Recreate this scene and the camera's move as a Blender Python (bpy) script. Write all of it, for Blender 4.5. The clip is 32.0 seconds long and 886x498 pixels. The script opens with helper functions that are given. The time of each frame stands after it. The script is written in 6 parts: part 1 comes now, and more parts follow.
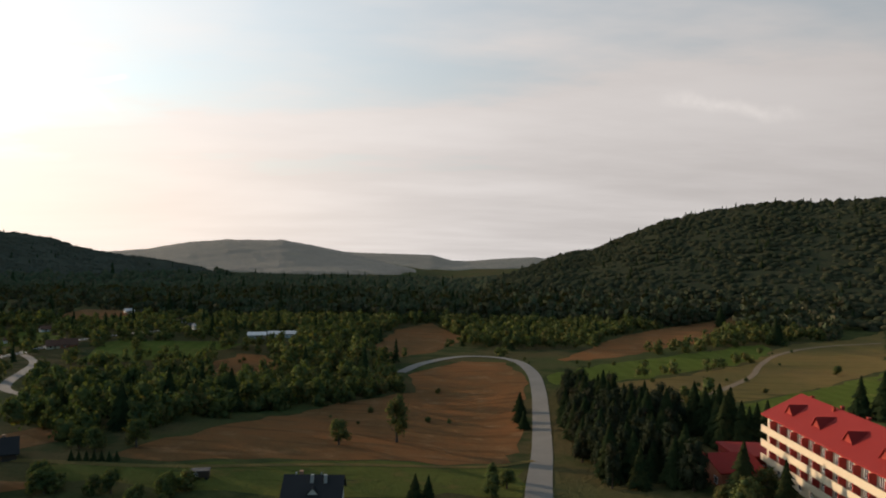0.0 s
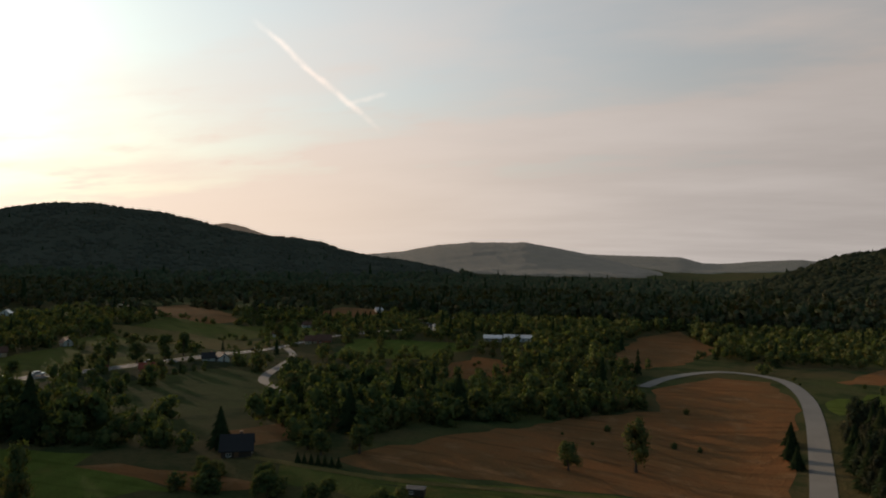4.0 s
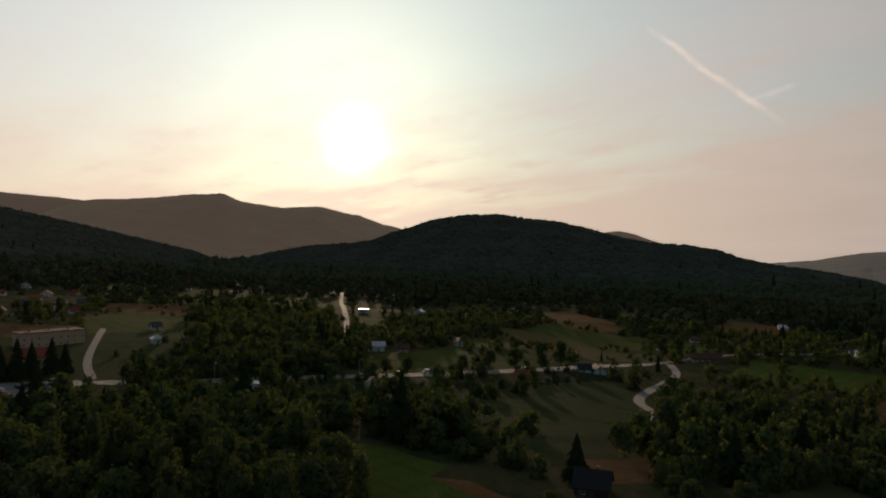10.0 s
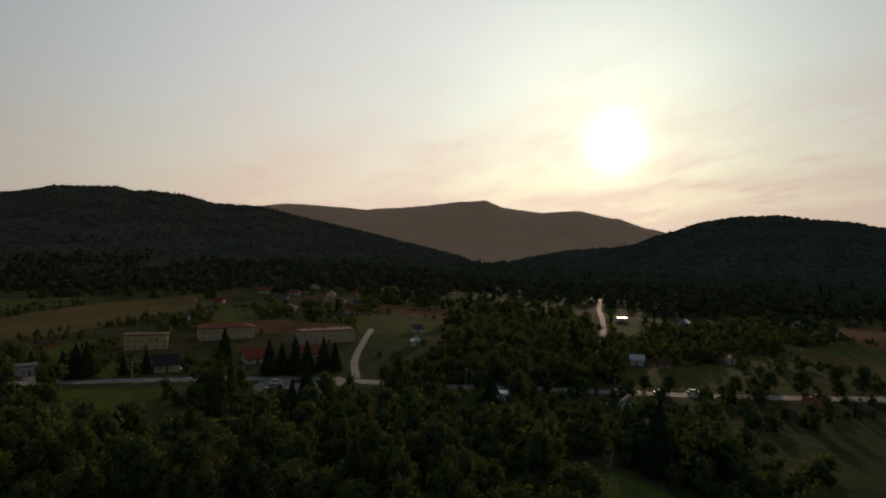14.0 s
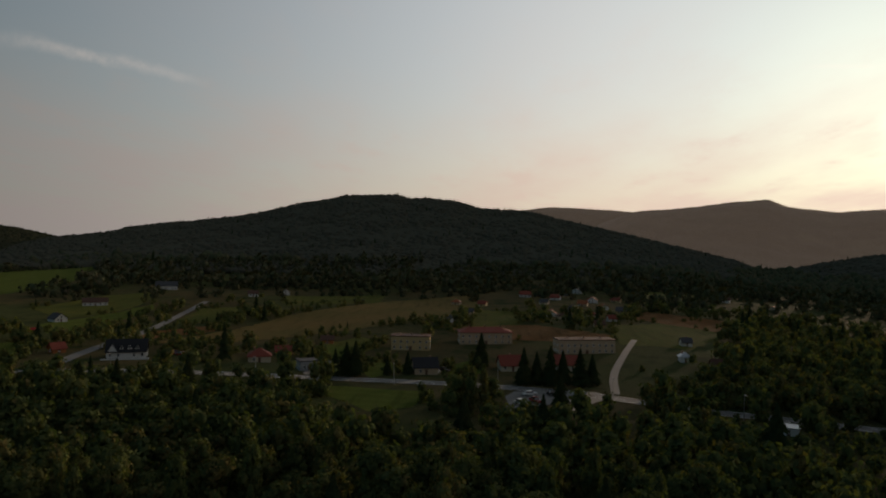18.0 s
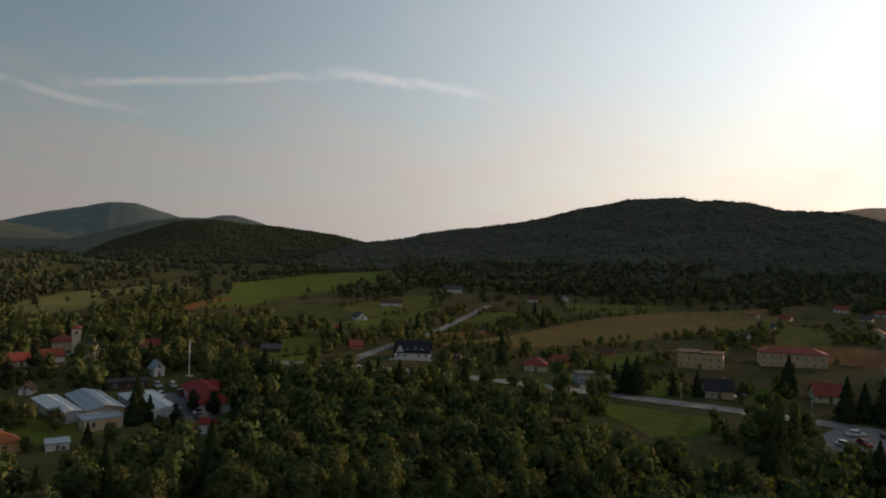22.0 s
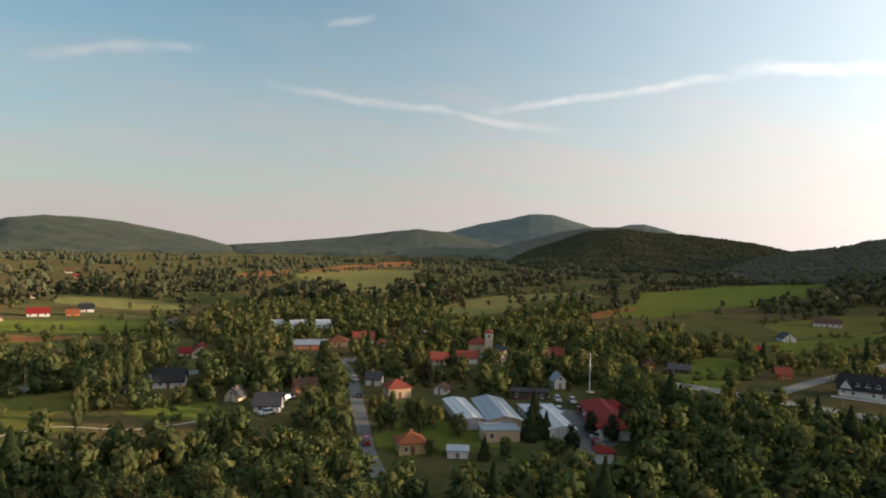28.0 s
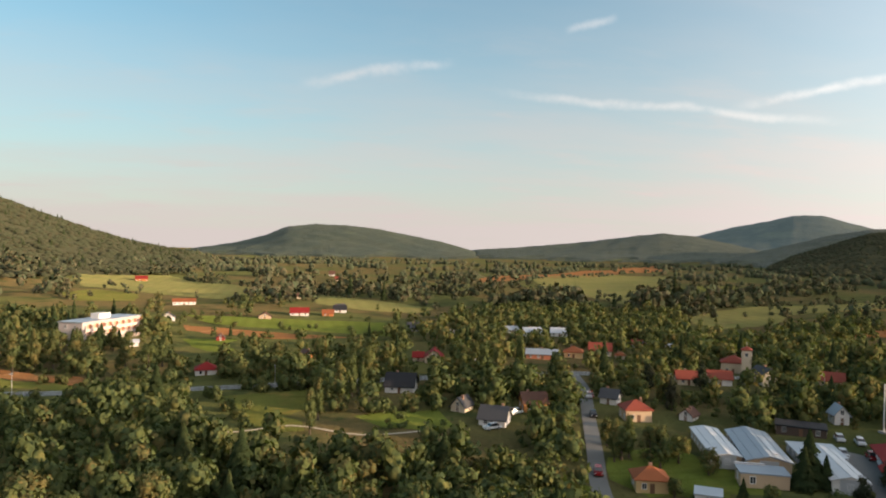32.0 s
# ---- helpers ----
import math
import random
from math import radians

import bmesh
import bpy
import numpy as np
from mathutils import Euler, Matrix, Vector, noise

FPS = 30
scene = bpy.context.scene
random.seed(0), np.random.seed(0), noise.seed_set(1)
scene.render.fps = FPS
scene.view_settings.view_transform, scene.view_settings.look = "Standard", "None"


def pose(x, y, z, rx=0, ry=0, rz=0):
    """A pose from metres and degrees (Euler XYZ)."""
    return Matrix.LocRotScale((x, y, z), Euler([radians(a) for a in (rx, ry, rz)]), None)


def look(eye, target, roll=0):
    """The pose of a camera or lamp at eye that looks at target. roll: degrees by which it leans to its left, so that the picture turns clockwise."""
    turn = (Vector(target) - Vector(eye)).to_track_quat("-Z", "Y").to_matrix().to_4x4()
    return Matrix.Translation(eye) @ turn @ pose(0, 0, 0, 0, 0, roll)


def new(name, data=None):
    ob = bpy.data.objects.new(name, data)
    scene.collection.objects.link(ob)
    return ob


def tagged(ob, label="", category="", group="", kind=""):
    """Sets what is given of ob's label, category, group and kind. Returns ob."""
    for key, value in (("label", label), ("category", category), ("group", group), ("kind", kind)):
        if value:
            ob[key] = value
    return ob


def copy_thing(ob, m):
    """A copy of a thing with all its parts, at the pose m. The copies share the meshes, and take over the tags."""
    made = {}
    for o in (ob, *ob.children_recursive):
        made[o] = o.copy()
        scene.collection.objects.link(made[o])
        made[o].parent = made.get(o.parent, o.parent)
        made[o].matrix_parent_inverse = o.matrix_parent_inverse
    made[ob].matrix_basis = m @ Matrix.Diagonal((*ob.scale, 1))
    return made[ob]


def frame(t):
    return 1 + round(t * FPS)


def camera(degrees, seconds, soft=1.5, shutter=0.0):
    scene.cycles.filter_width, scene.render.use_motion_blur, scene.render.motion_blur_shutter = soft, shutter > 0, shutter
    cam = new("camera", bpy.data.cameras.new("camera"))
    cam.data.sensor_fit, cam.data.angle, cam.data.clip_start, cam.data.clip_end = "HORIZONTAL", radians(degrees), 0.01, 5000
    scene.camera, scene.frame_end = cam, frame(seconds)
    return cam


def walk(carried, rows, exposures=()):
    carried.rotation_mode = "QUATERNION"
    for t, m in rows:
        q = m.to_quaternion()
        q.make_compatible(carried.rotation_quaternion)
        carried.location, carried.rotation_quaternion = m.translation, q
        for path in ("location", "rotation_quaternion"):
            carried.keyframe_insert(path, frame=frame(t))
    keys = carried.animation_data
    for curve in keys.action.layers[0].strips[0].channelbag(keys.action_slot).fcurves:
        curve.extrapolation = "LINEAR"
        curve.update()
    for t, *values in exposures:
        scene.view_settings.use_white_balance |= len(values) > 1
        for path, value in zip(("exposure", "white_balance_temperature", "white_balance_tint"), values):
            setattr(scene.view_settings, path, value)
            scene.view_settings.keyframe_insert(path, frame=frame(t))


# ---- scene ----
cam = camera(64.78, 32.0, soft=2.0)
# seconds, place, then heading (degrees to the left of north), tilt and lean
WALK = [
    (0.0, -0.00, 0.00, 40.00, 0.00, -0.04, 1.29),
    (1.0, 0.31, 4.02, 39.93, 5.01, -0.09, 1.24),
    (2.0, 0.53, 7.99, 39.89, 9.95, -0.17, 1.17),
    (3.0, 0.56, 11.89, 39.88, 14.83, -0.21, 1.10),
    (3.5, 0.42, 13.80, 39.87, 17.20, -0.24, 1.07),
    (5.5, -0.79, 21.21, 39.74, 27.40, -0.24, 1.03),
    (6.0, -1.20, 22.95, 39.71, 29.92, -0.23, 1.01),
    (7.0, -2.22, 26.22, 39.66, 34.97, -0.20, 0.98),
    (8.0, -3.52, 29.30, 39.68, 40.31, -0.19, 1.01),
    (9.0, -5.07, 32.15, 39.69, 45.76, -0.21, 1.04),
    (10.0, -6.83, 34.75, 39.67, 51.05, -0.20, 1.05),
    (11.0, -8.71, 37.05, 39.66, 56.33, -0.23, 1.03),
    (12.0, -10.80, 39.05, 39.71, 61.60, -0.23, 1.00),
    (13.0, -13.15, 40.80, 39.87, 66.84, -0.22, 0.97),
    (14.0, -15.68, 42.34, 40.09, 72.15, -0.19, 0.96),
    (14.5, -17.01, 43.02, 40.20, 74.81, -0.19, 0.96),
    (16.5, -22.55, 45.22, 40.66, 85.43, -0.24, 0.98),
    (17.0, -23.96, 45.63, 40.76, 88.07, -0.26, 0.99),
    (18.0, -26.79, 46.13, 40.90, 93.57, -0.30, 1.04),
    (19.0, -29.62, 46.31, 40.99, 99.17, -0.30, 1.08),
    (20.0, -32.37, 46.07, 41.05, 104.92, -0.31, 1.10),
    (21.0, -35.07, 45.33, 41.06, 110.54, -0.27, 1.12),
    (22.0, -37.82, 44.14, 41.04, 116.29, -0.26, 1.15),
    (23.0, -40.69, 42.64, 41.03, 121.94, -0.24, 1.16),
    (24.0, -43.68, 40.94, 41.02, 127.72, -0.21, 1.16),
    (25.0, -46.62, 39.02, 40.98, 133.56, -0.21, 1.20),
    (25.5, -48.00, 37.91, 40.94, 136.10, -0.21, 1.21),
    (27.5, -52.99, 32.74, 40.75, 146.40, -0.20, 1.20),
    (28.0, -54.12, 31.35, 40.70, 149.02, -0.20, 1.21),
    (29.0, -56.21, 28.45, 40.64, 154.03, -0.18, 1.22),
    (30.0, -58.14, 25.45, 40.61, 158.96, -0.17, 1.21),
    (31.0, -59.96, 22.41, 40.60, 163.91, -0.17, 1.16),
    (32.0, -61.70, 19.36, 40.60, 168.59, -0.16, 1.08),
]
walk(cam, [(t, pose(x, y, z, 90 + tilt, 0, turn) @ pose(0, 0, 0, 0, 0, lean)) for t, x, y, z, turn, tilt, lean in WALK],
     exposures=[(0, -0.4, 6750, 13), (3, -0.76, 7000, 14), (6, -1.25, 7300, 18), (9, -1.42, 7400, 18), (13, -1.55, 7350, 18), (17, -1.66, 7250, 18), (20, -1.25, 7100, 17), (23, -0.6, 7000, 17), (25, -0.2, 7000, 17), (28, 0.15, 7000, 17), (32, 0.47, 7150, 18)])

# ---------------------------------------------------------------- sky and sun
SUN_TURN, SUN_UP = 58.4, 8.4          # degrees left of north, above the horizon
TO_SUN = Vector((-math.sin(radians(SUN_TURN)) * math.cos(radians(SUN_UP)), math.cos(radians(SUN_TURN)) * math.cos(radians(SUN_UP)), math.sin(radians(SUN_UP))))


class Nodes:
    """Short hand to lay nodes."""

    def __init__(self, tree):
        self.tree = tree
        tree.nodes.clear()

    def add(self, kind, **values):
        n = self.tree.nodes.new(kind)
        for key, value in values.items():
            if key == "operation":
                n.operation = value
            elif key == "blend_type":
                n.blend_type = value
            elif key == "data_type":
                n.data_type = value
        return n

    def set(self, socket, value):
        if isinstance(value, bpy.types.NodeSocket):
            self.tree.links.new(value, socket)
        elif value is not None:
            socket.default_value = value

    def math(self, op, a, b=None, c=None, clamp=False):
        n = self.add("ShaderNodeMath", operation=op)
        n.use_clamp = clamp
        for s, v in zip(n.inputs, (a, b, c)):
            self.set(s, v)
        return n.outputs[0]

    def vec(self, op, a, b=None, scale=None):
        n = self.add("ShaderNodeVectorMath", operation=op)
        self.set(n.inputs[0], a)
        if b is not None:
            self.set(n.inputs[1], b)
        if scale is not None:
            self.set(n.inputs[3], scale)
        return n.outputs["Value" if op in ("DOT_PRODUCT", "LENGTH") else "Vector"]

    def mix(self, fac, a, b, blend="MIX"):
        n = self.add("ShaderNodeMix", data_type="RGBA", blend_type=blend)
        self.set(n.inputs[0], fac)
        self.set(n.inputs[6], a)
        self.set(n.inputs[7], b)
        return n.outputs[2]

    def noise(self, where, scale, detail=4.0, rough=0.55):
        n = self.add("ShaderNodeTexNoise")
        self.set(n.inputs["Vector"], where)
        n.inputs["Scale"].default_value, n.inputs["Detail"].default_value, n.inputs["Roughness"].default_value = scale, detail, rough
        return n.outputs["Fac"]

    def ramp(self, fac, stops):
        n = self.add("ShaderNodeValToRGB")
        self.set(n.inputs[0], fac)
        e = n.color_ramp.elements
        while len(e) < len(stops):
            e.new(0.5)
        for k, (p, c) in zip(e, stops):
            k.position, k.color = p, (c, c, c, 1) if isinstance(c, (int, float)) else (*c, 1)
        return n.outputs[0]

    def between(self, v, lo, hi):
        """0 below lo, 1 above hi, smooth between."""
        n = self.add("ShaderNodeMapRange")
        n.interpolation_type = "SMOOTHSTEP"
        self.set(n.inputs[0], v)
        n.inputs[1].default_value, n.inputs[2].default_value = lo, hi
        return n.outputs[0]


world = bpy.data.worlds.new("sky")
scene.world = world
world.use_nodes = True
N = Nodes(world.node_tree)
way = N.vec("NORMALIZE", N.add("ShaderNodeTexCoord").outputs["Generated"])
xyz = N.add("ShaderNodeSeparateXYZ")
N.set(xyz.inputs[0], way)
up = N.math("MAXIMUM", xyz.outputs[2], 0.0)
sky = N.add("ShaderNodeTexSky")
sky.sky_type, sky.sun_disc = "NISHITA", False
sky.sun_elevation, sky.sun_rotation = radians(SUN_UP), radians(-SUN_TURN)
sky.air_density, sky.dust_density, sky.ozone_density = 1.0, 0.5, 3.0
near = N.math("MAXIMUM", N.vec("DOT_PRODUCT", way, tuple(TO_SUN)), 0.0)
# thin high cloud on a flat layer
over = N.math("ADD", xyz.outputs[2], 0.12)
flat = N.add("ShaderNodeCombineXYZ")
N.set(flat.inputs[0], N.math("DIVIDE", xyz.outputs[0], over))
N.set(flat.inputs[1], N.math("DIVIDE", xyz.outputs[1], over))
stretch = N.add("ShaderNodeMapping")
N.set(stretch.inputs[0], flat.outputs[0])
stretch.inputs["Rotation"].default_value = (0, 0, radians(65))
stretch.inputs["Scale"].default_value = (0.55, 1.1, 1)
veil = N.between(N.noise(stretch.outputs[0], 0.9, 6, 0.55), 0.34, 0.70)
wisp = N.between(N.noise(stretch.outputs[0], 2.6, 8, 0.6), 0.50, 0.82)
tear = N.noise(way, 9.0, 5, 0.6)
fray = N.noise(way, 26.0, 6, 0.65)


def streak(a, b, wide, strength):
    """A vapour trail or cirrus band from one bearing to another."""
    a, b = Vector(a).normalized(), Vector(b).normalized()
    side, mid = a.cross(b).normalized(), (a + b).normalized()
    off = N.math("ADD", N.vec("DOT_PRODUCT", way, tuple(side)), N.math("MULTIPLY", N.math("SUBTRACT", tear, 0.5), wide * 3.0))
    band = N.math("SUBTRACT", 1.0, N.between(N.math("ABSOLUTE", off), 0.0, wide * 0.95))
    ends = N.between(N.vec("DOT_PRODUCT", way, tuple(mid)), math.cos(a.angle(b) * 0.62), math.cos(a.angle(b) * 0.30))
    return N.math("MULTIPLY", N.math("MULTIPLY", N.math("MULTIPLY", band, ends), N.between(fray, 0.15, 0.7)), strength * 0.42)


trails = 0.0
for a, b, wide, strength in (
    ((-0.5442, 0.7898, 0.283), (-0.4268, 0.8884, 0.1691), 0.007, 0.75),
    ((-0.4535, 0.8699, 0.1942), (-0.4063, 0.8894, 0.2095), 0.006, 0.4),
    ((-0.2900, -0.9330, 0.215), (-0.6264, -0.7572, 0.1650), 0.009, 0.35),
    ((-0.5653, -0.8020, 0.1929), (-0.7779, -0.5868, 0.2245), 0.009, 0.45),
    ((-0.7800, -0.5802, 0.2344), (-0.8693, -0.4408, 0.2236), 0.011, 0.3),
    ((-0.0067, -0.9747, 0.2235), (-0.1903, -0.9487, 0.2524), 0.011, 0.42),
    ((-0.3462, -0.8906, 0.2949), (-0.4001, -0.8634, 0.3075), 0.009, 0.35),
    ((-0.7966, -0.5551, 0.2393), (-0.8986, -0.3852, 0.2099), 0.011, 0.35),
    ((-0.8886, 0.3981, 0.2280), (-0.7963, 0.5687, 0.2063), 0.005, 0.25),
    ((0.2946, 0.9338, 0.2032), (0.4469, 0.8762, 0.1804), 0.015, 0.35),
):
    trails = N.math("ADD", trails, streak(a, b, wide, strength), clamp=True)
half = N.math("MULTIPLY", N.math("ADD", N.vec("DOT_PRODUCT", way, tuple(TO_SUN)), 1.0), 0.5)
low = N.math("POWER", N.math("SUBTRACT", 1.0, up), 4.4)
blue = N.vec("MULTIPLY", N.vec("SCALE", sky.outputs[0], scale=0.185), (0.56, 1.11, 1.01))
white = N.math("MULTIPLY", N.math("MULTIPLY", N.math("ADD", 0.06, N.math("ADD", N.math("MULTIPLY", veil, 0.30), N.math("MULTIPLY", wisp, 0.28))), N.math("ADD", 0.45, N.math("MULTIPLY", half, 0.6))), N.math("MULTIPLY", N.between(up, -0.1, 0.12), N.math("SUBTRACT", 1.0, N.math("MULTIPLY", N.between(up, 0.14, 0.36), 0.65))))
bank = N.math("MULTIPLY", N.between(N.vec("DOT_PRODUCT", way, (0.5, 0.86, 0.05)), 0.2, 1.0), N.math("ADD", 0.30, N.math("MULTIPLY", veil, 0.40)))          # thin cloud in the north
haze = N.math("ADD", N.math("ADD", N.math("ADD", low, bank), white), trails, clamp=True)
body = N.mix(haze, blue, (0.47, 0.455, 0.45, 1))
all_round = N.vec("SCALE", N.mix(N.math("MULTIPLY", N.math("SUBTRACT", 1.0, N.between(up, 0.02, 0.26)), N.between(half, 0.70, 0.97)), (1.42, 1.37, 1.32, 1), (1.64, 1.36, 1.08, 1)), scale=N.math("MULTIPLY", N.math("POWER", half, 4.8), N.math("ADD", N.math("SUBTRACT", 1.0, N.math("MULTIPLY", N.between(N.vec("DOT_PRODUCT", way, (-0.26, 0.966, 0.0)), 0.60, 0.90), 0.26)), N.math("MULTIPLY", N.between(N.vec("DOT_PRODUCT", way, (-0.94, -0.34, 0.15)), 0.66, 0.97), 0.18))))
wide_glow = N.vec("SCALE", (0.24, 0.20, 0.15), scale=N.math("POWER", near, 8.0))
broad = N.vec("SCALE", (0.50, 0.43, 0.33), scale=N.math("POWER", near, 70.0))
halo = N.vec("SCALE", (4.5, 4.1, 3.5), scale=N.math("POWER", near, 1900.0))
core = N.vec("SCALE", (60.0, 57.0, 50.0), scale=N.math("POWER", near, 9000.0))
shine = N.vec("SCALE", (1.1, 1.05, 0.95), scale=N.math("MULTIPLY", trails, N.math("MULTIPLY", half, 1.4)))
body = N.vec("ADD", N.vec("ADD", body, shine), N.vec("SCALE", (0.34, 0.34, 0.34), scale=bank))
total = N.vec("ADD", N.vec("ADD", body, N.vec("ADD", all_round, wide_glow)), N.vec("ADD", broad, N.vec("ADD", halo, core)))
back = N.add("ShaderNodeBackground")
N.set(back.inputs[0], total)
back.inputs[1].default_value = 1.0
N.set(N.add("ShaderNodeOutputWorld").inputs[0], back.outputs[0])

lamp = bpy.data.lights.new("sun", "SUN")
lamp.energy, lamp.angle, lamp.color = 6.4, radians(0.6), (1.0, 0.77, 0.54)
sun = new("sun", lamp)
sun.matrix_world = look(TO_SUN * 3000, (0, 0, 0))


# ---------------------------------------------------------------- materials
def surface(name, rough=0.85, metal=0.0):
    """A material, its nodes, its shader and the place on the object in metres."""
    m = bpy.data.materials.new(name)
    m.use_nodes = True
    n = Nodes(m.node_tree)
    b = n.add("ShaderNodeBsdfPrincipled")
    b.inputs["Roughness"].default_value, b.inputs["Metallic"].default_value = rough, metal
    b.inputs["Diffuse Roughness"].default_value = 1.0 if rough > 0.9 else 0.0
    n.set(n.add("ShaderNodeOutputMaterial").inputs[0], b.outputs[0])
    return m, n, b


def world_place(n):
    return n.add("ShaderNodeNewGeometry").outputs["Position"]


def bump(n, b, height_socket, strength, distance):
    k = n.add("ShaderNodeBump")
    k.inputs["Strength"].default_value, k.inputs["Distance"].default_value = strength, distance
    n.set(k.inputs["Height"], height_socket)
    n.set(b.inputs["Normal"], k.outputs[0])


def grass(name, a, c, d, furrow=0.0):
    """Grassland: colours a and c in patches of metres, d in streaks and tufts; furrow: mown lines."""
    m, n, b = surface(name, 0.95)
    p = world_place(n)
    big, mid, fine = n.noise(p, 0.02, 3), n.noise(p, 0.13, 5, 0.65), n.noise(p, 1.3, 4, 0.7)
    col = n.mix(n.between(n.math("ADD", n.math("MULTIPLY", big, 0.6), n.math("MULTIPLY", mid, 0.4)), 0.40, 0.60), (*a, 1), (*c, 1))
    lie = n.add("ShaderNodeMapping")
    n.set(lie.inputs[0], p)
    lie.inputs["Rotation"].default_value, lie.inputs["Scale"].default_value = (0, 0, 0.35), (0.03, 0.30, 0.1)
    band = n.noise(lie.outputs[0], 1.0, 5, 0.6)          # swaths lying across the slope
    col = n.mix(n.between(mid, 0.50, 0.72), col, (*d, 1))
    col = n.mix(n.math("MULTIPLY", n.between(band, 0.52, 0.66), 0.55), col, tuple(v * 0.62 for v in c) + (1,))
    col = n.mix(n.math("MULTIPLY", n.between(fine, 0.45, 0.75), 0.45), col, tuple(v * 0.45 for v in d) + (1,))
    if furrow:
        w = n.add("ShaderNodeTexWave")
        n.set(w.inputs[0], p)
        w.inputs["Scale"].default_value, w.inputs["Distortion"].default_value, w.inputs["Detail"].default_value = furrow, 1.5, 2
        col = n.mix(n.math("MULTIPLY", w.outputs["Fac"], 0.3), col, tuple(v * 0.6 for v in a) + (1,))
    n.set(b.inputs["Base Color"], col)
    b.inputs["Specular IOR Level"].default_value = 0.005
    bump(n, b, n.math("ADD", fine, n.math("MULTIPLY", mid, 2.0)), 0.75, 0.6)
    return m


GRASS = {
    "dry": grass("dry_meadow", (0.31, 0.130, 0.051), (0.21, 0.108, 0.045), (0.34, 0.170, 0.078)),
    "green": grass("green_meadow", (0.149, 0.149, 0.037), (0.109, 0.122, 0.031), (0.201, 0.149, 0.046)),
    "lush": grass("lush_field", (0.140, 0.168, 0.035), (0.115, 0.148, 0.029), (0.172, 0.165, 0.041), 0.05),
    "olive": grass("olive_pasture", (0.235, 0.155, 0.058), (0.175, 0.138, 0.048), (0.27, 0.165, 0.068)),
    # grass with its darkness against the low sun put into the colour
    "backlit": grass("backlit_grass", (0.052, 0.058, 0.027), (0.040, 0.050, 0.022), (0.070, 0.058, 0.032)),
    "yellow": grass("yellow_green_field", (0.215, 0.200, 0.070), (0.165, 0.175, 0.059), (0.27, 0.20, 0.088), 0.03),
}


def land_material():
    m, n, b = surface("valley_ground", 0.95)
    p = world_place(n)
    big, mid, fine = n.noise(p, 0.008, 4), n.noise(p, 0.06, 5, 0.6), n.noise(p, 0.9, 4, 0.7)
    col = n.mix(n.between(big, 0.42, 0.56), (0.090, 0.096, 0.034, 1), (0.120, 0.090, 0.040, 1))
    col = n.mix(n.between(mid, 0.48, 0.66), col, (0.050, 0.062, 0.024, 1))
    col = n.mix(n.math("MULTIPLY", n.between(fine, 0.45, 0.7), 0.5), col, (0.05, 0.055, 0.02, 1))
    n.set(b.inputs["Base Color"], col)
    b.inputs["Specular IOR Level"].default_value = 0.005
    bump(n, b, n.math("ADD", fine, n.math("MULTIPLY", mid, 3.0)), 0.6, 0.8)
    return m


def foliage(name, shades, clear=0.25, matt=1.0, gloss=0.1, relief=0.8):
    """Leaves: a shade for each tree or clump, mottled, with some light let through."""
    m = bpy.data.materials.new(name)
    m.use_nodes = True
    n = Nodes(m.node_tree)
    g = n.add("ShaderNodeNewGeometry")
    o = n.add("ShaderNodeObjectInfo")
    p = g.outputs["Position"]
    tree = n.noise(p, 0.11, 2)
    pick = n.math("FRACT", n.math("ADD", n.math("MULTIPLY", tree, 2.3), n.math("ADD", n.math("MULTIPLY", g.outputs["Random Per Island"], 0.28), n.math("MULTIPLY", o.outputs["Random"], 1.0))))
    col = n.ramp(pick, [(i / (len(shades) - 1), c) for i, c in enumerate(shades)])
    speck = n.noise(p, 2.6, 3, 0.7)
    col = n.mix(n.math("MULTIPLY", n.between(speck, 0.4, 0.7), 0.45), col, n.vec("SCALE", col, scale=0.4))
    b = n.add("ShaderNodeBsdfPrincipled")
    b.inputs["Roughness"].default_value, b.inputs["Specular IOR Level"].default_value = 0.85, gloss
    b.inputs["Diffuse Roughness"].default_value = matt
    n.set(b.inputs["Base Color"], col)
    if relief:
        bump(n, b, speck, relief, 0.5)
    t = n.add("ShaderNodeBsdfTranslucent")
    n.set(t.inputs[0], n.vec("MULTIPLY", col, (1.0, 1.2, 0.65)))
    mixer = n.add("ShaderNodeMixShader")
    mixer.inputs[0].default_value = clear
    n.set(mixer.inputs[1], b.outputs[0])
    n.set(mixer.inputs[2], t.outputs[0])
    n.set(n.add("ShaderNodeOutputMaterial").inputs[0], mixer.outputs[0])
    return m


LAND = land_material()
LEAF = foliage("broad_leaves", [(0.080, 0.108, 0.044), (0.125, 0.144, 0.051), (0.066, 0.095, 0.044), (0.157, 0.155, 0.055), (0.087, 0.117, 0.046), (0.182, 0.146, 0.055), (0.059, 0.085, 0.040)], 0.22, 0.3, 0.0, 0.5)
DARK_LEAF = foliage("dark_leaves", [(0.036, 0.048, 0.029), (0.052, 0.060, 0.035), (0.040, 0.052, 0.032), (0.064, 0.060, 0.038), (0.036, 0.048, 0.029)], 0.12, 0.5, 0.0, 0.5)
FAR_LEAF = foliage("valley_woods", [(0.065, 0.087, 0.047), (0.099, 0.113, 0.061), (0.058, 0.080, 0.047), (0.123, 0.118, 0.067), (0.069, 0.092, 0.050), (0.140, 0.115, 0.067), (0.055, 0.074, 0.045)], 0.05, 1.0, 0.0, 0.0)
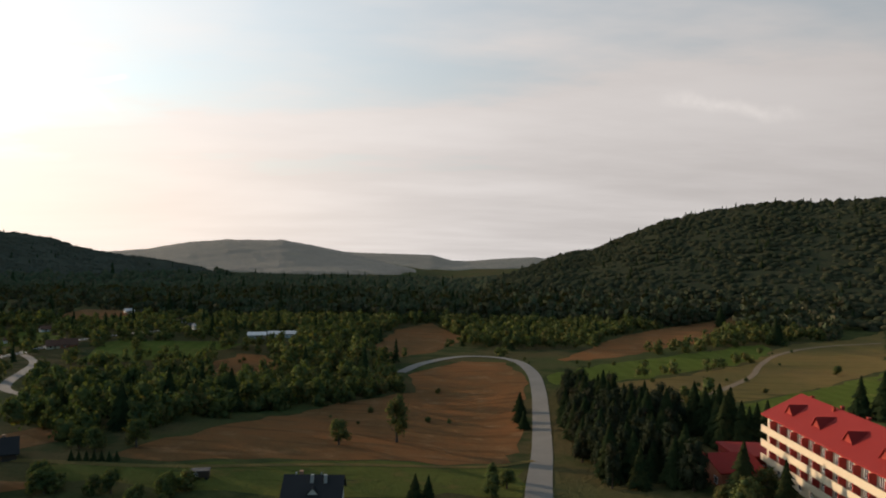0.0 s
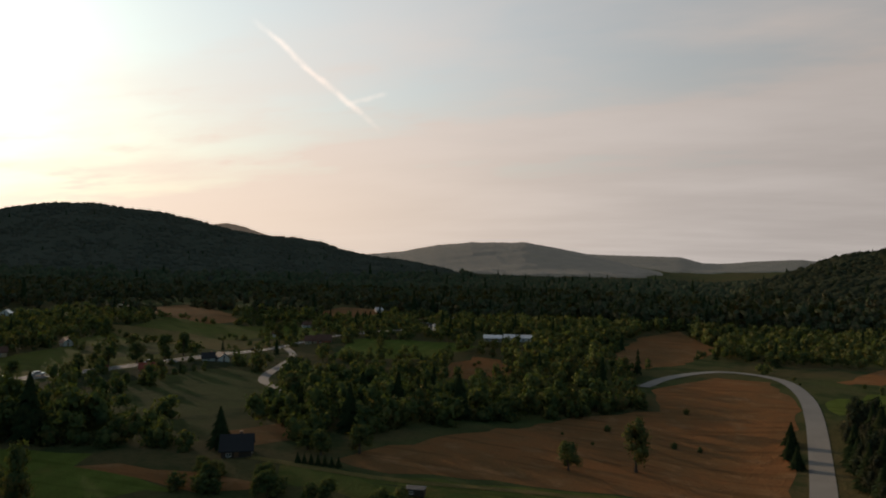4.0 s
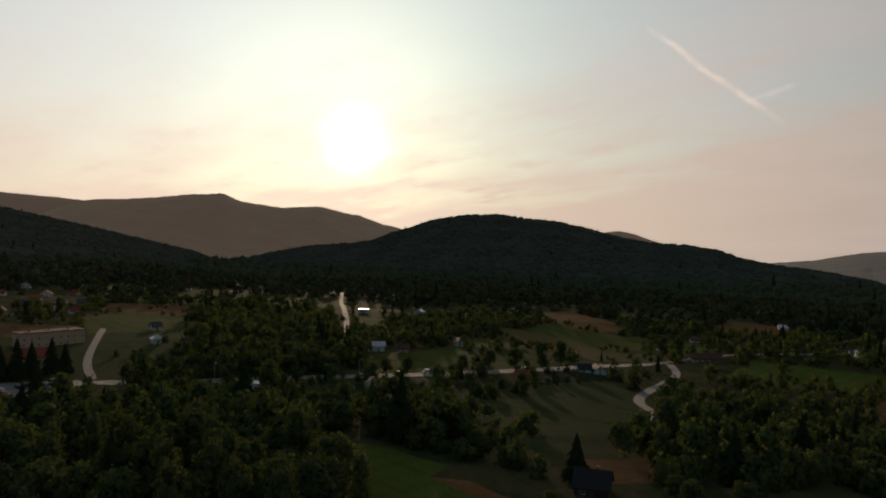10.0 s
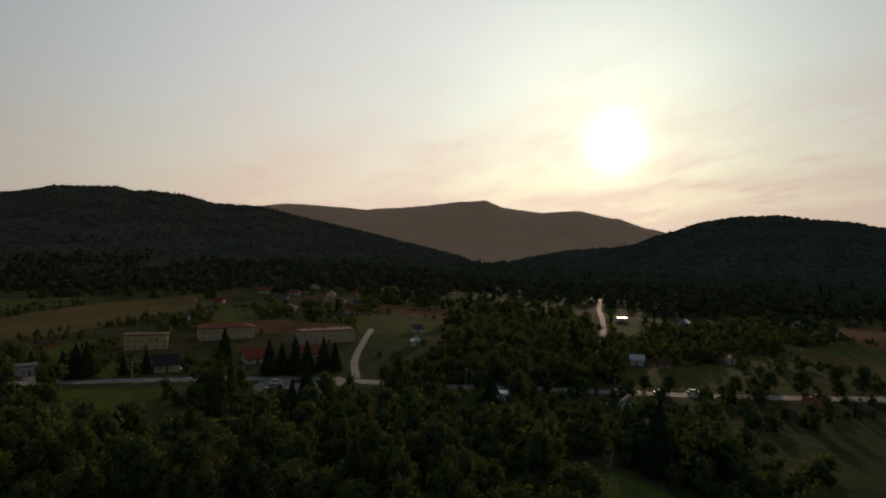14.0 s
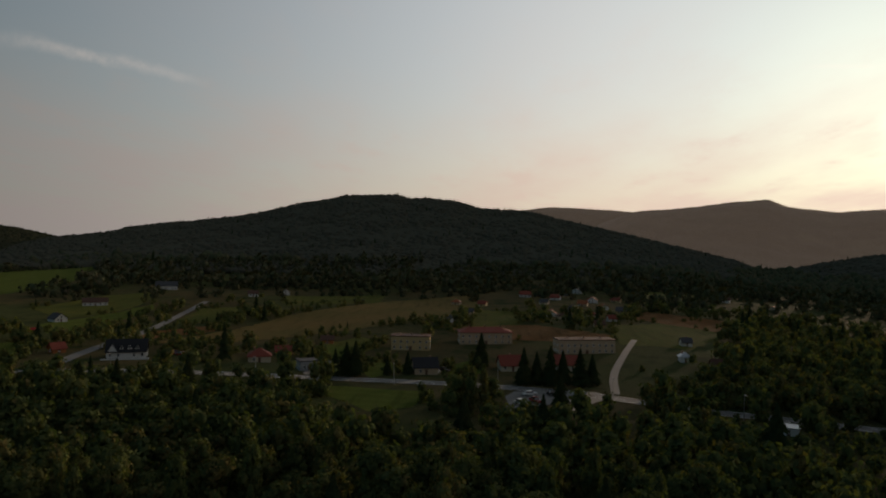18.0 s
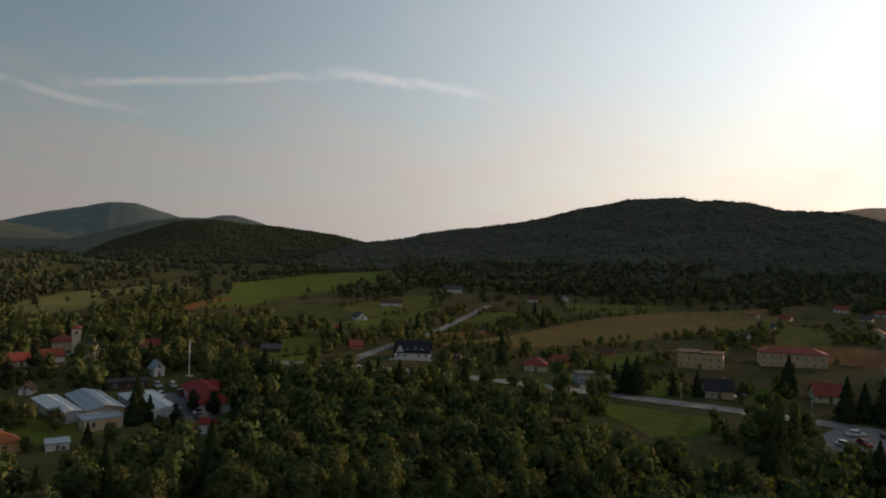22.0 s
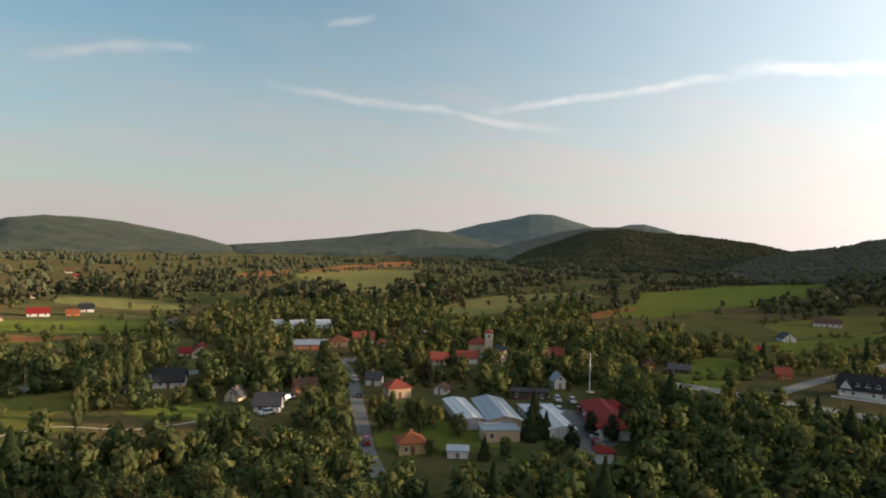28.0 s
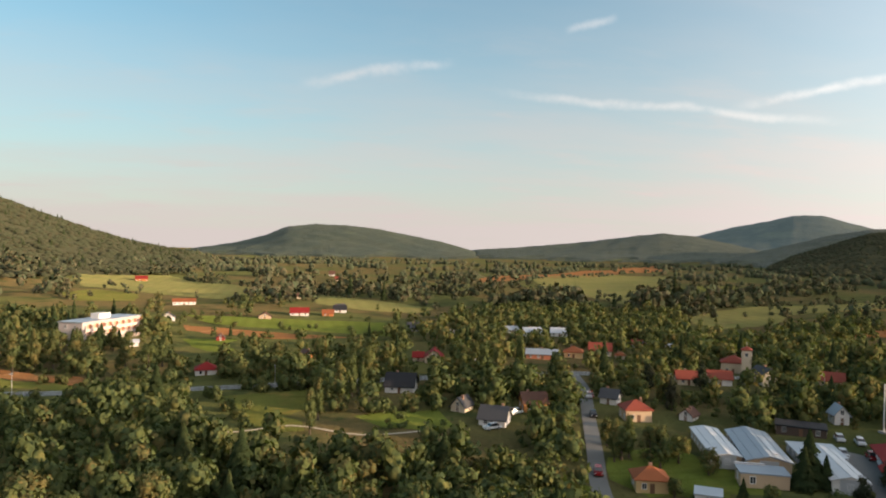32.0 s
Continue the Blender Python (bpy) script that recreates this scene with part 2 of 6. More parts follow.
NEEDLE = foliage("needles", [(0.026, 0.042, 0.018), (0.04, 0.054, 0.022), (0.03, 0.046, 0.02), (0.05, 0.056, 0.022), (0.026, 0.042, 0.018)], 0.05, 1.0, 0.0)
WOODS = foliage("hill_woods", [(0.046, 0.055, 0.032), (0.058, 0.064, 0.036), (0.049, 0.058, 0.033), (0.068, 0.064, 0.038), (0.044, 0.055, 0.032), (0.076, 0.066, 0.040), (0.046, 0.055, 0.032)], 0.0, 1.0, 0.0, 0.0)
# the hill woods lightened and greyed: distance haze put into the leaf colour
HAZED_WOODS = foliage("hazed_hill_woods", [(0.088, 0.094, 0.070), (0.102, 0.104, 0.075), (0.093, 0.097, 0.071), (0.114, 0.104, 0.077), (0.086, 0.094, 0.070), (0.119, 0.106, 0.079), (0.088, 0.094, 0.070)], 0.0, 1.0, 0.0, 0.0)


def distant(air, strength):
    """Woods kilometres away; haze is put in as a faint glow of colour air."""
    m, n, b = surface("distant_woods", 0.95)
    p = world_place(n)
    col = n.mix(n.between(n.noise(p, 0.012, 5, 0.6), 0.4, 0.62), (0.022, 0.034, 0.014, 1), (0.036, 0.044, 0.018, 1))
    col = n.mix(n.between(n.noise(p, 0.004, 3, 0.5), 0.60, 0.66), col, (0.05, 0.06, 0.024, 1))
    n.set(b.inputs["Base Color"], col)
    # painted haze: the woods emit the tint of the air before them
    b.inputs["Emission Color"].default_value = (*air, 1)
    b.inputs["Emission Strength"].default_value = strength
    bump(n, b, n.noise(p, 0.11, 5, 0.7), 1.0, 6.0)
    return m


# haze glow by direction: warm towards the sun, bluer for the deepest ranges
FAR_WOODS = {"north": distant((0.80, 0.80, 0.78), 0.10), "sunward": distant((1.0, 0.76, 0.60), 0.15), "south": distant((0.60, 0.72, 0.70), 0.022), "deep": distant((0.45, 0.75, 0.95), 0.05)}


def plain(name, colour, rough=0.8, metal=0.0, vary=0.25, grain=1.5, deep=0.0):
    """A painted, plastered or metal surface with stains and grain."""
    m, n, b = surface(name, rough, metal)
    p = world_place(n)
    big, fine = n.noise(p, 0.35, 4), n.noise(p, grain * 4, 4, 0.65)
    o = n.add("ShaderNodeObjectInfo").outputs["Random"]
    k = n.math("ADD", n.math("MULTIPLY", n.math("ADD", big, n.math("MULTIPLY", fine, 0.6)), vary), n.math("ADD", 1 - 0.8 * vary, n.math("MULTIPLY", o, vary * 0.3)))
    n.set(b.inputs["Base Color"], n.vec("SCALE", (*colour,), scale=k))
    if rough > 0.7:
        b.inputs["Specular IOR Level"].default_value = 0.15
    if deep:
        bump(n, b, fine, 0.6, deep)
    return m


def asphalt():
    m, n, b = surface("old_asphalt", 0.9)
    b.inputs["Specular IOR Level"].default_value = 0.18
    p = world_place(n)
    big, fine = n.noise(p, 0.12, 5, 0.6), n.noise(p, 5.0, 3, 0.7)
    col = n.mix(big, (0.13, 0.125, 0.115, 1), (0.22, 0.21, 0.19, 1))
    col = n.mix(n.math("MULTIPLY", fine, 0.4), col, (0.07, 0.07, 0.066, 1))
    n.set(b.inputs["Base Color"], col)
    bump(n, b, fine, 0.3, 0.02)
    return m


ASPHALT = asphalt()
PAINT = plain("road_paint", (0.75, 0.75, 0.72), 0.7)
GRAVEL = plain("pale_gravel", (0.34, 0.29, 0.22), 0.95, vary=0.4, deep=0.05)
DIRT = plain("trodden_earth", (0.26, 0.17, 0.10), 0.95, vary=0.5, deep=0.05)
WALLS = {
    "pink": plain("pink_white_plaster", (0.52, 0.43, 0.38), 0.9, vary=0.2, deep=0.01),
    "white": plain("white_plaster", (0.60, 0.58, 0.55), 0.9, vary=0.15, deep=0.01), "cream": plain("cream_plaster", (0.52, 0.43, 0.31), 0.9, vary=0.18, deep=0.01),
    "yellow": plain("yellow_plaster", (0.48, 0.34, 0.17), 0.9, vary=0.18, deep=0.01), "tan": plain("tan_plaster", (0.45, 0.33, 0.22), 0.9, vary=0.2, deep=0.01),
    "orange": plain("orange_plaster", (0.40, 0.15, 0.055), 0.9, vary=0.2, deep=0.01), "grey": plain("grey_plaster", (0.32, 0.32, 0.32), 0.9, vary=0.2, deep=0.01),
    "brick": plain("brick_wall", (0.33, 0.13, 0.08), 0.9, vary=0.35, deep=0.02), "timber": plain("orange_timber", (0.42, 0.17, 0.045), 0.7, vary=0.3, deep=0.02),
    "dark_wood": plain("dark_boards", (0.07, 0.05, 0.04), 0.8, vary=0.4, deep=0.02), "red_wood": plain("red_boards", (0.25, 0.035, 0.025), 0.8, vary=0.3, deep=0.02),
}
ROOFS = {
    "red": plain("bright_red_metal_roof", (0.215, 0.020, 0.017), 0.75, 0.0, 0.2, deep=0.02), "red_tile": plain("red_roof_tiles", (0.21, 0.048, 0.03), 0.75, vary=0.35, deep=0.04),
    "orange_tile": plain("orange_roof_tiles", (0.26, 0.080, 0.032), 0.75, vary=0.35, deep=0.04), "brown": plain("brown_roof", (0.10, 0.05, 0.035), 0.75, vary=0.35, deep=0.03),
    "slate": plain("dark_grey_roof", (0.06, 0.06, 0.062), 0.75, vary=0.3, deep=0.03), "black": plain("black_roof_tiles", (0.026, 0.026, 0.028), 0.75, vary=0.3, deep=0.03),
    "grey_metal": plain("pale_metal_roof", (0.40, 0.42, 0.44), 0.4, 0.3, 0.2), "white_metal": plain("white_metal_roof", (0.50, 0.50, 0.50), 0.5, 0.1, 0.2),
    "blue_metal": plain("blue_grey_metal_roof", (0.26, 0.29, 0.32), 0.45, 0.2, 0.2),
}
FRAME = plain("white_window_frame", (0.7, 0.7, 0.68), 0.6, vary=0.1)
DOOR = plain("brown_door", (0.12, 0.06, 0.03), 0.6)
CHIMNEY = plain("chimney_brick", (0.26, 0.15, 0.10), 0.9, vary=0.4, deep=0.02)
STEEL = plain("galvanised_steel", (0.42, 0.42, 0.42), 0.4, 0.7)
GLASS, _n, _b = surface("window_glass", 0.06)
_b.inputs["Base Color"].default_value, _b.inputs["Specular IOR Level"].default_value = (0.025, 0.03, 0.035, 1), 0.8
BARK = plain("bark", (0.10, 0.075, 0.055), 0.95, vary=0.5, deep=0.05)

# ---------------------------------------------------------------- the lie of the land
CX, CY = -30.0, 25.0          # the middle of the camera's path


def step(v):
    v = np.clip(v, 0.0, 1.0)
    return v * v * (3 - 2 * v)


RANGES = {}


def hills(name, crest, foot, line):
    """A range of hills: distance of its crest and its foot, and the crest's height by bearing (degrees left of north)."""
    RANGES[name] = (crest, foot, [p[0] for p in line], [p[1] for p in line])


hills("ridge_east", 1100, 470, [(-130, 20), (-90, 90), (-60, 125), (-45, 130), (-34.3, 121), (-30.2, 117), (-27.6, 118), (-25.7, 114), (-22.9, 105), (-19.6, 91), (-16.2, 64), (-14.2, 46), (-11.7, 38), (-9.4, 20), (-6.1, -5), (-2, -60)])
hills("ridge_b", 1700, 950, [(13, -80), (18.2, -17), (21.4, 1), (24.6, 13), (27, 26), (28.8, 44), (31.2, 55), (33.1, 56), (35.8, 68), (38.6, 90), (40.9, 105), (43.6, 112), (45.8, 121), (48.7, 118), (51.2, 105), (53.2, 84), (54.7, 70), (56.1, 52), (58, 45), (61.1, 37), (64.5, 18), (68, -10), (71, -50)])
hills("ridge_d", 1700, 620, [(64, -60), (67, -20), (70, 19), (74.7, 51), (79.2, 82), (83.6, 109), (86.1, 127), (89.7, 131), (92.1, 148), (94.3, 154), (95.5, 151), (96.8, 160), (100.8, 156), (102, 146), (104.7, 133), (107, 114), (108.8, 103), (111.5, 91), (114.5, 81), (117.1, 70), (118.7, 57), (122.3, 44), (127, 10), (131, -40)])
hills("saddle", 2100, 1100, [(108, -40), (113, 10), (119.2, 35), (122, 47), (124.8, 69), (129, 87), (131.7, 93), (134, 103), (136.5, 96), (141, 40), (146, -40)])
hills("ridge_g", 1500, 560, [(181, -40), (184.6, 0), (187.1, 23), (189.6, 33), (191.5, 43), (193.4, 57), (195.6, 76), (197.8, 96), (199.8, 116), (206, 140), (222, 120), (232, 20), (240, -40)])
hills("hill_a", 3300, 2100, [(-3, -110), (-0.9, -94), (4.3, -33), (8, 21), (10.5, 47), (12.5, 66), (14, 63), (16.9, 62), (19.8, 45), (22.7, 11), (25.4, -4), (30, -60)])
hills("hill_z", 4550, 3700, [(-14, -90), (-9, -10), (-7.8, -2), (-4.9, -18), (-2.5, -38), (-1.1, -37), (0.5, -2), (3.5, 0), (6.3, 2), (8.1, 7), (14, -40)])
hills("hill_t", 2900, 2300, [(30.5, 0), (32.4, 56), (35, 101), (36.5, 120), (38, 107), (39.8, 68), (42, 0)])
hills("hill_c", 2800, 1900, [(48, -30), (51.1, 60), (53.8, 107), (55.7, 130), (57.5, 159), (59.2, 174), (60.8, 192), (63.6, 183), (65.2, 191), (66.9, 204), (68.3, 231), (70.8, 221), (73.4, 204), (76.3, 193), (78, 184), (80.3, 142), (84, 60), (88, -40)])
hills("hill_y", 4500, 3600, [(66, -40), (71, 120), (74.2, 226), (77.4, 267), (80.5, 285), (83.1, 296), (84.8, 298), (86.9, 275), (88.5, 264), (93, 120), (97, -40)])
hills("hill_e", 4200, 3000, [(129, -60), (131, -10), (134, 102), (136.2, 165), (138.4, 212), (139.8, 245), (141.6, 246), (143.4, 214), (145.7, 183), (148.4, 129), (152, 40), (157, -40)])
hills("hill_f", 2900, 1900, [(162, -30), (165.9, 35), (168.2, 65), (171, 91), (173.3, 112), (176, 125), (178.3, 127), (180.5, 115), (182.2, 79), (184.4, 47), (188, 17), (193, -20)])
hills("hill_w", 3200, 2000, [(139, 0), (141.9, 28), (145.6, 75), (148.3, 108), (150.7, 120), (153, 105), (157.1, 74), (161.5, 50), (165.4, 33), (169, 0)])
hills("hill_x", 4500, 3700, [(123, -60), (126, 0), (128.5, 96), (130, 143), (131, 172), (132.7, 206), (134, 201), (137, 130), (142, -40)])
hills("hill_v", 2500, 1700, [(122, -30), (126, 20), (127.9, 53), (131.2, 98), (132.5, 120), (134.2, 123), (136.9, 120), (139.5, 98), (142.2, 64), (147, 10), (150, -30)])
hills("hill_s", 3000, 1500, [(228, 0), (250, 120), (275, 150), (300, 120), (322, 30)])


def base(x, y):
    """The valley floor, which falls gently to the north."""
    d = -0.030 * np.maximum(0.0, y - 120.0)
    d = -100 * (1 - np.exp(d / 100)) * 1.25
    return d + 1.2 * np.sin(x / 61 + y / 83) + 0.9 * np.sin(x / 37 - y / 49) - 7.0 * np.exp(-(((x + 110) * 0.6 + (y - 262)) / 60) ** 2) * step((60 - x) / 60) * step((x + 330) / 80)


def bearing(x, y):
    a = np.degrees(np.arctan2(-(x - CX), y - CY))
    return np.where(a < -135, a + 360, a)


def height(x, y):
    """The ground's height at x, y (arrays or numbers)."""
    x, y = np.asarray(x, float), np.asarray(y, float)
    b = base(x, y)
    r, az = np.hypot(x - CX, y - CY), bearing(x, y)
    z = b.copy()
    for crest, foot, turn, tops in RANGES.values():
        top = np.interp(az, turn, tops, left=-400, right=-400)
        up = np.where(r < crest, step((r - foot) / (crest - foot)) ** 1.3, 1 - 0.75 * step((r - crest) / (0.45 * crest)))
        top = top - (7.0 if crest < 2300 else 9.0)          # the woods stand on top
        z = np.maximum(z, b + np.maximum(top - b, 0) * up)
    return z


def ground(x, y):
    return float(height(x, y))
# ---------------------------------------------------------------- end of land

# ---------------------------------------------------------------- mesh helpers
def smooth(me):
    me.polygons.foreach_set("use_smooth", [True] * len(me.polygons))
    return me


def mesh_of(name, verts, faces, *mats, normals=None):
    """A mesh from arrays: verts (n, 3), faces (m, 3 or 4)."""
    me = bpy.data.meshes.new(name)
    verts, faces = np.asarray(verts, np.float32), np.asarray(faces, np.int32)
    k = faces.shape[1]
    me.vertices.add(len(verts))
    me.vertices.foreach_set("co", verts.ravel())
    me.loops.add(faces.size)
    me.loops.foreach_set("vertex_index", faces.ravel())
    me.polygons.add(len(faces))
    me.polygons.foreach_set("loop_start", np.arange(0, faces.size, k, dtype=np.int32))
    me.update(calc_edges=True)
    for m in mats:
        me.materials.append(m)
    if normals is not None:
        smooth(me)
        me.normals_split_custom_set_from_vertices(np.asarray(normals, np.float32))
    return me


def bm_mesh(name, bm, *mats, smooth=False):
    me = bpy.data.meshes.new(name)
    bm.to_mesh(me)
    bm.free()
    for m in mats:
        me.materials.append(m)
    if smooth:
        me.polygons.foreach_set("use_smooth", [True] * len(me.polygons))
    return me


def structure(name, me, label, category):
    return tagged(new(name, me), label, category, kind="structure")


# ---------------------------------------------------------------- the ground, one sheet to the horizon
def land():
    turns = 500
    rings = np.concatenate([[0.02], np.arange(3, 60, 4.0), np.arange(60, 400, 4.0), np.arange(400, 800, 8.0), np.arange(800, 2000, 25.0), np.arange(2000, 4961, 60.0)])
    a = np.linspace(0, 2 * np.pi, turns, endpoint=False)
    x = CX + rings[:, None] * np.cos(a)
    y = CY + rings[:, None] * np.sin(a)
    z = height(x, y)
    v = np.stack([x, y, z], -1).reshape(-1, 3)
    i, j = np.meshgrid(np.arange(len(rings) - 1), np.arange(turns), indexing="ij")
    k = (j + 1) % turns
    f = np.stack([i * turns + j, (i + 1) * turns + j, (i + 1) * turns + k, i * turns + k], -1).reshape(-1, 4)
    me = mesh_of("ground", v, f, LAND)
    me.polygons.foreach_set("use_smooth", [True] * len(me.polygons))
    structure("ground", me, "wide valley floor of rough grass rising to wooded hills", "ground")


land()
FIELDS, HOUSES, ROADS = [], [], []
PATCHES = []          # outlines of the open land and the roads, kept clear of trees
LAYER = [0]


def inside(x, y, poly):
    x, y = np.asarray(x, float), np.asarray(y, float)
    hit = np.zeros(x.shape, bool)
    for (ax, ay), (bx, by) in zip(poly, poly[1:] + poly[:1]):
        if ay != by:
            hit ^= ((ay > y) != (by > y)) & (x < (bx - ax) * (y - ay) / (by - ay) + ax)
    return hit


def drape(name, poly, mat, lift, wobble=1.8, cell=0):
    """A flat outline laid over the ground, cut into cells so that it follows the ground."""
    line = []
    for (ax, ay), (bx, by) in zip(poly, poly[1:] + poly[:1]):
        n = max(1, int(math.hypot(bx - ax, by - ay) / 6))
        for i in range(n):
            px, py = ax + (bx - ax) * i / n, ay + (by - ay) * i / n
            s = wobble if i else 0
            line.append((px + s * noise.noise((px * 0.2, py * 0.2, 1.5)) * 2, py + s * noise.noise((px * 0.2, py * 0.2, 7.5)) * 2))
    bm = bmesh.new()
    bm.faces.new([bm.verts.new((*p, 0)) for p in line])
    xs, ys = [p[0] for p in line], [p[1] for p in line]
    size = cell or max(4.0, max(max(xs) - min(xs), max(ys) - min(ys)) / 40)
    for lo, hi, normal in ((min(xs), max(xs), (1, 0, 0)), (min(ys), max(ys), (0, 1, 0))):
        v = lo + size
        while v < hi:
            bmesh.ops.bisect_plane(bm, geom=bm.verts[:] + bm.edges[:] + bm.faces[:], plane_co=tuple(c * v for c in normal), plane_no=normal)
            v += size
    bmesh.ops.triangulate(bm, faces=bm.faces[:])
    co = np.array([v.co[:] for v in bm.verts])
    z = height(co[:, 0], co[:, 1])
    r = np.hypot(co[:, 0] - CX, co[:, 1] - CY)
    for v, h, d in zip(bm.verts, z, r):
        v.co.z = h + lift + d * 0.0001
    bmesh.ops.recalc_face_normals(bm, faces=bm.faces[:])
    me = bm_mesh(name, bm, mat)
    if me.polygons and sum(p.normal.z for p in me.polygons) < 0:
        me.flip_normals()
    return me


WORDS = {"dry": "sun-dried brown meadow grass", "green": "green grass meadow with worn patches", "lush": "lush bright green mown grass", "olive": "olive green and tan rough pasture", "backlit": "scrub grass coloured dark for its backlit look", "yellow": "yellow-green hay field on open land"}


def field(name, kind, poly):
    LAYER[0] += 1
    me = drape(name, poly, GRASS[kind], 0.012 + 0.0007 * LAYER[0])
    structure(name, me, WORDS[kind], name)
    PATCHES.append(poly)
    FIELDS.append(poly)


def along(line, step_m=3.0):
    """A smooth run of points through a line's corners."""
    pts = [Vector((*p, 0)) for p in line]
    pts = [pts[0] * 2 - pts[1], *pts, pts[-1] * 2 - pts[-2]]
    out = []
    for p0, p1, p2, p3 in zip(pts, pts[1:], pts[2:], pts[3:]):
        n = max(2, int((p2 - p1).length / step_m))
        for i in range(n):
            t = i / n
            out.append(0.5 * ((2 * p1) + (p2 - p0) * t + (2 * p0 - 5 * p1 + 4 * p2 - p3) * t * t + (3 * p1 - p0 - 3 * p2 + p3) * t ** 3))
    out.append(pts[-2])
    return out


def ribbon(name, line, width, mat, lift, shift=0.0, dash=0):
    run = along(line)
    v, f = [], []
    for i, p in enumerate(run):
        d = (run[min(i + 1, len(run) - 1)] - run[max(i - 1, 0)]).normalized()
        s = Vector((d.y, -d.x, 0))
        z = None
        for k in range(5):
            q = p + s * (shift + width * (k / 4 - 0.5))
            v.append((q.x, q.y, ground(q.x, q.y) + lift + 0.0001 * math.hypot(q.x - CX, q.y - CY)))
        if i and (not dash or (i // dash) % 2):
            for k in range(4):
                a = (i - 1) * 5 + k
                f.append((a, a + 1, a + 6, a + 5))
    return mesh_of(name, v, f, mat)


def road(name, line, width, label, mat=None, paint=False):
    ob = structure(name, ribbon(name, line, width, mat or ASPHALT, 0.09), label, "road")
    run = along(line, 6)
    for a, b in zip(run, run[1:]):
        d = (b - a).normalized() * 1.0
        s = Vector((d.y, -d.x, 0)) * (width / 2 + 1.2)
        PATCHES.append([tuple((a - d + s)[:2]), tuple((b + d + s)[:2]), tuple((b + d - s)[:2]), tuple((a - d - s)[:2])])
        if width > 3.3 and not mat:
            ROADS.append(PATCHES[-1])
    if paint:
        for sh in (-width / 2 + 0.35, width / 2 - 0.35):
            me = ribbon("edge_line", line, 0.14, PAINT, 0.10, sh)
            p = new("edge_line", me)
            p.parent = ob
        p = new("centre_line", ribbon("centre_line", line, 0.14, PAINT, 0.10, 0, 1))
        p.parent = ob
    return ob


road("road", [(-4, -60), (6, 20), (11, 70), (17, 117), (23, 155), (28, 192), (32, 227), (34, 259), (32, 290), (24, 306), (10, 309), (-6, 286), (-15, 264)], 4.7, "pale grey asphalt country road between meadows")
road("main_road", [(150, -215), (60, -196), (18, -191), (-39, -184), (-89, -184), (-146, -190), (-190, -188), (-209, -174), (-213, -148), (-218, -110), (-227, -60), (-231, -6), (-234, 40), (-229, 75), (-214, 108), (-203, 150), (-193, 180), (-186, 210), (-185, 240), (-195, 300), (-190, 345), (-165, 370), (-120, 420)], 5.8, "grey asphalt main road with white edge lines", None, True)
road("lane", [(-190, 318), (-170, 292), (-157, 263), (-145, 235), (-133, 214), (-117, 200), (-112, 190)], 3.4, "pale winding asphalt lane")
road("street", [(-147, -190), (-141, -167), (-130, -138), (-121, -114), (-114, -96), (-110, -82)], 3.3, "grey asphalt village street with parked cars")
road("dirt_track", [(60, 199), (86, 226), (105, 250), (123, 275), (140, 305), (165, 340), (205, 378), (269, 426)], 2.4, "trodden brown dirt track across the pasture", DIRT)
road("field_path", [(-75, 123), (-47, 122), (-20, 129), (7, 137), (20, 146)], 2.0, "trodden pale path beside the meadow", GRASS["olive"])
road("park_path", [(-20, -150), (-45, -136), (-60, -139), (-75, -130), (-92, -132)], 0.9, "narrow pale gravel path through the park", GRAVEL)
road("side_road", [(-480, -139), (-397, -124), (-321, -105), (-261, -92), (-226, -84)], 4.5, "narrow pale asphalt side road up to the hills")
road("village_street", [(-330, 110), (-264, 90), (-231, 84)], 2.6, "worn asphalt village street")
road("west_road", [(-620, 400), (-498, 327), (-383, 262), (-320, 225), (-292, 209)], 3.4, "wet-looking asphalt road running west")
structure("car_park", drape("car_park", [(-221, 52), (-229, 55), (-233, 79), (-226, 82), (-208, 69), (-216, 67), (-208, 57), (-203, 51)], ASPHALT, 0.075), "irregular grey asphalt car park beside the road", "pavement")
PATCHES.append([(-223, 48), (-232, 55), (-235, 80), (-224, 86), (-203, 70), (-200, 49)])
structure("yard", drape("yard", [(-158, -98), (-171, -104), (-178, -92), (-166, -76), (-152, -66), (-146, -72), (-158, -82)], ASPHALT, 0.075), "grey asphalt yard between the halls", "pavement")
PATCHES.append([(-156, -98), (-171, -106), (-180, -92), (-166, -74), (-150, -64), (-144, -72)])
structure("forecourt", drape("forecourt", [(-232, 3), (-246, -1), (-262, -6), (-259, -13), (-236, -9)], ASPHALT, 0.07), "grey asphalt forecourt off the main road", "pavement")
PATCHES.append([(-230, 4), (-263, -5), (-260, -14), (-234, -10)])

# ---------------------------------------------------------------- meadows, fields and lawns
field("meadow", "dry", [(-60, 128), (-47, 167), (-31, 218), (-8, 232), (-12, 259), (9, 290), (27, 287), (30, 259), (28, 232), (24, 203), (20, 171), (15, 143), (7, 141), (-48, 125)])
field("meadow", "green", [(-67, 121), (-47, 123), (7, 139), (17, 137), (14, 116), (-16, 111), (-48, 112), (-64, 117)])
field("field", "lush", [(38, 249), (66, 290), (176, 381), (168, 352), (140, 315), (64, 248), (39, 233)])
field("field", "dry", [(50, 301), (99, 397), (170, 502), (242, 566), (225, 525), (150, 391), (82, 318), (53, 296)])
field("field", "olive", [(38, 226), (63, 243), (136, 306), (187, 380), (312, 490), (187, 293), (131, 245), (93, 216), (65, 214), (40, 215)])
field("field", "lush", [(92, 212), (129, 242), (182, 285), (139, 218), (110, 193), (78, 173)])
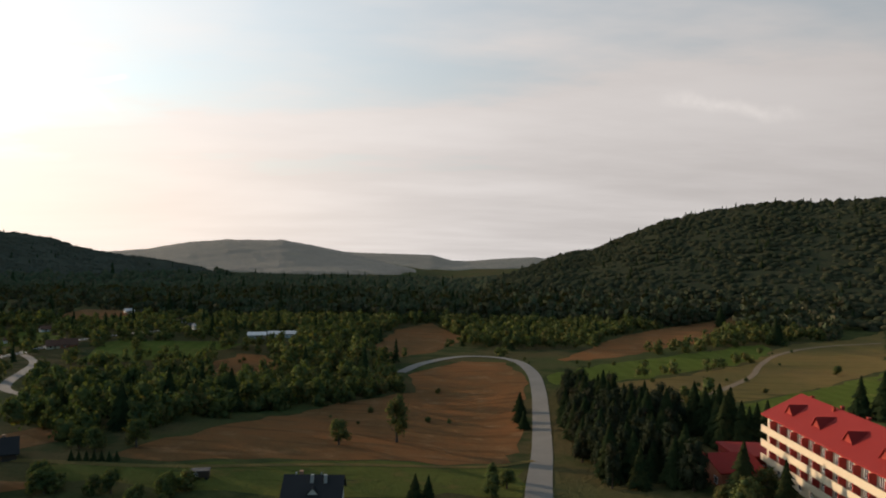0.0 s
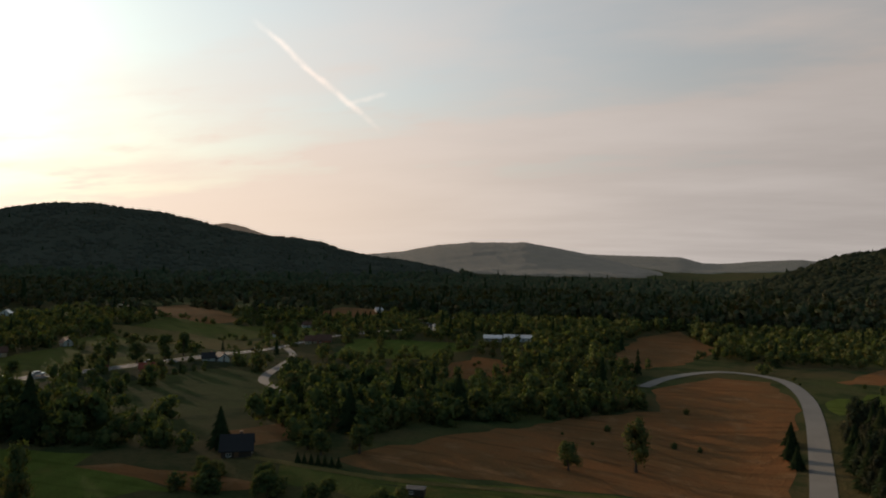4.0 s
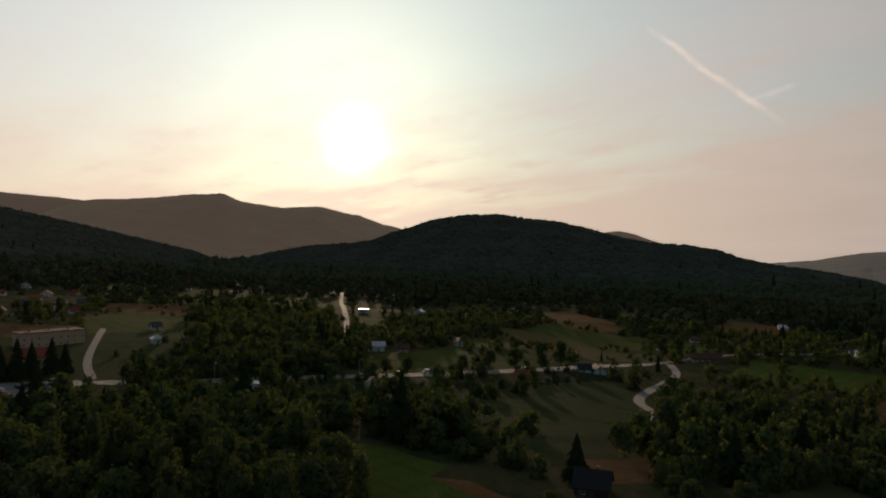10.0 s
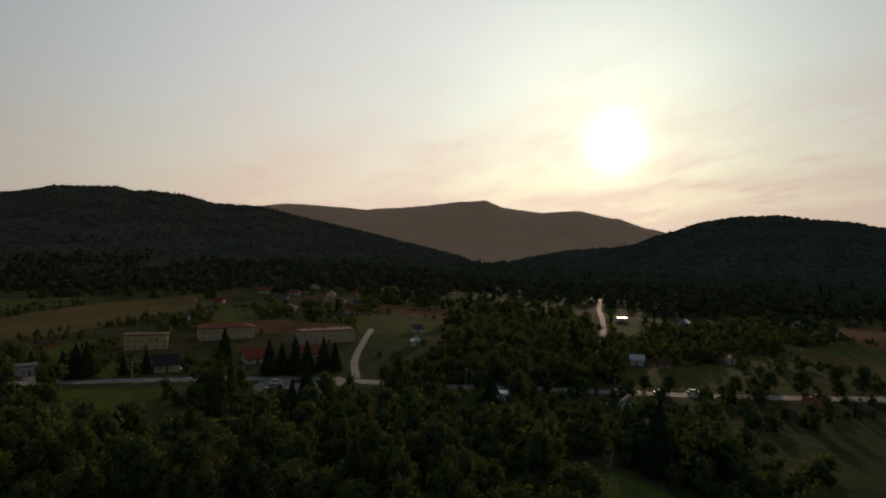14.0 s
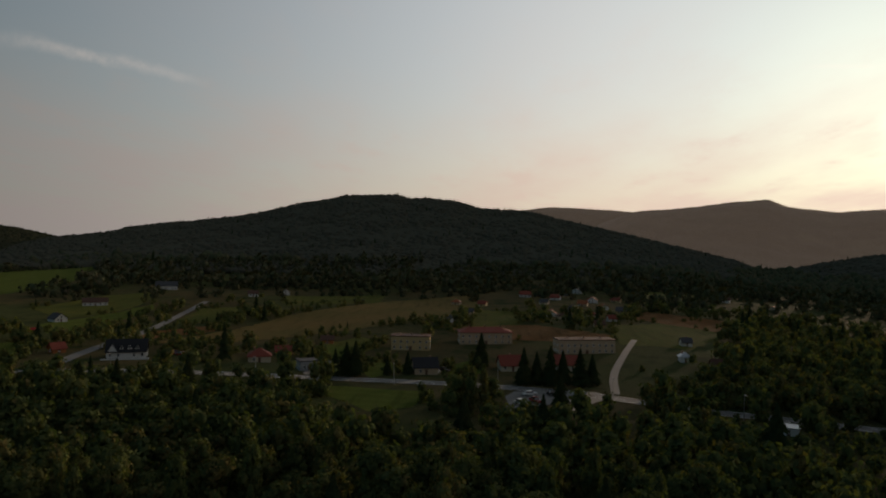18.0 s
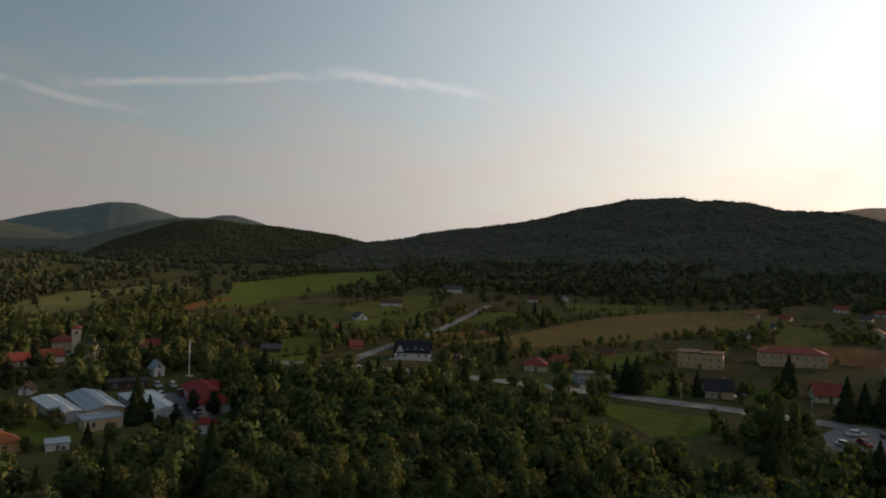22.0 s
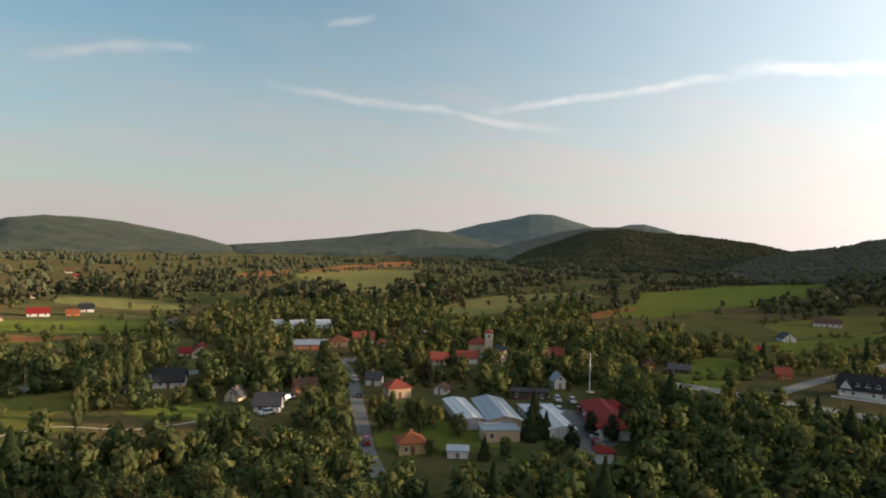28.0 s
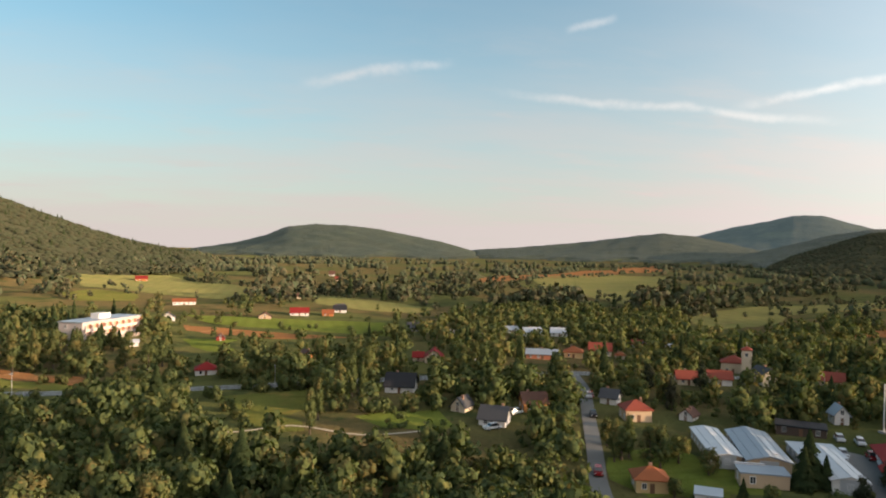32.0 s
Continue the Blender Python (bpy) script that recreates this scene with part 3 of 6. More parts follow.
field("field", "lush", [(-156, 297), (-164, 343), (-113, 342), (-95, 336), (-105, 303), (-132, 297)])
field("field", "dry", [(-97, 277), (-91, 312), (-77, 308), (-63, 283), (-75, 267)])
field("field", "dry", [(-34, 332), (-29, 441), (-8, 496), (7, 437), (16, 407), (-5, 325), (-22, 298)])
field("field", "dry", [(-255, 463), (-276, 540), (-222, 526), (-203, 456), (-222, 422)])
field("field", "lush", [(-224, 354), (-255, 403), (-219, 391), (-193, 362), (-199, 341)])
field("field", "green", [(-385, 265), (-373, 278), (-310, 258), (-304, 243), (-325, 231)])
field("field", "green", [(-207, 159), (-213, 191), (-200, 232), (-202, 262), (-183, 214), (-190, 182), (-197, 156)])
field("field", "lush", [(-165, 342), (-157, 352), (-128, 303), (-138, 295), (-156, 302)])
field("field", "green", [(-266, 249), (-325, 384), (-251, 398), (-229, 359), (-264, 335), (-230, 242)])
field("field", "dry", [(-417, 452), (-410, 509), (-281, 408), (-289, 387), (-325, 384)])
field("meadow", "lush", [(-127, 102), (-126, 111), (-103, 115), (-100, 108), (-85, 107), (-74, 104), (-90, 95), (-108, 91)])
field("field", "dry", [(-100, 108), (-94, 112), (-77, 113), (-61, 112), (-72, 105), (-85, 107)])
field("meadow", "green", [(-67, 121), (-65, 124), (-50, 122), (-46, 122), (-59, 113), (-63, 114)])
field("field", "dry", [(-93, 137), (-86, 150), (-74, 145), (-79, 130), (-85, 128)])
field("field", "green", [(-708, 194), (-747, 222), (-676, 241), (-636, 205), (-654, 184)])
field("field", "green", [(-362, 36), (-492, 40), (-492, 66), (-365, 62)])
field("field", "green", [(-391, 110), (-451, 171), (-402, 178), (-310, 129), (-316, 101)])
field("field", "green", [(-229, 175), (-236, 212), (-216, 225), (-192, 202), (-200, 176), (-209, 165)])
field("field", "green", [(-308, -20), (-328, -7), (-309, 3), (-280, 2), (-278, -11)])
field("field", "green", [(-263, 32), (-272, 45), (-253, 46), (-241, 36)])
field("field", "lush", [(-339, -287), (-431, -328), (-569, -458), (-714, -477), (-879, -446), (-746, -365), (-529, -309), (-372, -257)])
field("field", "olive", [(-285, -364), (-346, -384), (-482, -468), (-580, -494), (-471, -405), (-372, -388), (-305, -350)])
field("field", "dry", [(-334, -286), (-395, -309), (-413, -302), (-348, -272)])
field("field", "green", [(-421, -222), (-503, -221), (-550, -196), (-442, -169), (-383, -175)])
field("field", "green", [(-380, -116), (-447, -128), (-456, -102), (-385, -96)])
field("field", "dry", [(-311, -103), (-338, -108), (-374, -90), (-345, -80), (-310, -91)])
field("field", "green", [(-257, 3), (-275, 10), (-246, 16), (-240, 7)])
field("lawn", "lush", [(-234, -123), (-278, -147), (-282, -130), (-245, -106), (-228, -109)])
field("lawn", "lush", [(-122, -110), (-131, -103), (-139, -94), (-133, -86), (-120, -89), (-117, -98)])
field("field", "yellow", [(168, -754), (86, -823), (-31, -634), (-16, -507), (61, -562), (118, -620)])
field("field", "yellow", [(-68, -586), (-107, -514), (-155, -453), (-135, -420), (-100, -430), (-72, -465)])
field("field", "lush", [(1, -370), (-56, -362), (-112, -352), (-101, -284), (-64, -312), (-20, -335)])
field("field", "dry", [(-7, -330), (-54, -305), (-87, -280), (-54, -284), (-11, -313)])
field("meadow", "lush", [(-13, -289), (-34, -289), (-36, -246), (-20, -268)])
field("field", "dry", [(46, -236), (34, -231), (1, -208), (-1, -198), (27, -215), (38, -219)])
field("meadow", "green", [(38, -218), (27, -214), (-1, -198), (-3, -190), (22, -200), (32, -203)])
field("meadow", "green", [(-38, -172), (-66, -175), (-68, -157), (-58, -147), (-63, -134), (-54, -135), (-48, -149)])
field("lawn", "lush", [(-74, -145), (-95, -149), (-96, -135), (-91, -128), (-80, -135)])
field("lawn", "lush", [(-128, -113), (-139, -115), (-141, -98), (-148, -93), (-142, -85), (-126, -88), (-121, -98)])
field("field", "yellow", [(-358, -860), (-544, -1061), (-641, -988), (-286, -438), (-305, -622)])
field("field", "dry", [(-288, -884), (-501, -1105), (-923, -1587), (-815, -1328), (-416, -885), (-271, -788)])
field("field", "green", [(-476, -690), (-579, -724), (-506, -646), (-426, -610)])
field("field", "yellow", [(-292, -374), (-406, -457), (-558, -497), (-497, -433), (-368, -377), (-329, -336), (-281, -325)])
field("field", "green", [(110, -526), (102, -579), (56, -537), (48, -484), (86, -481)])
field("field", "olive", [(8, -241), (-8, -248), (-25, -223), (-27, -208), (-4, -215)])
field("field", "dry", [(-756, -1444), (-982, -1673), (-808, -1345), (-608, -1137)])
field("field", "green", [(-541, -107), (-584, -34), (-523, -32), (-468, -82)])
field("field", "olive", [(-292, -84), (-341, -78), (-427, -63), (-531, -30), (-593, 32), (-496, 45), (-430, 26), (-374, -2), (-329, -36), (-301, -60)])
field("lawn", "lush", [(-301, -22), (-298, 0), (-269, -2), (-266, -11)])
field("lawn", "lush", [(-219, -2), (-221, 14), (-222, 30), (-201, 28), (-194, 18), (-212, 3)])
field("field", "lush", [(-355, -170), (-459, -166), (-439, -154), (-367, -143), (-309, -136)])
field("lawn", "lush", [(-233, -120), (-244, -118), (-234, -99), (-218, -95), (-218, -106)])
field("lawn", "lush", [(-254, 7), (-268, 13), (-251, 21), (-236, 12)])
field("lawn", "lush", [(-264, 34), (-281, 45), (-252, 45), (-245, 36)])
field("field", "backlit", [(-202, 129), (-183, 176), (-178, 248), (-163, 242), (-164, 164), (-188, 121)])
field("field", "olive", [(-319, 332), (-278, 352), (-199, 342), (-206, 283), (-280, 298)])
field("field", "dry", [(-394, 165), (-439, 134), (-496, 150), (-441, 196)])
field("field", "yellow", [(-689, 186), (-748, 256), (-645, 234), (-606, 175)])
field("field", "dry", [(-360, 28), (-380, 72), (-340, 104), (-313, 95), (-328, 36)])
field("field", "green", [(-231, 180), (-244, 240), (-206, 212), (-208, 171)])

# ---------------------------------------------------------------- buildings
def part(name, bm, material, parent, label="", m=None):
    """A mesh of its own under a thing or a part."""
    ob = new(name, bm if isinstance(bm, bpy.types.Mesh) else bm_mesh(name, bm, *(material if isinstance(material, tuple) else (material,))))
    ob.parent = parent
    if m is not None:
        ob.matrix_basis = m
    if label:
        ob["label"] = label
    return ob


def box(x0, x1, y0, y1, z0, z1, bm=None, bevel=0.0):
    bm = bm or bmesh.new()
    m = Matrix.Translation(((x0 + x1) / 2, (y0 + y1) / 2, (z0 + z1) / 2)) @ Matrix.Diagonal((x1 - x0, y1 - y0, z1 - z0, 1))
    made = bmesh.ops.create_cube(bm, size=1, matrix=m)
    if bevel:
        edges = list({e for v in made["verts"] for e in v.link_edges})
        bmesh.ops.bevel(bm, geom=edges, offset=bevel, segments=1, affect="EDGES")
    return bm


def prism(points, faces):
    bm = bmesh.new()
    v = [bm.verts.new(p) for p in points]
    for f in faces:
        bm.faces.new([v[i] for i in f])
    bmesh.ops.recalc_face_normals(bm, faces=bm.faces[:])
    return bm


def gable_wall(w, d, h, rise, along_x):
    a, b = w / 2, d / 2
    if along_x:
        top = [(-a, 0, h + rise), (a, 0, h + rise)]
        f = [(0, 1, 5, 4), (1, 2, 6, 9, 5), (2, 3, 7, 6), (3, 0, 4, 8, 7), (4, 5, 9, 8), (6, 7, 8, 9), (3, 2, 1, 0)]
    else:
        top = [(0, -b, h + rise), (0, b, h + rise)]
        f = [(0, 1, 5, 8, 4), (1, 2, 6, 5), (2, 3, 7, 9, 6), (3, 0, 4, 7), (5, 6, 9, 8), (7, 4, 8, 9), (3, 2, 1, 0)]
    return prism([(-a, -b, -1.5), (a, -b, -1.5), (a, b, -1.5), (-a, b, -1.5), (-a, -b, h), (a, -b, h), (a, b, h), (-a, b, h), *top], f)


def thick(bm, t):
    """Give a sheet of roof faces a thickness downwards."""
    made = bmesh.ops.extrude_face_region(bm, geom=bm.faces[:])
    for v in made["geom"]:
        if isinstance(v, bmesh.types.BMVert):
            v.co.z += t
    bmesh.ops.recalc_face_normals(bm, faces=bm.faces[:])
    return bm


def gable_roof(w, d, h, rise, along_x, eave=0.5):
    a, b = w / 2 + eave, d / 2 + eave
    if along_x:
        s = rise / (d / 2)
        low, top = h - eave * s, h + rise
        bm = prism([(-a, -b, low), (a, -b, low), (a, 0, top), (-a, 0, top), (a, b, low), (-a, b, low)], [(0, 1, 2, 3), (3, 2, 4, 5)])
    else:
        s = rise / (w / 2)
        low, top = h - eave * s, h + rise
        bm = prism([(-a, -b, low), (-a, b, low), (0, b, top), (0, -b, top), (a, b, low), (a, -b, low)], [(0, 1, 2, 3), (3, 2, 4, 5)])
    return thick(bm, 0.22)


def hip_roof(w, d, h, rise, eave=0.5):
    a, b = w / 2 + eave, d / 2 + eave
    r = max(0.3, a - b) if a > b else 0.3
    q = 0.0 if a > b else b - a
    bm = prism([(-a, -b, h), (a, -b, h), (a, b, h), (-a, b, h), (-r, -q, h + rise), (r, q, h + rise)] if a > b else [(-a, -b, h), (a, -b, h), (a, b, h), (-a, b, h), (0, -q - 0.3, h + rise), (0, q + 0.3, h + rise)],
               [(0, 1, 5, 4), (1, 2, 5), (2, 3, 4, 5), (3, 0, 4)] if a > b else [(0, 1, 4), (1, 2, 5, 4), (2, 3, 5), (3, 0, 4, 5)])
    return thick(bm, 0.22)


def window_meshes():
    xs, zs = (-0.5, -0.42, -0.03, 0.03, 0.42, 0.5), (-0.65, -0.57, 0.57, 0.65)
    bm = bmesh.new()
    v = [[bm.verts.new((x, -0.06, z)) for x in xs] for z in zs]
    for r in range(3):
        for c in range(5):
            if not (r == 1 and c in (1, 3)):
                bm.faces.new((v[r][c], v[r][c + 1], v[r + 1][c + 1], v[r + 1][c]))
    made = bmesh.ops.extrude_face_region(bm, geom=bm.faces[:])
    for q in made["geom"]:
        if isinstance(q, bmesh.types.BMVert):
            q.co.y += 0.1
    bmesh.ops.recalc_face_normals(bm, faces=bm.faces[:])
    frame_mesh = bm_mesh("window", bm, FRAME)
    pane = bm_mesh("pane", box(-0.44, 0.44, -0.02, 0.02, -0.59, 0.59), GLASS)
    return frame_mesh, pane


WINDOW, PANE = window_meshes()


def window(parent, x, y, z, turn, sx=1.0, sz=1.0):
    """A window on a wall at x, y, z of its house, turned to face outwards."""
    w = new("window", WINDOW)
    w.parent = parent
    w.matrix_basis = pose(x, y, z, 0, 0, turn) @ Matrix.Diagonal((sx, 1, sz, 1))
    p = new("pane", PANE)
    p.parent = w
    return w


def windows(thing, w, d, h, front=True, storey=2.8):
    """Rows of windows on the four walls."""
    for lv in range(max(1, int(h / storey + 0.15))):
        z = 1.45 + lv * storey
        if z + 0.75 > h:
            z = h - 0.8
        for length, turn in ((w, 0), (w, 180), (d, 90), (d, 270)):
            n = max(1, int(length / 3.0))
            off = (d if turn in (0, 180) else w) / 2 + 0.03
            for i in range(n):
                u = -length / 2 + length * (i + 0.5) / n
                if lv == 0 and turn == 0 and i == n // 2 and n > 1:
                    continue
                q = pose(0, 0, 0, 0, 0, turn) @ Vector((u, -off, z))
                window(thing, q.x, q.y, q.z, turn)


def stack(rings, x=0.0, y=0.0):
    """A square shaft through rings of (half width, height)."""
    bm = bmesh.new()
    v = [[bm.verts.new((x + sx * r, y + sy * r, z)) for sx, sy in ((-1, -1), (1, -1), (1, 1), (-1, 1))] for r, z in rings]
    for a, b in zip(v, v[1:]):
        for i in range(4):
            bm.faces.new((a[i], a[(i + 1) % 4], b[(i + 1) % 4], b[i]))
    bm.faces.new(v[0][::-1])
    bm.faces.new(v[-1])
    return bm


def chimney(parent, x, y, z0, z1, s=0.3):
    part("chimney", stack([(s, z0), (s, z1 - 0.15), (s + 0.06, z1 - 0.13), (s + 0.06, z1)], x, y), CHIMNEY, parent)


COUNT = [0]


def keep_clear(x, y, turn, w, d, room=2.0):
    m = pose(x, y, 0, 0, 0, turn)
    PATCHES.append([tuple((m @ Vector((sx * (w / 2 + room), sy * (d / 2 + room), 0)))[:2]) for sx, sy in ((-1, -1), (1, -1), (1, 1), (-1, 1))])
    HOUSES.append(PATCHES[-1])


def footing(x, y, w, d):
    return min(ground(x + sx * w / 3, y + sy * d / 3) for sx in (-1, 1) for sy in (-1, 1))


def house(label, x, y, turn, w, d, h, rise, wall, roof, kind="gable", name="house"):
    """A house of w by d metres, its front (-y) turned by turn degrees."""
    COUNT[0] += 1
    rnd = random.Random(COUNT[0])
    home = new(name)
    home.matrix_world = pose(x, y, footing(x, y, w, d), 0, 0, turn)
    home.scale = (0.88, 0.88, 0.85)
    tagged(home, label, "house" if name == "house" else name.replace("_", " "), "village houses" if name == "house" else "")
    keep_clear(x, y, turn, w, d)
    if kind == "flat":
        body = part("wall", box(-w / 2, w / 2, -d / 2, d / 2, -1.5, h), WALLS[wall], home)
        part("roof", box(-w / 2 - 0.25, w / 2 + 0.25, -d / 2 - 0.25, d / 2 + 0.25, h, h + max(0.3, rise * 0.5)), ROOFS[roof], home)
    elif kind == "hip":
        part("wall", box(-w / 2, w / 2, -d / 2, d / 2, -1.5, h), WALLS[wall], home)
        part("roof", hip_roof(w, d, h, rise), ROOFS[roof], home)
    else:
        ax = kind == "gable"
        part("wall", gable_wall(w, d, h, rise, ax), WALLS[wall], home)
        part("roof", gable_roof(w, d, h, rise, ax), ROOFS[roof], home)
        if not ax:
            window(home, 0, -d / 2 - 0.03, h + rise * 0.3, 0)
        elif w > 7:
            for sx in (-1, 1):
                window(home, sx * (w / 2 + 0.03), 0, h + rise * 0.3, 90 * sx)
    windows(home, w, d, h)
    bm = box(-0.45, 0.45, -d / 2 - 0.08, -d / 2 + 0.05, -0.1, min(2.0, h - 0.2))
    part("door", bm, DOOR, home)
    if kind != "flat":
        cx, cy = (rnd.uniform(-0.3, 0.3) * w, 0.12 * d) if kind != "front" else (0.12 * w, rnd.uniform(-0.3, 0.3) * d)
        chimney(home, cx, cy, h + rise * 0.4, h + rise + 0.6)
    return home


house("orange timber chalet with a brown gable roof", -119, -147, 175, 6.8, 6.4, 2.8, 2.4, "timber", "brown", "gable")
house("white house with a dark grey gable roof", -106, -136, 151, 7.0, 6.6, 2.0, 2.8, "white", "slate", "gable")
house("small white gabled cottage with a grey roof", -101, -148, 140, 4.2, 5.5, 1.7, 2.3, "cream", "slate", "front")
house("long white house with a black roof and dormers", -89, -170, 162, 8.8, 8.0, 2.2, 3.5, "white", "black", "gable")
house("small white outbuilding with a brown hipped roof", -79, -166, 173, 4.1, 4.0, 1.7, 1.4, "white", "brown", "hip")
house("house with bright red roofs and a white gable", -106, -212, 168, 6.9, 8.6, 2.2, 2.8, "cream", "red", "front")
house("low red-roofed wing of a village house", -101, -214, 169, 3.9, 3.9, 1.9, 1.6, "cream", "red", "gable")
house("small bright orange timber shed", -64, -232, 198, 4.3, 5.5, 1.6, 1.4, "orange", "brown", "front")
house("white house with a dark steep roof", -115, -309, 170, 7.5, 7.0, 2.0, 2.6, "white", "slate", "gable")
house("yellow house with an orange hipped roof", -122, -93, 163, 6.2, 5.9, 2.6, 1.9, "yellow", "orange_tile", "hip")
house("low white flat-roofed outbuilding", -129, -86, 147, 4.7, 4.6, 1.6, 0.4, "white", "grey_metal", "flat")
house("long low hall with a pale blue metal roof", -147, -219, 160, 12.8, 9.0, 2.3, 1.5, "brick", "blue_metal", "gable")
house("orange house with a tiled hipped roof", -160, -222, 157, 7.4, 6.9, 2.5, 2.2, "yellow", "orange_tile", "hip")
house("small cream cottage with an orange roof", -178, -221, 154, 3.9, 4.0, 1.6, 1.3, "cream", "orange_tile", "hip")
house("white house with a grey metal roof", -159, -297, 182, 6.3, 5.9, 1.9, 1.6, "white", "grey_metal", "gable")
house("white farm building with a pale metal roof", -165, -285, 181, 9.0, 8.3, 2.2, 2.2, "white", "grey_metal", "gable")
house("long white barn with a pale roof", -179, -286, 159, 9.0, 8.2, 2.2, 2.2, "white", "white_metal", "gable")
house("white house with a red roof", -193, -305, 158, 5.6, 5.4, 2.1, 1.9, "white", "red_tile", "gable")
house("white two-storey villa with flat terraces", -211, -242, 150, 6.4, 6.0, 3.4, 0.8, "white", "white_metal", "flat")
house("two-storey tan house with a red tiled roof", -141, -136, 171, 7.0, 6.6, 3.2, 2.2, "tan", "red_tile", "hip")
house("grey-roofed white house among trees", -142, -152, 139, 4.9, 4.7, 2.2, 2.1, "white", "slate", "gable")
house("white house with a blue roof", -187, -124, 159, 3.6, 4.7, 2.9, 2.2, "white", "blue_metal", "front")
house("white gabled house with a dark roof", -369, -171, 148, 7.0, 8.7, 2.2, 2.8, "white", "slate", "front")
house("white farmhouse with a tan roof", -450, -198, 120, 16.2, 9.0, 2.7, 2.8, "white", "brown", "gable")
house("small house with a bright red roof", -306, -143, 145, 4.6, 4.5, 1.9, 1.9, "cream", "red", "gable")
house("red house with a red gable roof", -257, -100, 143, 4.9, 4.8, 2.0, 2.1, "orange", "red_tile", "gable")
house("small orange cabin with a brown roof", -236, -135, 132, 4.2, 5.4, 1.7, 1.6, "orange", "brown", "front")
house("dark wooden shed with a grey roof", -237, -123, 130, 7.4, 6.9, 1.7, 1.5, "dark_wood", "slate", "gable")
house("red-roofed farmhouse across the meadow", -61, -383, 179, 11.5, 8.0, 2.3, 2.8, "white", "red", "gable")
house("small orange-walled village house", -77, -386, 177, 7.1, 6.7, 2.0, 2.1, "orange", "orange_tile", "gable")
house("white village house with a dark roof", -85, -410, 176, 8.9, 8.0, 2.3, 2.8, "white", "black", "gable")
house("white house among far fields", -47, -617, 181, 12.0, 9.0, 2.7, 2.8, "white", "brown", "gable")
house("white house on the far slope", -100, -892, 177, 7.2, 6.7, 2.5, 2.9, "white", "brown", "gable")
house("cream house on the far open slope", -102, -759, 177, 8.6, 7.9, 2.8, 3.4, "cream", "red_tile", "gable")
house("tall cream gabled manor with a grey roof", -202, -172, 179, 5.8, 7.2, 4.1, 2.3, "cream", "slate", "front")
house("manor wing with a long red tiled roof", -178, -175, 157, 7.7, 7.1, 2.3, 2.3, "cream", "red_tile", "gable")
house("white-fronted manor wing with a red tiled roof", -188, -174, 155, 7.6, 7.1, 2.5, 2.3, "white", "red_tile", "gable")
house("red-roofed building behind the manor", -207, -195, 146, 8.5, 7.8, 4.2, 2.5, "cream", "red_tile", "hip")
house("low dark flat-roofed store behind the halls", -172, -118, 142, 11.4, 7.0, 2.2, 0.8, "dark_wood", "black", "flat")
house("low white cabin at the wood's edge", -154, -134, 129, 3.6, 4.7, 1.6, 1.6, "white", "brown", "front")
house("white house with a red gable roof at a farm", -202, -255, 153, 5.0, 4.9, 1.9, 1.7, "white", "red_tile", "gable")
house("cottage with a bright red hipped roof and white walls", -33, -209, 187, 7.2, 6.7, 1.9, 2.3, "white", "red", "hip")
house("white house with a dark steep gable", 3, -347, 190, 7.5, 8.0, 2.2, 2.5, "white", "slate", "front")
house("small white outbuilding with a pale roof", 3, -273, 193, 5.1, 5.0, 1.9, 1.0, "white", "white_metal", "gable")
house("small red hut of wooden boards", -29, -285, 186, 3.8, 5.0, 1.5, 1.6, "red_wood", "brown", "front")
house("dark wooden barn with a slate roof", -86, -427, 177, 6.9, 6.5, 1.9, 2.4, "dark_wood", "slate", "gable")
house("tan cottage with a brown roof", -43, -362, 183, 7.1, 7.0, 1.7, 2.1, "tan", "brown", "front")
house("long white farm building", 11, -447, 189, 15.3, 9.0, 2.7, 1.9, "white", "orange_tile", "gable")
house("yellow house on the slope", -62, -525, 180, 7.6, 7.0, 2.5, 2.3, "cream", "brown", "gable")
house("red-roofed house far up the meadow", 99, -743, 192, 13.2, 10.0, 3.1, 3.2, "orange", "red", "gable")
house("white villa in distant fields", -103, -956, 178, 9.1, 8.3, 3.7, 3.6, "white", "brown", "gable")
house("house with a red roof beneath tall trees", -174, -230, 156, 9.3, 8.0, 2.6, 2.8, "cream", "red_tile", "gable")
house("dark red cottage with a black gable", -200, -245, 153, 5.1, 6.5, 1.9, 2.3, "red_wood", "black", "front")
house("dark-roofed cottage at the wood's edge", -223, -169, 139, 8.5, 7.8, 2.1, 2.5, "tan", "red_tile", "gable")
house("house with red tiled hipped roofs", -256, -29, 108, 8.1, 7.5, 2.3, 2.8, "cream", "red_tile", "hip")
house("house with a red roof and orange walls", -274, -26, 106, 6.4, 6.1, 1.9, 1.7, "orange", "red_tile", "gable")
house("dark flat-roofed two-storey building", -245, -10, 119, 6.6, 6.2, 3.4, 0.7, "grey", "slate", "flat")
house("village house with a brown roof", -308, -18, 103, 5.6, 5.3, 2.0, 1.7, "orange", "brown", "gable")
house("small white house beneath the forest", -523, -122, 109, 7.9, 7.3, 2.6, 2.4, "white", "brown", "gable")
house("white house beneath the forest", -554, -107, 106, 6.6, 8.2, 2.5, 2.6, "white", "slate", "front")
house("long house with several gables beneath the hill", -569, -208, 115, 18.0, 12.0, 3.9, 3.8, "white", "slate", "gable")
house("dark two-storey house with a steep roof", -250, 27, 105, 8.6, 7.9, 2.8, 3.0, "tan", "black", "gable")
house("house with a broad red tiled roof", -262, 55, 100, 9.1, 8.3, 2.4, 3.3, "cream", "red_tile", "gable")
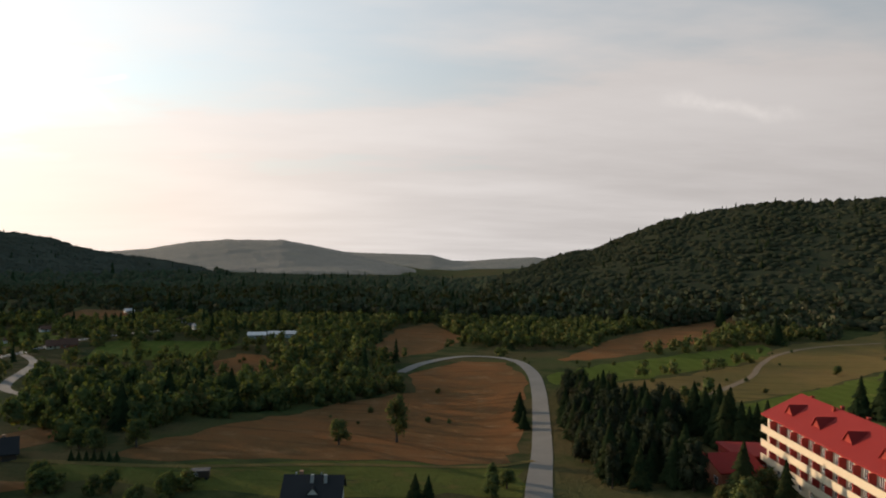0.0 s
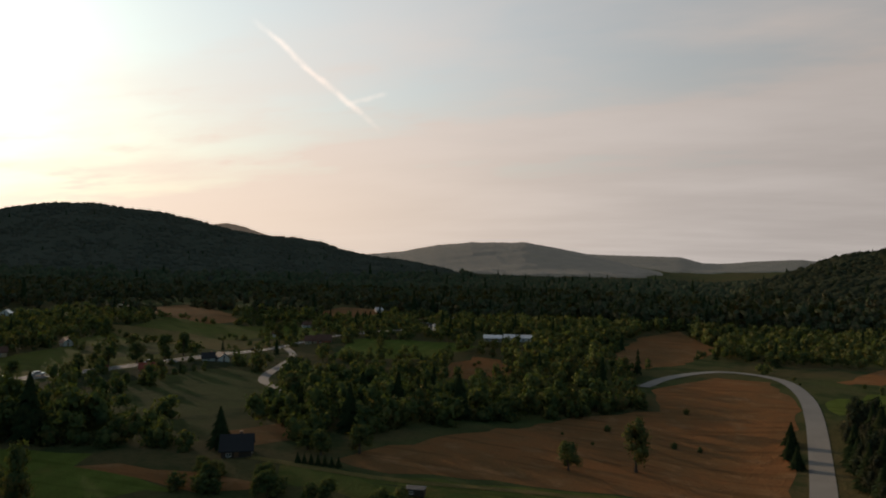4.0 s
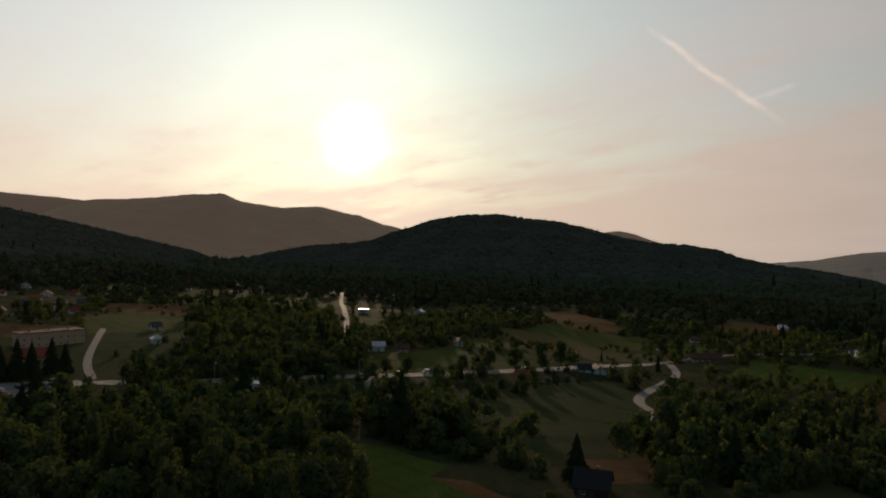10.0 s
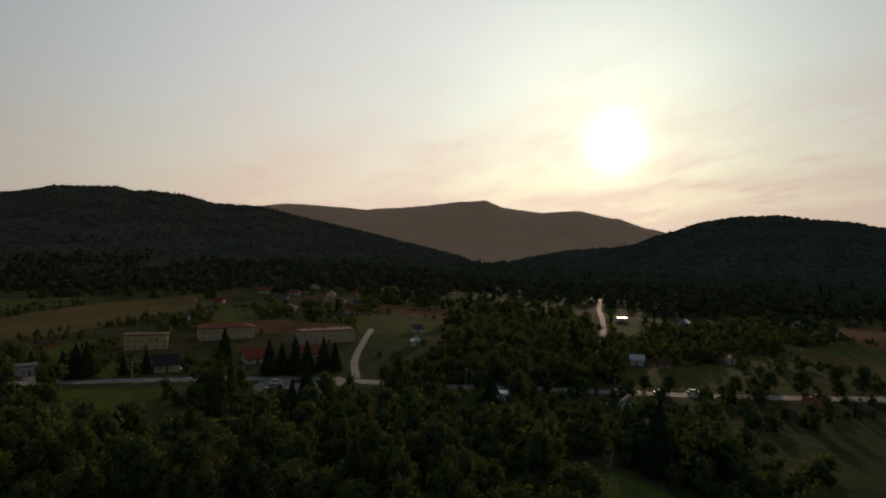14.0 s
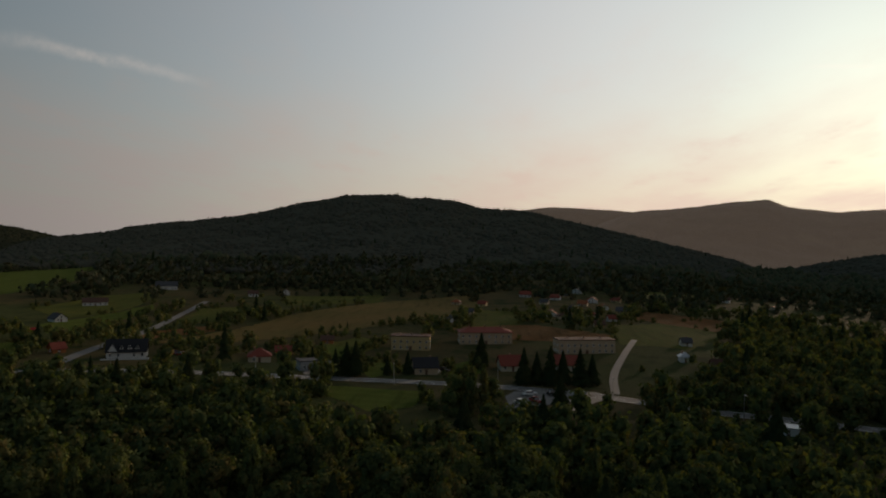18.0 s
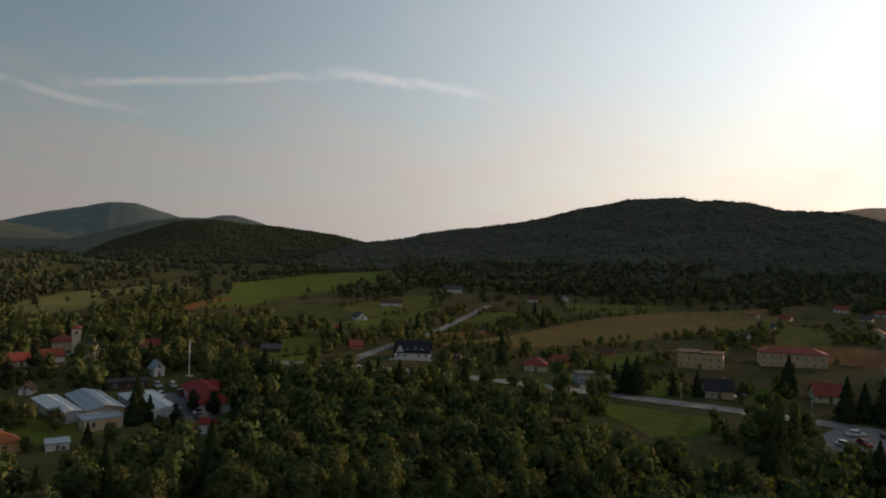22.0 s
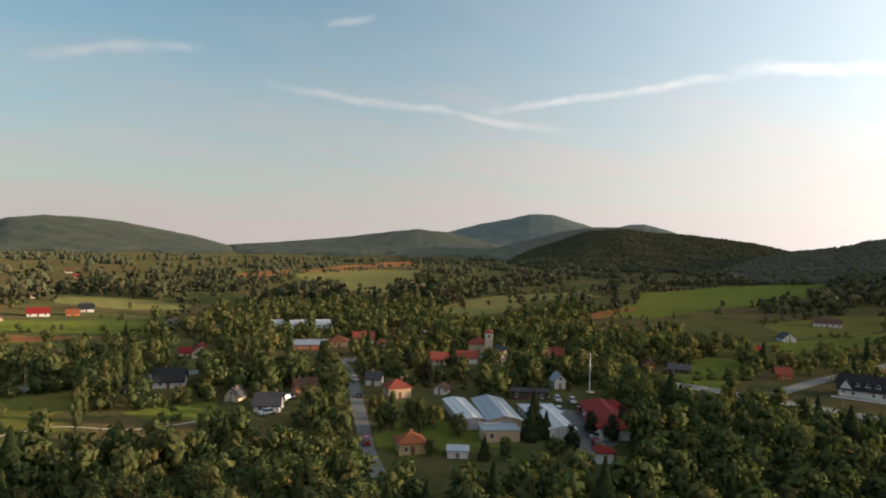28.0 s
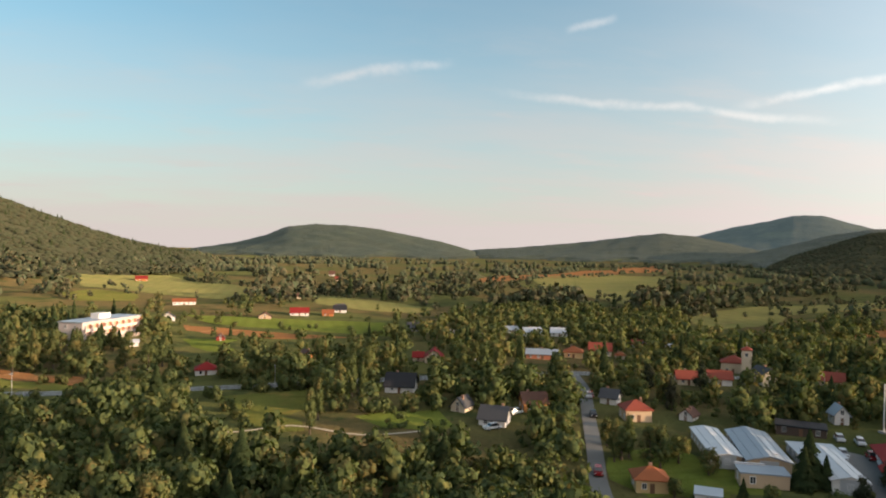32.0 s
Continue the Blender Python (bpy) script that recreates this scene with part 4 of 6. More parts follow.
house("house with a long red roof among firs", -265, 73, 83, 10.0, 9.1, 2.7, 3.0, "cream", "red_tile", "gable")
house("village house with a grey roof", -540, 89, 65, 6.8, 6.4, 2.1, 2.2, "cream", "slate", "gable")
house("village house with a red tiled roof", -580, 101, 70, 8.2, 7.6, 2.3, 2.6, "white", "red_tile", "gable")
house("village house with a grey roof", -615, 114, 71, 8.2, 7.6, 2.3, 2.6, "yellow", "slate", "gable")
house("village house with a grey roof", -675, 129, 72, 10.0, 8.5, 2.7, 3.0, "white", "slate", "front")
house("village house with a red tiled roof", -456, 86, 85, 7.7, 8.5, 2.2, 2.5, "white", "red_tile", "front")
house("village house with a brown roof", -432, 90, 101, 5.6, 5.3, 2.1, 2.1, "cream", "brown", "hip")
house("village house with a grey roof", -496, 104, 68, 7.7, 7.1, 2.1, 2.5, "white", "slate", "hip")
house("village house with an orange tiled roof", -528, 115, 72, 7.6, 7.0, 2.1, 2.4, "tan", "orange_tile", "gable")
house("village house with a red tiled roof", -564, 127, 82, 8.8, 8.5, 2.5, 2.8, "white", "red_tile", "front")
house("village house with a grey roof", -410, 98, 78, 6.2, 5.8, 2.1, 2.1, "tan", "slate", "gable")
house("village house with a red tiled roof", -451, 110, 86, 6.6, 6.2, 2.1, 2.1, "cream", "red_tile", "hip")
house("village house with a brown roof", -380, 103, 91, 5.6, 5.3, 2.1, 2.1, "yellow", "brown", "gable")
house("village house with an orange tiled roof", -503, 125, 102, 6.5, 8.1, 2.1, 2.1, "white", "orange_tile", "front")
house("village house with a red tiled roof", -424, 117, 99, 5.2, 5.0, 2.1, 2.1, "white", "red_tile", "gable")
house("village house with a grey roof", -468, 76, 100, 5.9, 5.6, 2.1, 2.1, "white", "slate", "gable")
house("village house with an orange tiled roof", -532, 25, 77, 7.2, 6.8, 2.1, 2.3, "tan", "orange_tile", "hip")
house("village house with a grey roof", -459, 36, 83, 6.3, 5.9, 2.1, 2.1, "tan", "slate", "gable")
house("village house with a grey roof", -389, 29, 117, 4.2, 5.4, 2.1, 2.1, "white", "slate", "front")
house("village house with a red tiled roof", -525, 44, 71, 6.8, 6.4, 2.1, 2.2, "yellow", "red_tile", "gable")
house("village house with a red tiled roof", -597, 78, 92, 9.9, 8.5, 2.7, 3.0, "white", "red_tile", "gable")
house("village house with a red tiled roof", -603, 152, 60, 8.5, 7.8, 2.4, 2.7, "yellow", "red_tile", "gable")
house("village house with a grey roof", -478, 133, 78, 8.1, 7.5, 2.3, 2.6, "yellow", "slate", "gable")
house("white house by the west road", -243, 193, 56, 5.4, 5.2, 2.8, 1.7, "white", "grey_metal", "gable")
house("long white hall beside the west road", -402, 287, 57, 7.3, 6.8, 2.5, 1.1, "white", "white_metal", "flat")
house("tan house behind the road", -237, 201, 54, 4.9, 4.8, 2.2, 1.9, "tan", "brown", "gable")
house("white gabled house below the road", -182, 150, 56, 4.2, 5.4, 1.9, 1.9, "white", "slate", "front")
house("long white building with small windows", -196, 118, 67, 5.0, 4.8, 2.0, 0.6, "white", "grey_metal", "flat")
house("white house at the road bend", -175, 247, 58, 5.3, 6.7, 2.1, 2.1, "white", "slate", "front")
house("dark-roofed house by the bend", -178, 243, 39, 5.3, 5.1, 2.0, 1.9, "white", "black", "gable")
house("low brick house by the road", -175, 207, 44, 5.7, 5.5, 1.6, 1.6, "brick", "red_tile", "gable")
house("pale house with a brown roof", -891, 671, 54, 17.6, 8.0, 2.7, 2.8, "cream", "brown", "front")
house("pale house with a brown roof", -833, 682, 42, 14.9, 8.0, 2.7, 2.8, "cream", "brown", "front")
house("pale house with a shiny metal roof", -392, 326, 40, 6.7, 8.0, 2.1, 2.0, "white", "grey_metal", "front")
house("pale house with a red tiled roof", -429, 457, 35, 8.5, 8.0, 2.4, 2.5, "cream", "red_tile", "front")
house("pale house with a brown roof", -247, 239, 64, 4.3, 5.6, 2.1, 1.9, "white", "brown", "front")
house("pale house with a brown roof", -273, 126, 86, 4.0, 4.0, 2.1, 1.9, "cream", "brown", "gable")
house("pale house with a grey roof", -321, 129, 93, 4.5, 4.4, 2.1, 1.9, "white", "slate", "gable")
house("pale house with a shiny metal roof", -283, 118, 88, 4.1, 4.1, 2.1, 1.9, "white", "grey_metal", "hip")
house("pale house with a red tiled roof", -587, 271, 51, 8.4, 8.0, 2.3, 2.5, "cream", "red_tile", "front")
house("pale house with a brown roof", -662, 258, 64, 10.4, 8.0, 2.7, 2.8, "white", "brown", "gable")
house("low white farm hall with a pale roof", -85, 373, 13, 16.2, 14.0, 2.5, 1.1, "white", "blue_metal", "gable")
house("long grey barn with a metal roof", -95, 360, 15, 9.8, 8.9, 2.3, 1.3, "grey", "grey_metal", "gable")
house("white farmhouse with a brown roof", -185, 335, 29, 8.3, 7.7, 2.2, 2.5, "cream", "brown", "gable")
house("brown-roofed house beside it", -179, 336, 28, 8.3, 7.6, 2.2, 2.8, "brick", "brown", "gable")
house("white house with a light roof", -228, 510, 36, 7.2, 6.7, 2.1, 2.0, "white", "white_metal", "gable")
house("white house with a grey roof", -220, 511, 36, 7.1, 6.6, 2.1, 2.0, "white", "slate", "gable")
house("white house with a brown roof", -169, 444, 27, 6.4, 6.1, 2.1, 1.8, "white", "brown", "gable")
house("white house with a grey roof", -167, 459, 14, 6.6, 6.2, 2.1, 1.8, "white", "slate", "gable")
house("white house with a light roof", -137, 392, 37, 5.1, 4.9, 2.1, 1.8, "white", "white_metal", "gable")
house("white house with a pale metal roof", -158, 479, 33, 6.4, 6.0, 2.1, 1.8, "white", "grey_metal", "gable")
house("white house with a grey roof", -141, 396, 38, 5.2, 5.0, 2.1, 1.8, "white", "slate", "gable")
house("white house with a brown roof", -224, 363, 14, 5.3, 5.1, 2.1, 1.8, "white", "brown", "gable")
house("white house with a brown roof", -224, 395, 40, 5.9, 5.6, 2.1, 1.8, "white", "brown", "gable")
house("dark wooden house with a black roof among scrub", -78, 124, 32, 6.0, 5.7, 1.9, 2.4, "dark_wood", "black", "gable")

# ---------------------------------------------------------------- trees
RNG = np.random.default_rng(7)


def blob(seed, tall=1.0, rough=0.28, level=2):
    """A rough low crown, radius about 1, sitting on z = 0."""
    bm = bmesh.new()
    bmesh.ops.create_icosphere(bm, subdivisions=level, radius=1)
    for v in bm.verts:
        p = v.co
        k = 1 + rough * noise.noise(p * 1.6 + Vector((seed * 9.1, 0, 0))) * 1.6 + rough * 0.7 * noise.noise(p * 4.0 + Vector((0, seed * 5.3, 0)))
        v.co = Vector((p.x * k, p.y * k, (p.z * k + 0.85) * tall))
    bmesh.ops.triangulate(bm, faces=bm.faces[:])
    v, f = np.array([v.co[:] for v in bm.verts]), np.array([[q.index for q in p.verts] for p in bm.faces])
    bm.free()
    return v, f


def spire(seed, tiers=4, sides=5):
    """A conifer of jagged tiers, radius about 1, 4.5 high."""
    r = random.Random(seed)
    v, f = [], []
    for t in range(tiers):
        lo, hi, rad = 0.25 + 4.2 * t / (tiers + 0.4), 0.25 + 4.2 * (t + 1.7) / (tiers + 0.4), 1.05 * (1 - t / (tiers + 0.6))
        b = len(v)
        for s in range(sides * 2):
            a = math.pi * s / sides + t
            q = rad * (1.0 if s % 2 else 0.6) * r.uniform(0.8, 1.15)
            v.append((q * math.cos(a), q * math.sin(a), lo + (0 if s % 2 else 0.25) + r.uniform(-0.08, 0.08)))
        v.append((r.uniform(-0.05, 0.05), r.uniform(-0.05, 0.05), min(hi, 4.5)))
        n = sides * 2
        f += [(b + s, b + (s + 1) % n, b + n) for s in range(n)]
    return np.array(v), np.array(f)


def strew(name, shapes, x, y, size, tall, mat, sink=0.3):
    """Many crowns in one mesh: shapes turned, scaled and set on the ground."""
    V, F, U, at = [], [], [], 0
    z = height(x, y)
    turn, which = RNG.uniform(0, 2 * np.pi, len(x)), RNG.integers(0, len(shapes), len(x))
    for k, (v, f, *soft) in enumerate(shapes):
        m = which == k
        c, s = np.cos(turn[m])[:, None], np.sin(turn[m])[:, None]
        px = (v[None, :, 0] * c - v[None, :, 1] * s) * size[m][:, None] + x[m][:, None]
        py = (v[None, :, 0] * s + v[None, :, 1] * c) * size[m][:, None] + y[m][:, None]
        pz = v[None, :, 2] * tall[m][:, None] + z[m][:, None] - sink
        V.append(np.stack([px, py, pz], -1).reshape(-1, 3))
        F.append((f[None] + at + (np.arange(m.sum()) * len(v))[:, None, None]).reshape(-1, 3))
        at += m.sum() * len(v)
        for u in soft:
            U.append(np.stack([u[None, :, 0] * c - u[None, :, 1] * s, u[None, :, 0] * s + u[None, :, 1] * c, np.broadcast_to(u[None, :, 2], px.shape)], -1).reshape(-1, 3))
    return mesh_of(name, np.concatenate(V), np.concatenate(F), mat, normals=np.concatenate(U) if U else None)


def clear(x, y, patches=None):
    """True where no field, road or house lies."""
    ok = np.ones(len(x), bool)
    for p in PATCHES if patches is None else patches:
        xs, ys = [q[0] for q in p], [q[1] for q in p]
        near = ok & (x > min(xs)) & (x < max(xs)) & (y > min(ys)) & (y < max(ys))
        if near.any():
            ok[near] &= ~inside(x[near], y[near], p)
    return ok


SPIRES = [spire(i) for i in range(4)]


def crowns(x, y, c, seed=0.0):
    """Height of a closed canopy: a rounded crown in every cell of c metres, 0 to 1."""
    out = np.zeros(x.shape)
    i0, j0 = np.floor(x / c), np.floor(y / c)
    for di in (-1, 0, 1):
        for dj in (-1, 0, 1):
            i, j = i0 + di, j0 + dj
            h = np.sin(i * 127.1 + j * 311.7 + seed) * 43758.5453
            h = h - np.floor(h)
            k = np.sin(i * 269.5 + j * 183.3 + seed) * 23421.631
            k = k - np.floor(k)
            d2 = (x - (i + 0.5 + (h - 0.5) * 0.8) * c) ** 2 + (y - (j + 0.5 + (k - 0.5) * 0.8) * c) ** 2
            size = 0.5 + 0.5 * ((h * 7.3 + k * 3.1) % 1.0)
            out = np.maximum(out, size * np.sqrt(np.maximum(0.0, 1 - d2 / (0.72 * c) ** 2)))
    return out


def dome(seed, sides=5):
    """A low-sided crown seen from afar: three uneven rings and a top, radius about 1."""
    r = random.Random(seed)
    v, f = [], []
    for k, (q, z) in enumerate(((0.85, 0.0), (1.0, 0.55), (0.66, 1.15))):
        for s in range(sides):
            a = 2 * math.pi * (s + 0.5 * k) / sides
            w = q * r.uniform(0.82, 1.18)
            v.append((w * math.cos(a), w * math.sin(a), z + r.uniform(-0.12, 0.12)))
        if k:
            b = (k - 1) * sides
            for s in range(sides):
                t = (s + 1) % sides
                f += [(b + s, b + t, b + sides + s), (b + t, b + sides + t, b + sides + s)]
    v.append((r.uniform(-0.15, 0.15), r.uniform(-0.15, 0.15), r.uniform(1.4, 1.7)))
    f += [(2 * sides + s, 2 * sides + (s + 1) % sides, 3 * sides) for s in range(sides)]
    return np.array(v), np.array(f)


DOMES = [dome(i) for i in range(8)]


def knoll(seed, sides=5):
    """The plainest crown, for slopes a kilometre away: one ring and a top, with a skirt."""
    r = random.Random(seed)
    v = [(q * math.cos(a), q * math.sin(a), z) for q, z, o in ((0.95, 0.0, 0), (0.8, 0.75, 0.5)) for a in [2 * math.pi * (s + o) / sides for s in range(sides)]]
    v = [(x * r.uniform(0.8, 1.2), y * r.uniform(0.8, 1.2), z + r.uniform(-0.1, 0.1)) for x, y, z in v] + [(0, 0, r.uniform(1.15, 1.5))]
    f = []
    for s in range(sides):
        t = (s + 1) % sides
        f += [(s, t, sides + s), (t, sides + t, sides + s), (sides + s, sides + t, 2 * sides)]
    return np.array(v), np.array(f)


KNOLLS = [knoll(i) for i in range(6)]


def own(name, x, y):
    """True where this range, and no other, is the ground."""
    crest, foot, turn, tops = RANGES[name]
    kept = dict(RANGES)
    rest = {k: v for k, v in kept.items() if k != name}
    RANGES.clear()
    RANGES.update(rest)
    without = height(x, y)
    RANGES.clear()
    RANGES.update(kept)
    return height(x, y) > without + 0.01



def hill_woods():
    for name, (crest, foot, turn, tops) in RANGES.items():
        far = crest > 2300
        # all but three near ranges take the leaf colour with haze painted in
        woods = WOODS if name in ("ridge_east", "ridge_g", "saddle") else HAZED_WOODS
        c = 8.0 if crest < 1600 else 9.5 if not far else 16.0
        fine = c / (0.8 if crest < 1600 else 1.7 if not far else 1.05)
        if name == "hill_s":
            fine = 40.0
        lo, hi = max(turn[0], -70), turn[-1]
        a = np.radians(np.linspace(lo, hi, max(20, int(math.radians(hi - lo) * crest / fine))))
        r = np.arange(foot, crest * 1.05, fine * 1.15)
        x, y = CX - r[:, None] * np.sin(a), CY + r[:, None] * np.cos(a)
        g = height(x, y)
        rise = g - base(x, y)
        open_land = ~clear(x.ravel(), y.ravel()).reshape(x.shape)
        wood = (rise > 4 + 9 * np.maximum(0, np.sin(x / 41 + 3 * np.sin(y / 57)) * np.sin(y / 37))) & ~open_land & own(name, x, y)
        z = g + np.where(wood, 3.0 + (0.30 * c) * (crowns(x, y, c, crest * 0.01) if crest > 1600 else 0.3) + 1.5 * np.sin(x / 23) * np.sin(y / 31), -4.0)
        n = len(a)
        i, j = np.meshgrid(np.arange(len(r) - 1), np.arange(n - 1), indexing="ij")
        f = np.stack([i * n + j, (i + 1) * n + j, (i + 1) * n + j + 1, i * n + j + 1], -1).reshape(-1, 4)
        f = f[wood.ravel()[f].any(1)]
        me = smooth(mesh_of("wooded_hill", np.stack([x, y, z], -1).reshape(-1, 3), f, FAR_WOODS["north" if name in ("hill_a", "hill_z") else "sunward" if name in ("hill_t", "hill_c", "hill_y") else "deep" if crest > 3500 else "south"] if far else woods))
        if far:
            structure("backdrop", me, "distant wooded hills, haze put in as a faint glow", "hills")
        else:
            tagged(new("wooded_hillside", me), "dense dark mixed forest covering a hillside", "forest", kind="stuff")
            lo, hi = max(lo, -40), min(hi, 208)          # single crowns on the slopes that face the valley
            for inner, edge, room, shapes in ((foot, min(crest * 1.01, 1000), 56, DOMES), (max(foot, 1000), crest * 1.01, 125, KNOLLS)):
                if edge <= inner:
                    continue
                count = int(math.radians(hi - lo) * (edge ** 2 - inner ** 2) / 2 / room)
                a = np.radians(RNG.uniform(lo, hi, count))
                r = np.sqrt(RNG.uniform(inner ** 2, edge ** 2, count))
                x, y = CX - r * np.sin(a), CY + r * np.cos(a)
                ok = (height(x, y) - base(x, y) > 3.2) & clear(x, y) & own(name, x, y)
                x, y = x[ok], y[ok]
                if len(x):
                    size = RNG.uniform(3.2, 5.4, len(x)) * (1 if room < 100 else 1.5)
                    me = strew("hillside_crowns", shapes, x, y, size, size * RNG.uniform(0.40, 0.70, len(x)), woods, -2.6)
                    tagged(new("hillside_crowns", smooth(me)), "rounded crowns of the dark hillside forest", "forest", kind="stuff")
            count = int(math.radians(hi - lo) * (crest ** 2 - foot ** 2) / 2 / (1200 if crest < 1600 else 4500))
            a = np.radians(RNG.uniform(lo, hi, count))
            r = np.sqrt(RNG.uniform((foot + 10) ** 2, (crest * 1.01) ** 2, count))
            x, y = CX - r * np.sin(a), CY + r * np.cos(a)
            ok = (height(x, y) - base(x, y) > 4.5) & clear(x, y) & own(name, x, y)
            x, y = x[ok], y[ok]
            size = RNG.uniform(2.0, 3.2, len(x))
            me = strew("hillside_firs", SPIRES, x, y, size, size * RNG.uniform(0.65, 0.95, len(x)), NEEDLE, -1.5)
            tagged(new("hillside_firs", me), "dark firs standing among the hillside forest", "forest", kind="stuff")


hill_woods()


CORES = []          # the shaded inside of a bough
for k_ in range(6):
    bm = bmesh.new()
    bmesh.ops.create_icosphere(bm, subdivisions=1, radius=1)
    CORES.append((np.array([q.co[:] for q in bm.verts]) + np.array([0, 0, 0.85]), np.array([[q.index for q in p.verts] for p in bm.faces])))
    bm.free()


def leafy(seed, lobes, cards, leaf, flat=1.0, tall=1.0):
    """A crown of many small leaf clumps round a few boughs, radius about 1 and height about 2 * tall, from z = 0."""
    r = np.random.default_rng(seed)
    V, F, U = [], [], []
    centres, radii = [], []
    for k in range(lobes):
        a, h = r.uniform(0, 2 * np.pi), r.uniform(0.2, 1.7)
        out = r.uniform(0.15, 0.68) * (1.0 - 0.5 * abs(h - 0.75))
        centres.append((out * np.cos(a), out * np.sin(a), h * tall))
        radii.append(r.uniform(0.36, 0.50) * (1.15 - 0.3 * h / 1.75) * (13 / lobes) ** 0.22)
    per = cards // lobes
    for c, q in zip(centres, radii):
        d = r.normal(size=(per, 3))
        d /= np.linalg.norm(d, axis=1)[:, None]
        p = np.array(c) + d * q * r.uniform(0.62, 1.10, (per, 1)) * np.array([1, 1, flat])
        n = d + r.normal(size=(per, 3)) * 0.55
        n /= np.linalg.norm(n, axis=1)[:, None]
        t = np.cross(n, r.normal(size=(per, 3)))
        t /= np.linalg.norm(t, axis=1)[:, None]
        b = np.cross(n, t)
        s = leaf * r.uniform(0.6, 1.25, (per, 1))
        quad = np.stack([p - t * s, p - b * s * 0.7 + n * s * 0.15, p + t * s, p + b * s * 0.7 + n * s * 0.15], 1)
        at = sum(len(v) for v in V)
        V.append(quad.reshape(-1, 3))
        U.append(np.repeat(0.55 * d + 0.35 * n + 0.9 * (p - np.array([0, 0, 0.7 * tall])), 4, 0))
        k = at + np.arange(per)[:, None] * 4
        F.append(np.concatenate([k + [[0, 1, 2]], k + [[0, 2, 3]]]))
    for c, q in zip(centres, radii):          # the shaded inside of each bough
        v, f = CORES[r.integers(0, 6)]
        at = sum(len(x) for x in V)
        V.append((v - np.array([0, 0, 0.85])) * q * 0.56 + np.array(c))
        U.append(v - np.array([0, 0, 0.85]))
        F.append(f + at)
    V = np.concatenate(V)
    V[:, 2] = np.maximum(V[:, 2], 0.02)
    U = np.concatenate(U)
    return V, np.concatenate(F), U / np.linalg.norm(U, axis=1)[:, None]


def fir(seed, tiers, boughs):
    """A fir of drooping boughs round a stem, radius about 1 and height 4."""
    r = np.random.default_rng(seed)
    V, F = [], []
    for k in range(tiers):
        u = k / (tiers - 1)
        z, rad = 0.35 + 3.45 * u, (1.0 - u) ** 0.85 * r.uniform(0.85, 1.1) + 0.06
        for i in range(max(4, int(boughs * (1 - 0.6 * u)))):
            a = r.uniform(0, 2 * np.pi)
            q, dz = rad * r.uniform(0.6, 1.2), 0.16 + 0.26 * (1 - u) * r.uniform(0.6, 1.3)
            w = 0.09 + 0.15 * q
            c, s = np.cos(a), np.sin(a)
            at = len(V)
            V += [(0, 0, z + 0.15), (q * 0.6 * c - w * s, q * 0.6 * s + w * c, z - dz * 0.4), (q * c, q * s, z - dz), (q * 0.6 * c + w * s, q * 0.6 * s - w * c, z - dz * 0.4), (q * 0.6 * c, q * 0.6 * s, z + 0.06)]
            F += [(at, at + 1, at + 4), (at + 1, at + 2, at + 4), (at + 2, at + 3, at + 4), (at + 3, at, at + 4)]
    return np.array(V), np.array(F)


def trunk_mesh(high, thick_m, seed):
    """A tapered, slightly bent trunk."""
    r = random.Random(seed)
    rings, sides, v, f = 6, 7, [], []
    dx, dy = r.uniform(-0.3, 0.3), r.uniform(-0.3, 0.3)
    for k in range(rings):
        u = k / (rings - 1)
        q = thick_m * (1.25 - 0.95 * u) * (1.35 if k == 0 else 1)
        for s in range(sides):
            a = 2 * math.pi * s / sides
            v.append((q * math.cos(a) + dx * u * u, q * math.sin(a) + dy * u * u, -0.4 + (high + 0.4) * u))
        if k:
            f += [((k - 1) * sides + s, (k - 1) * sides + (s + 1) % sides, k * sides + (s + 1) % sides, k * sides + s) for s in range(sides)]
    return mesh_of("trunk", v, f, BARK)


def limb_mesh(long, thick_m):
    v, f, sides = [], [], 5
    for k in range(4):
        u = k / 3
        q = thick_m * (1 - 0.75 * u)
        for s in range(sides):
            a = 2 * math.pi * s / sides
            v.append((long * 0.75 * u, q * math.cos(a), long * 0.66 * u * (0.7 + 0.3 * u) + q * math.sin(a)))
        if k:
            f += [((k - 1) * sides + s, (k - 1) * sides + (s + 1) % sides, k * sides + (s + 1) % sides, k * sides + s) for s in range(sides)]
    return mesh_of("limb", v, f, BARK)


LIMB = limb_mesh(2.6, 0.09)


def broadleaf(name, label, seed, wide, high, stem, cards=1400, leaf=0.066, mat=None, group="woodland trees"):
    """A deciduous tree at the origin: trunk, limbs and a crown of leaf clumps."""
    tree = new(name)
    part("trunk", trunk_mesh(stem + high * 0.55, 0.10 + wide * 0.045, seed), None, tree)
    for k in range(3):
        part("limb", LIMB, None, tree, "", pose(0, 0, stem + high * (0.08 + 0.12 * k), 0, 0, seed * 50 + 120 * k) @ Matrix.Scale(wide / 3.2, 4))
    v, f, u = leafy(seed, 20, cards, leaf)
    v = v * np.array([wide, wide, high / 2.05]) + np.array([0, 0, stem])
    part("crown", mesh_of("crown", v, f, mat or LEAF, normals=u), None, tree)
    tagged(tree, label, "tree", group)
    return tree


def conifer(name, label, seed, wide, high, group="fir trees"):
    tree = new(name)
    part("trunk", trunk_mesh(high * 0.9, 0.10 + wide * 0.05, seed), None, tree)
    v, f = fir(seed, 26, 22)
    part("crown", mesh_of("crown", v * np.array([wide, wide, high / 4.0]) + np.array([0, 0, 0.6]), f, NEEDLE), None, tree)
    tagged(tree, label, "tree", group)
    return tree


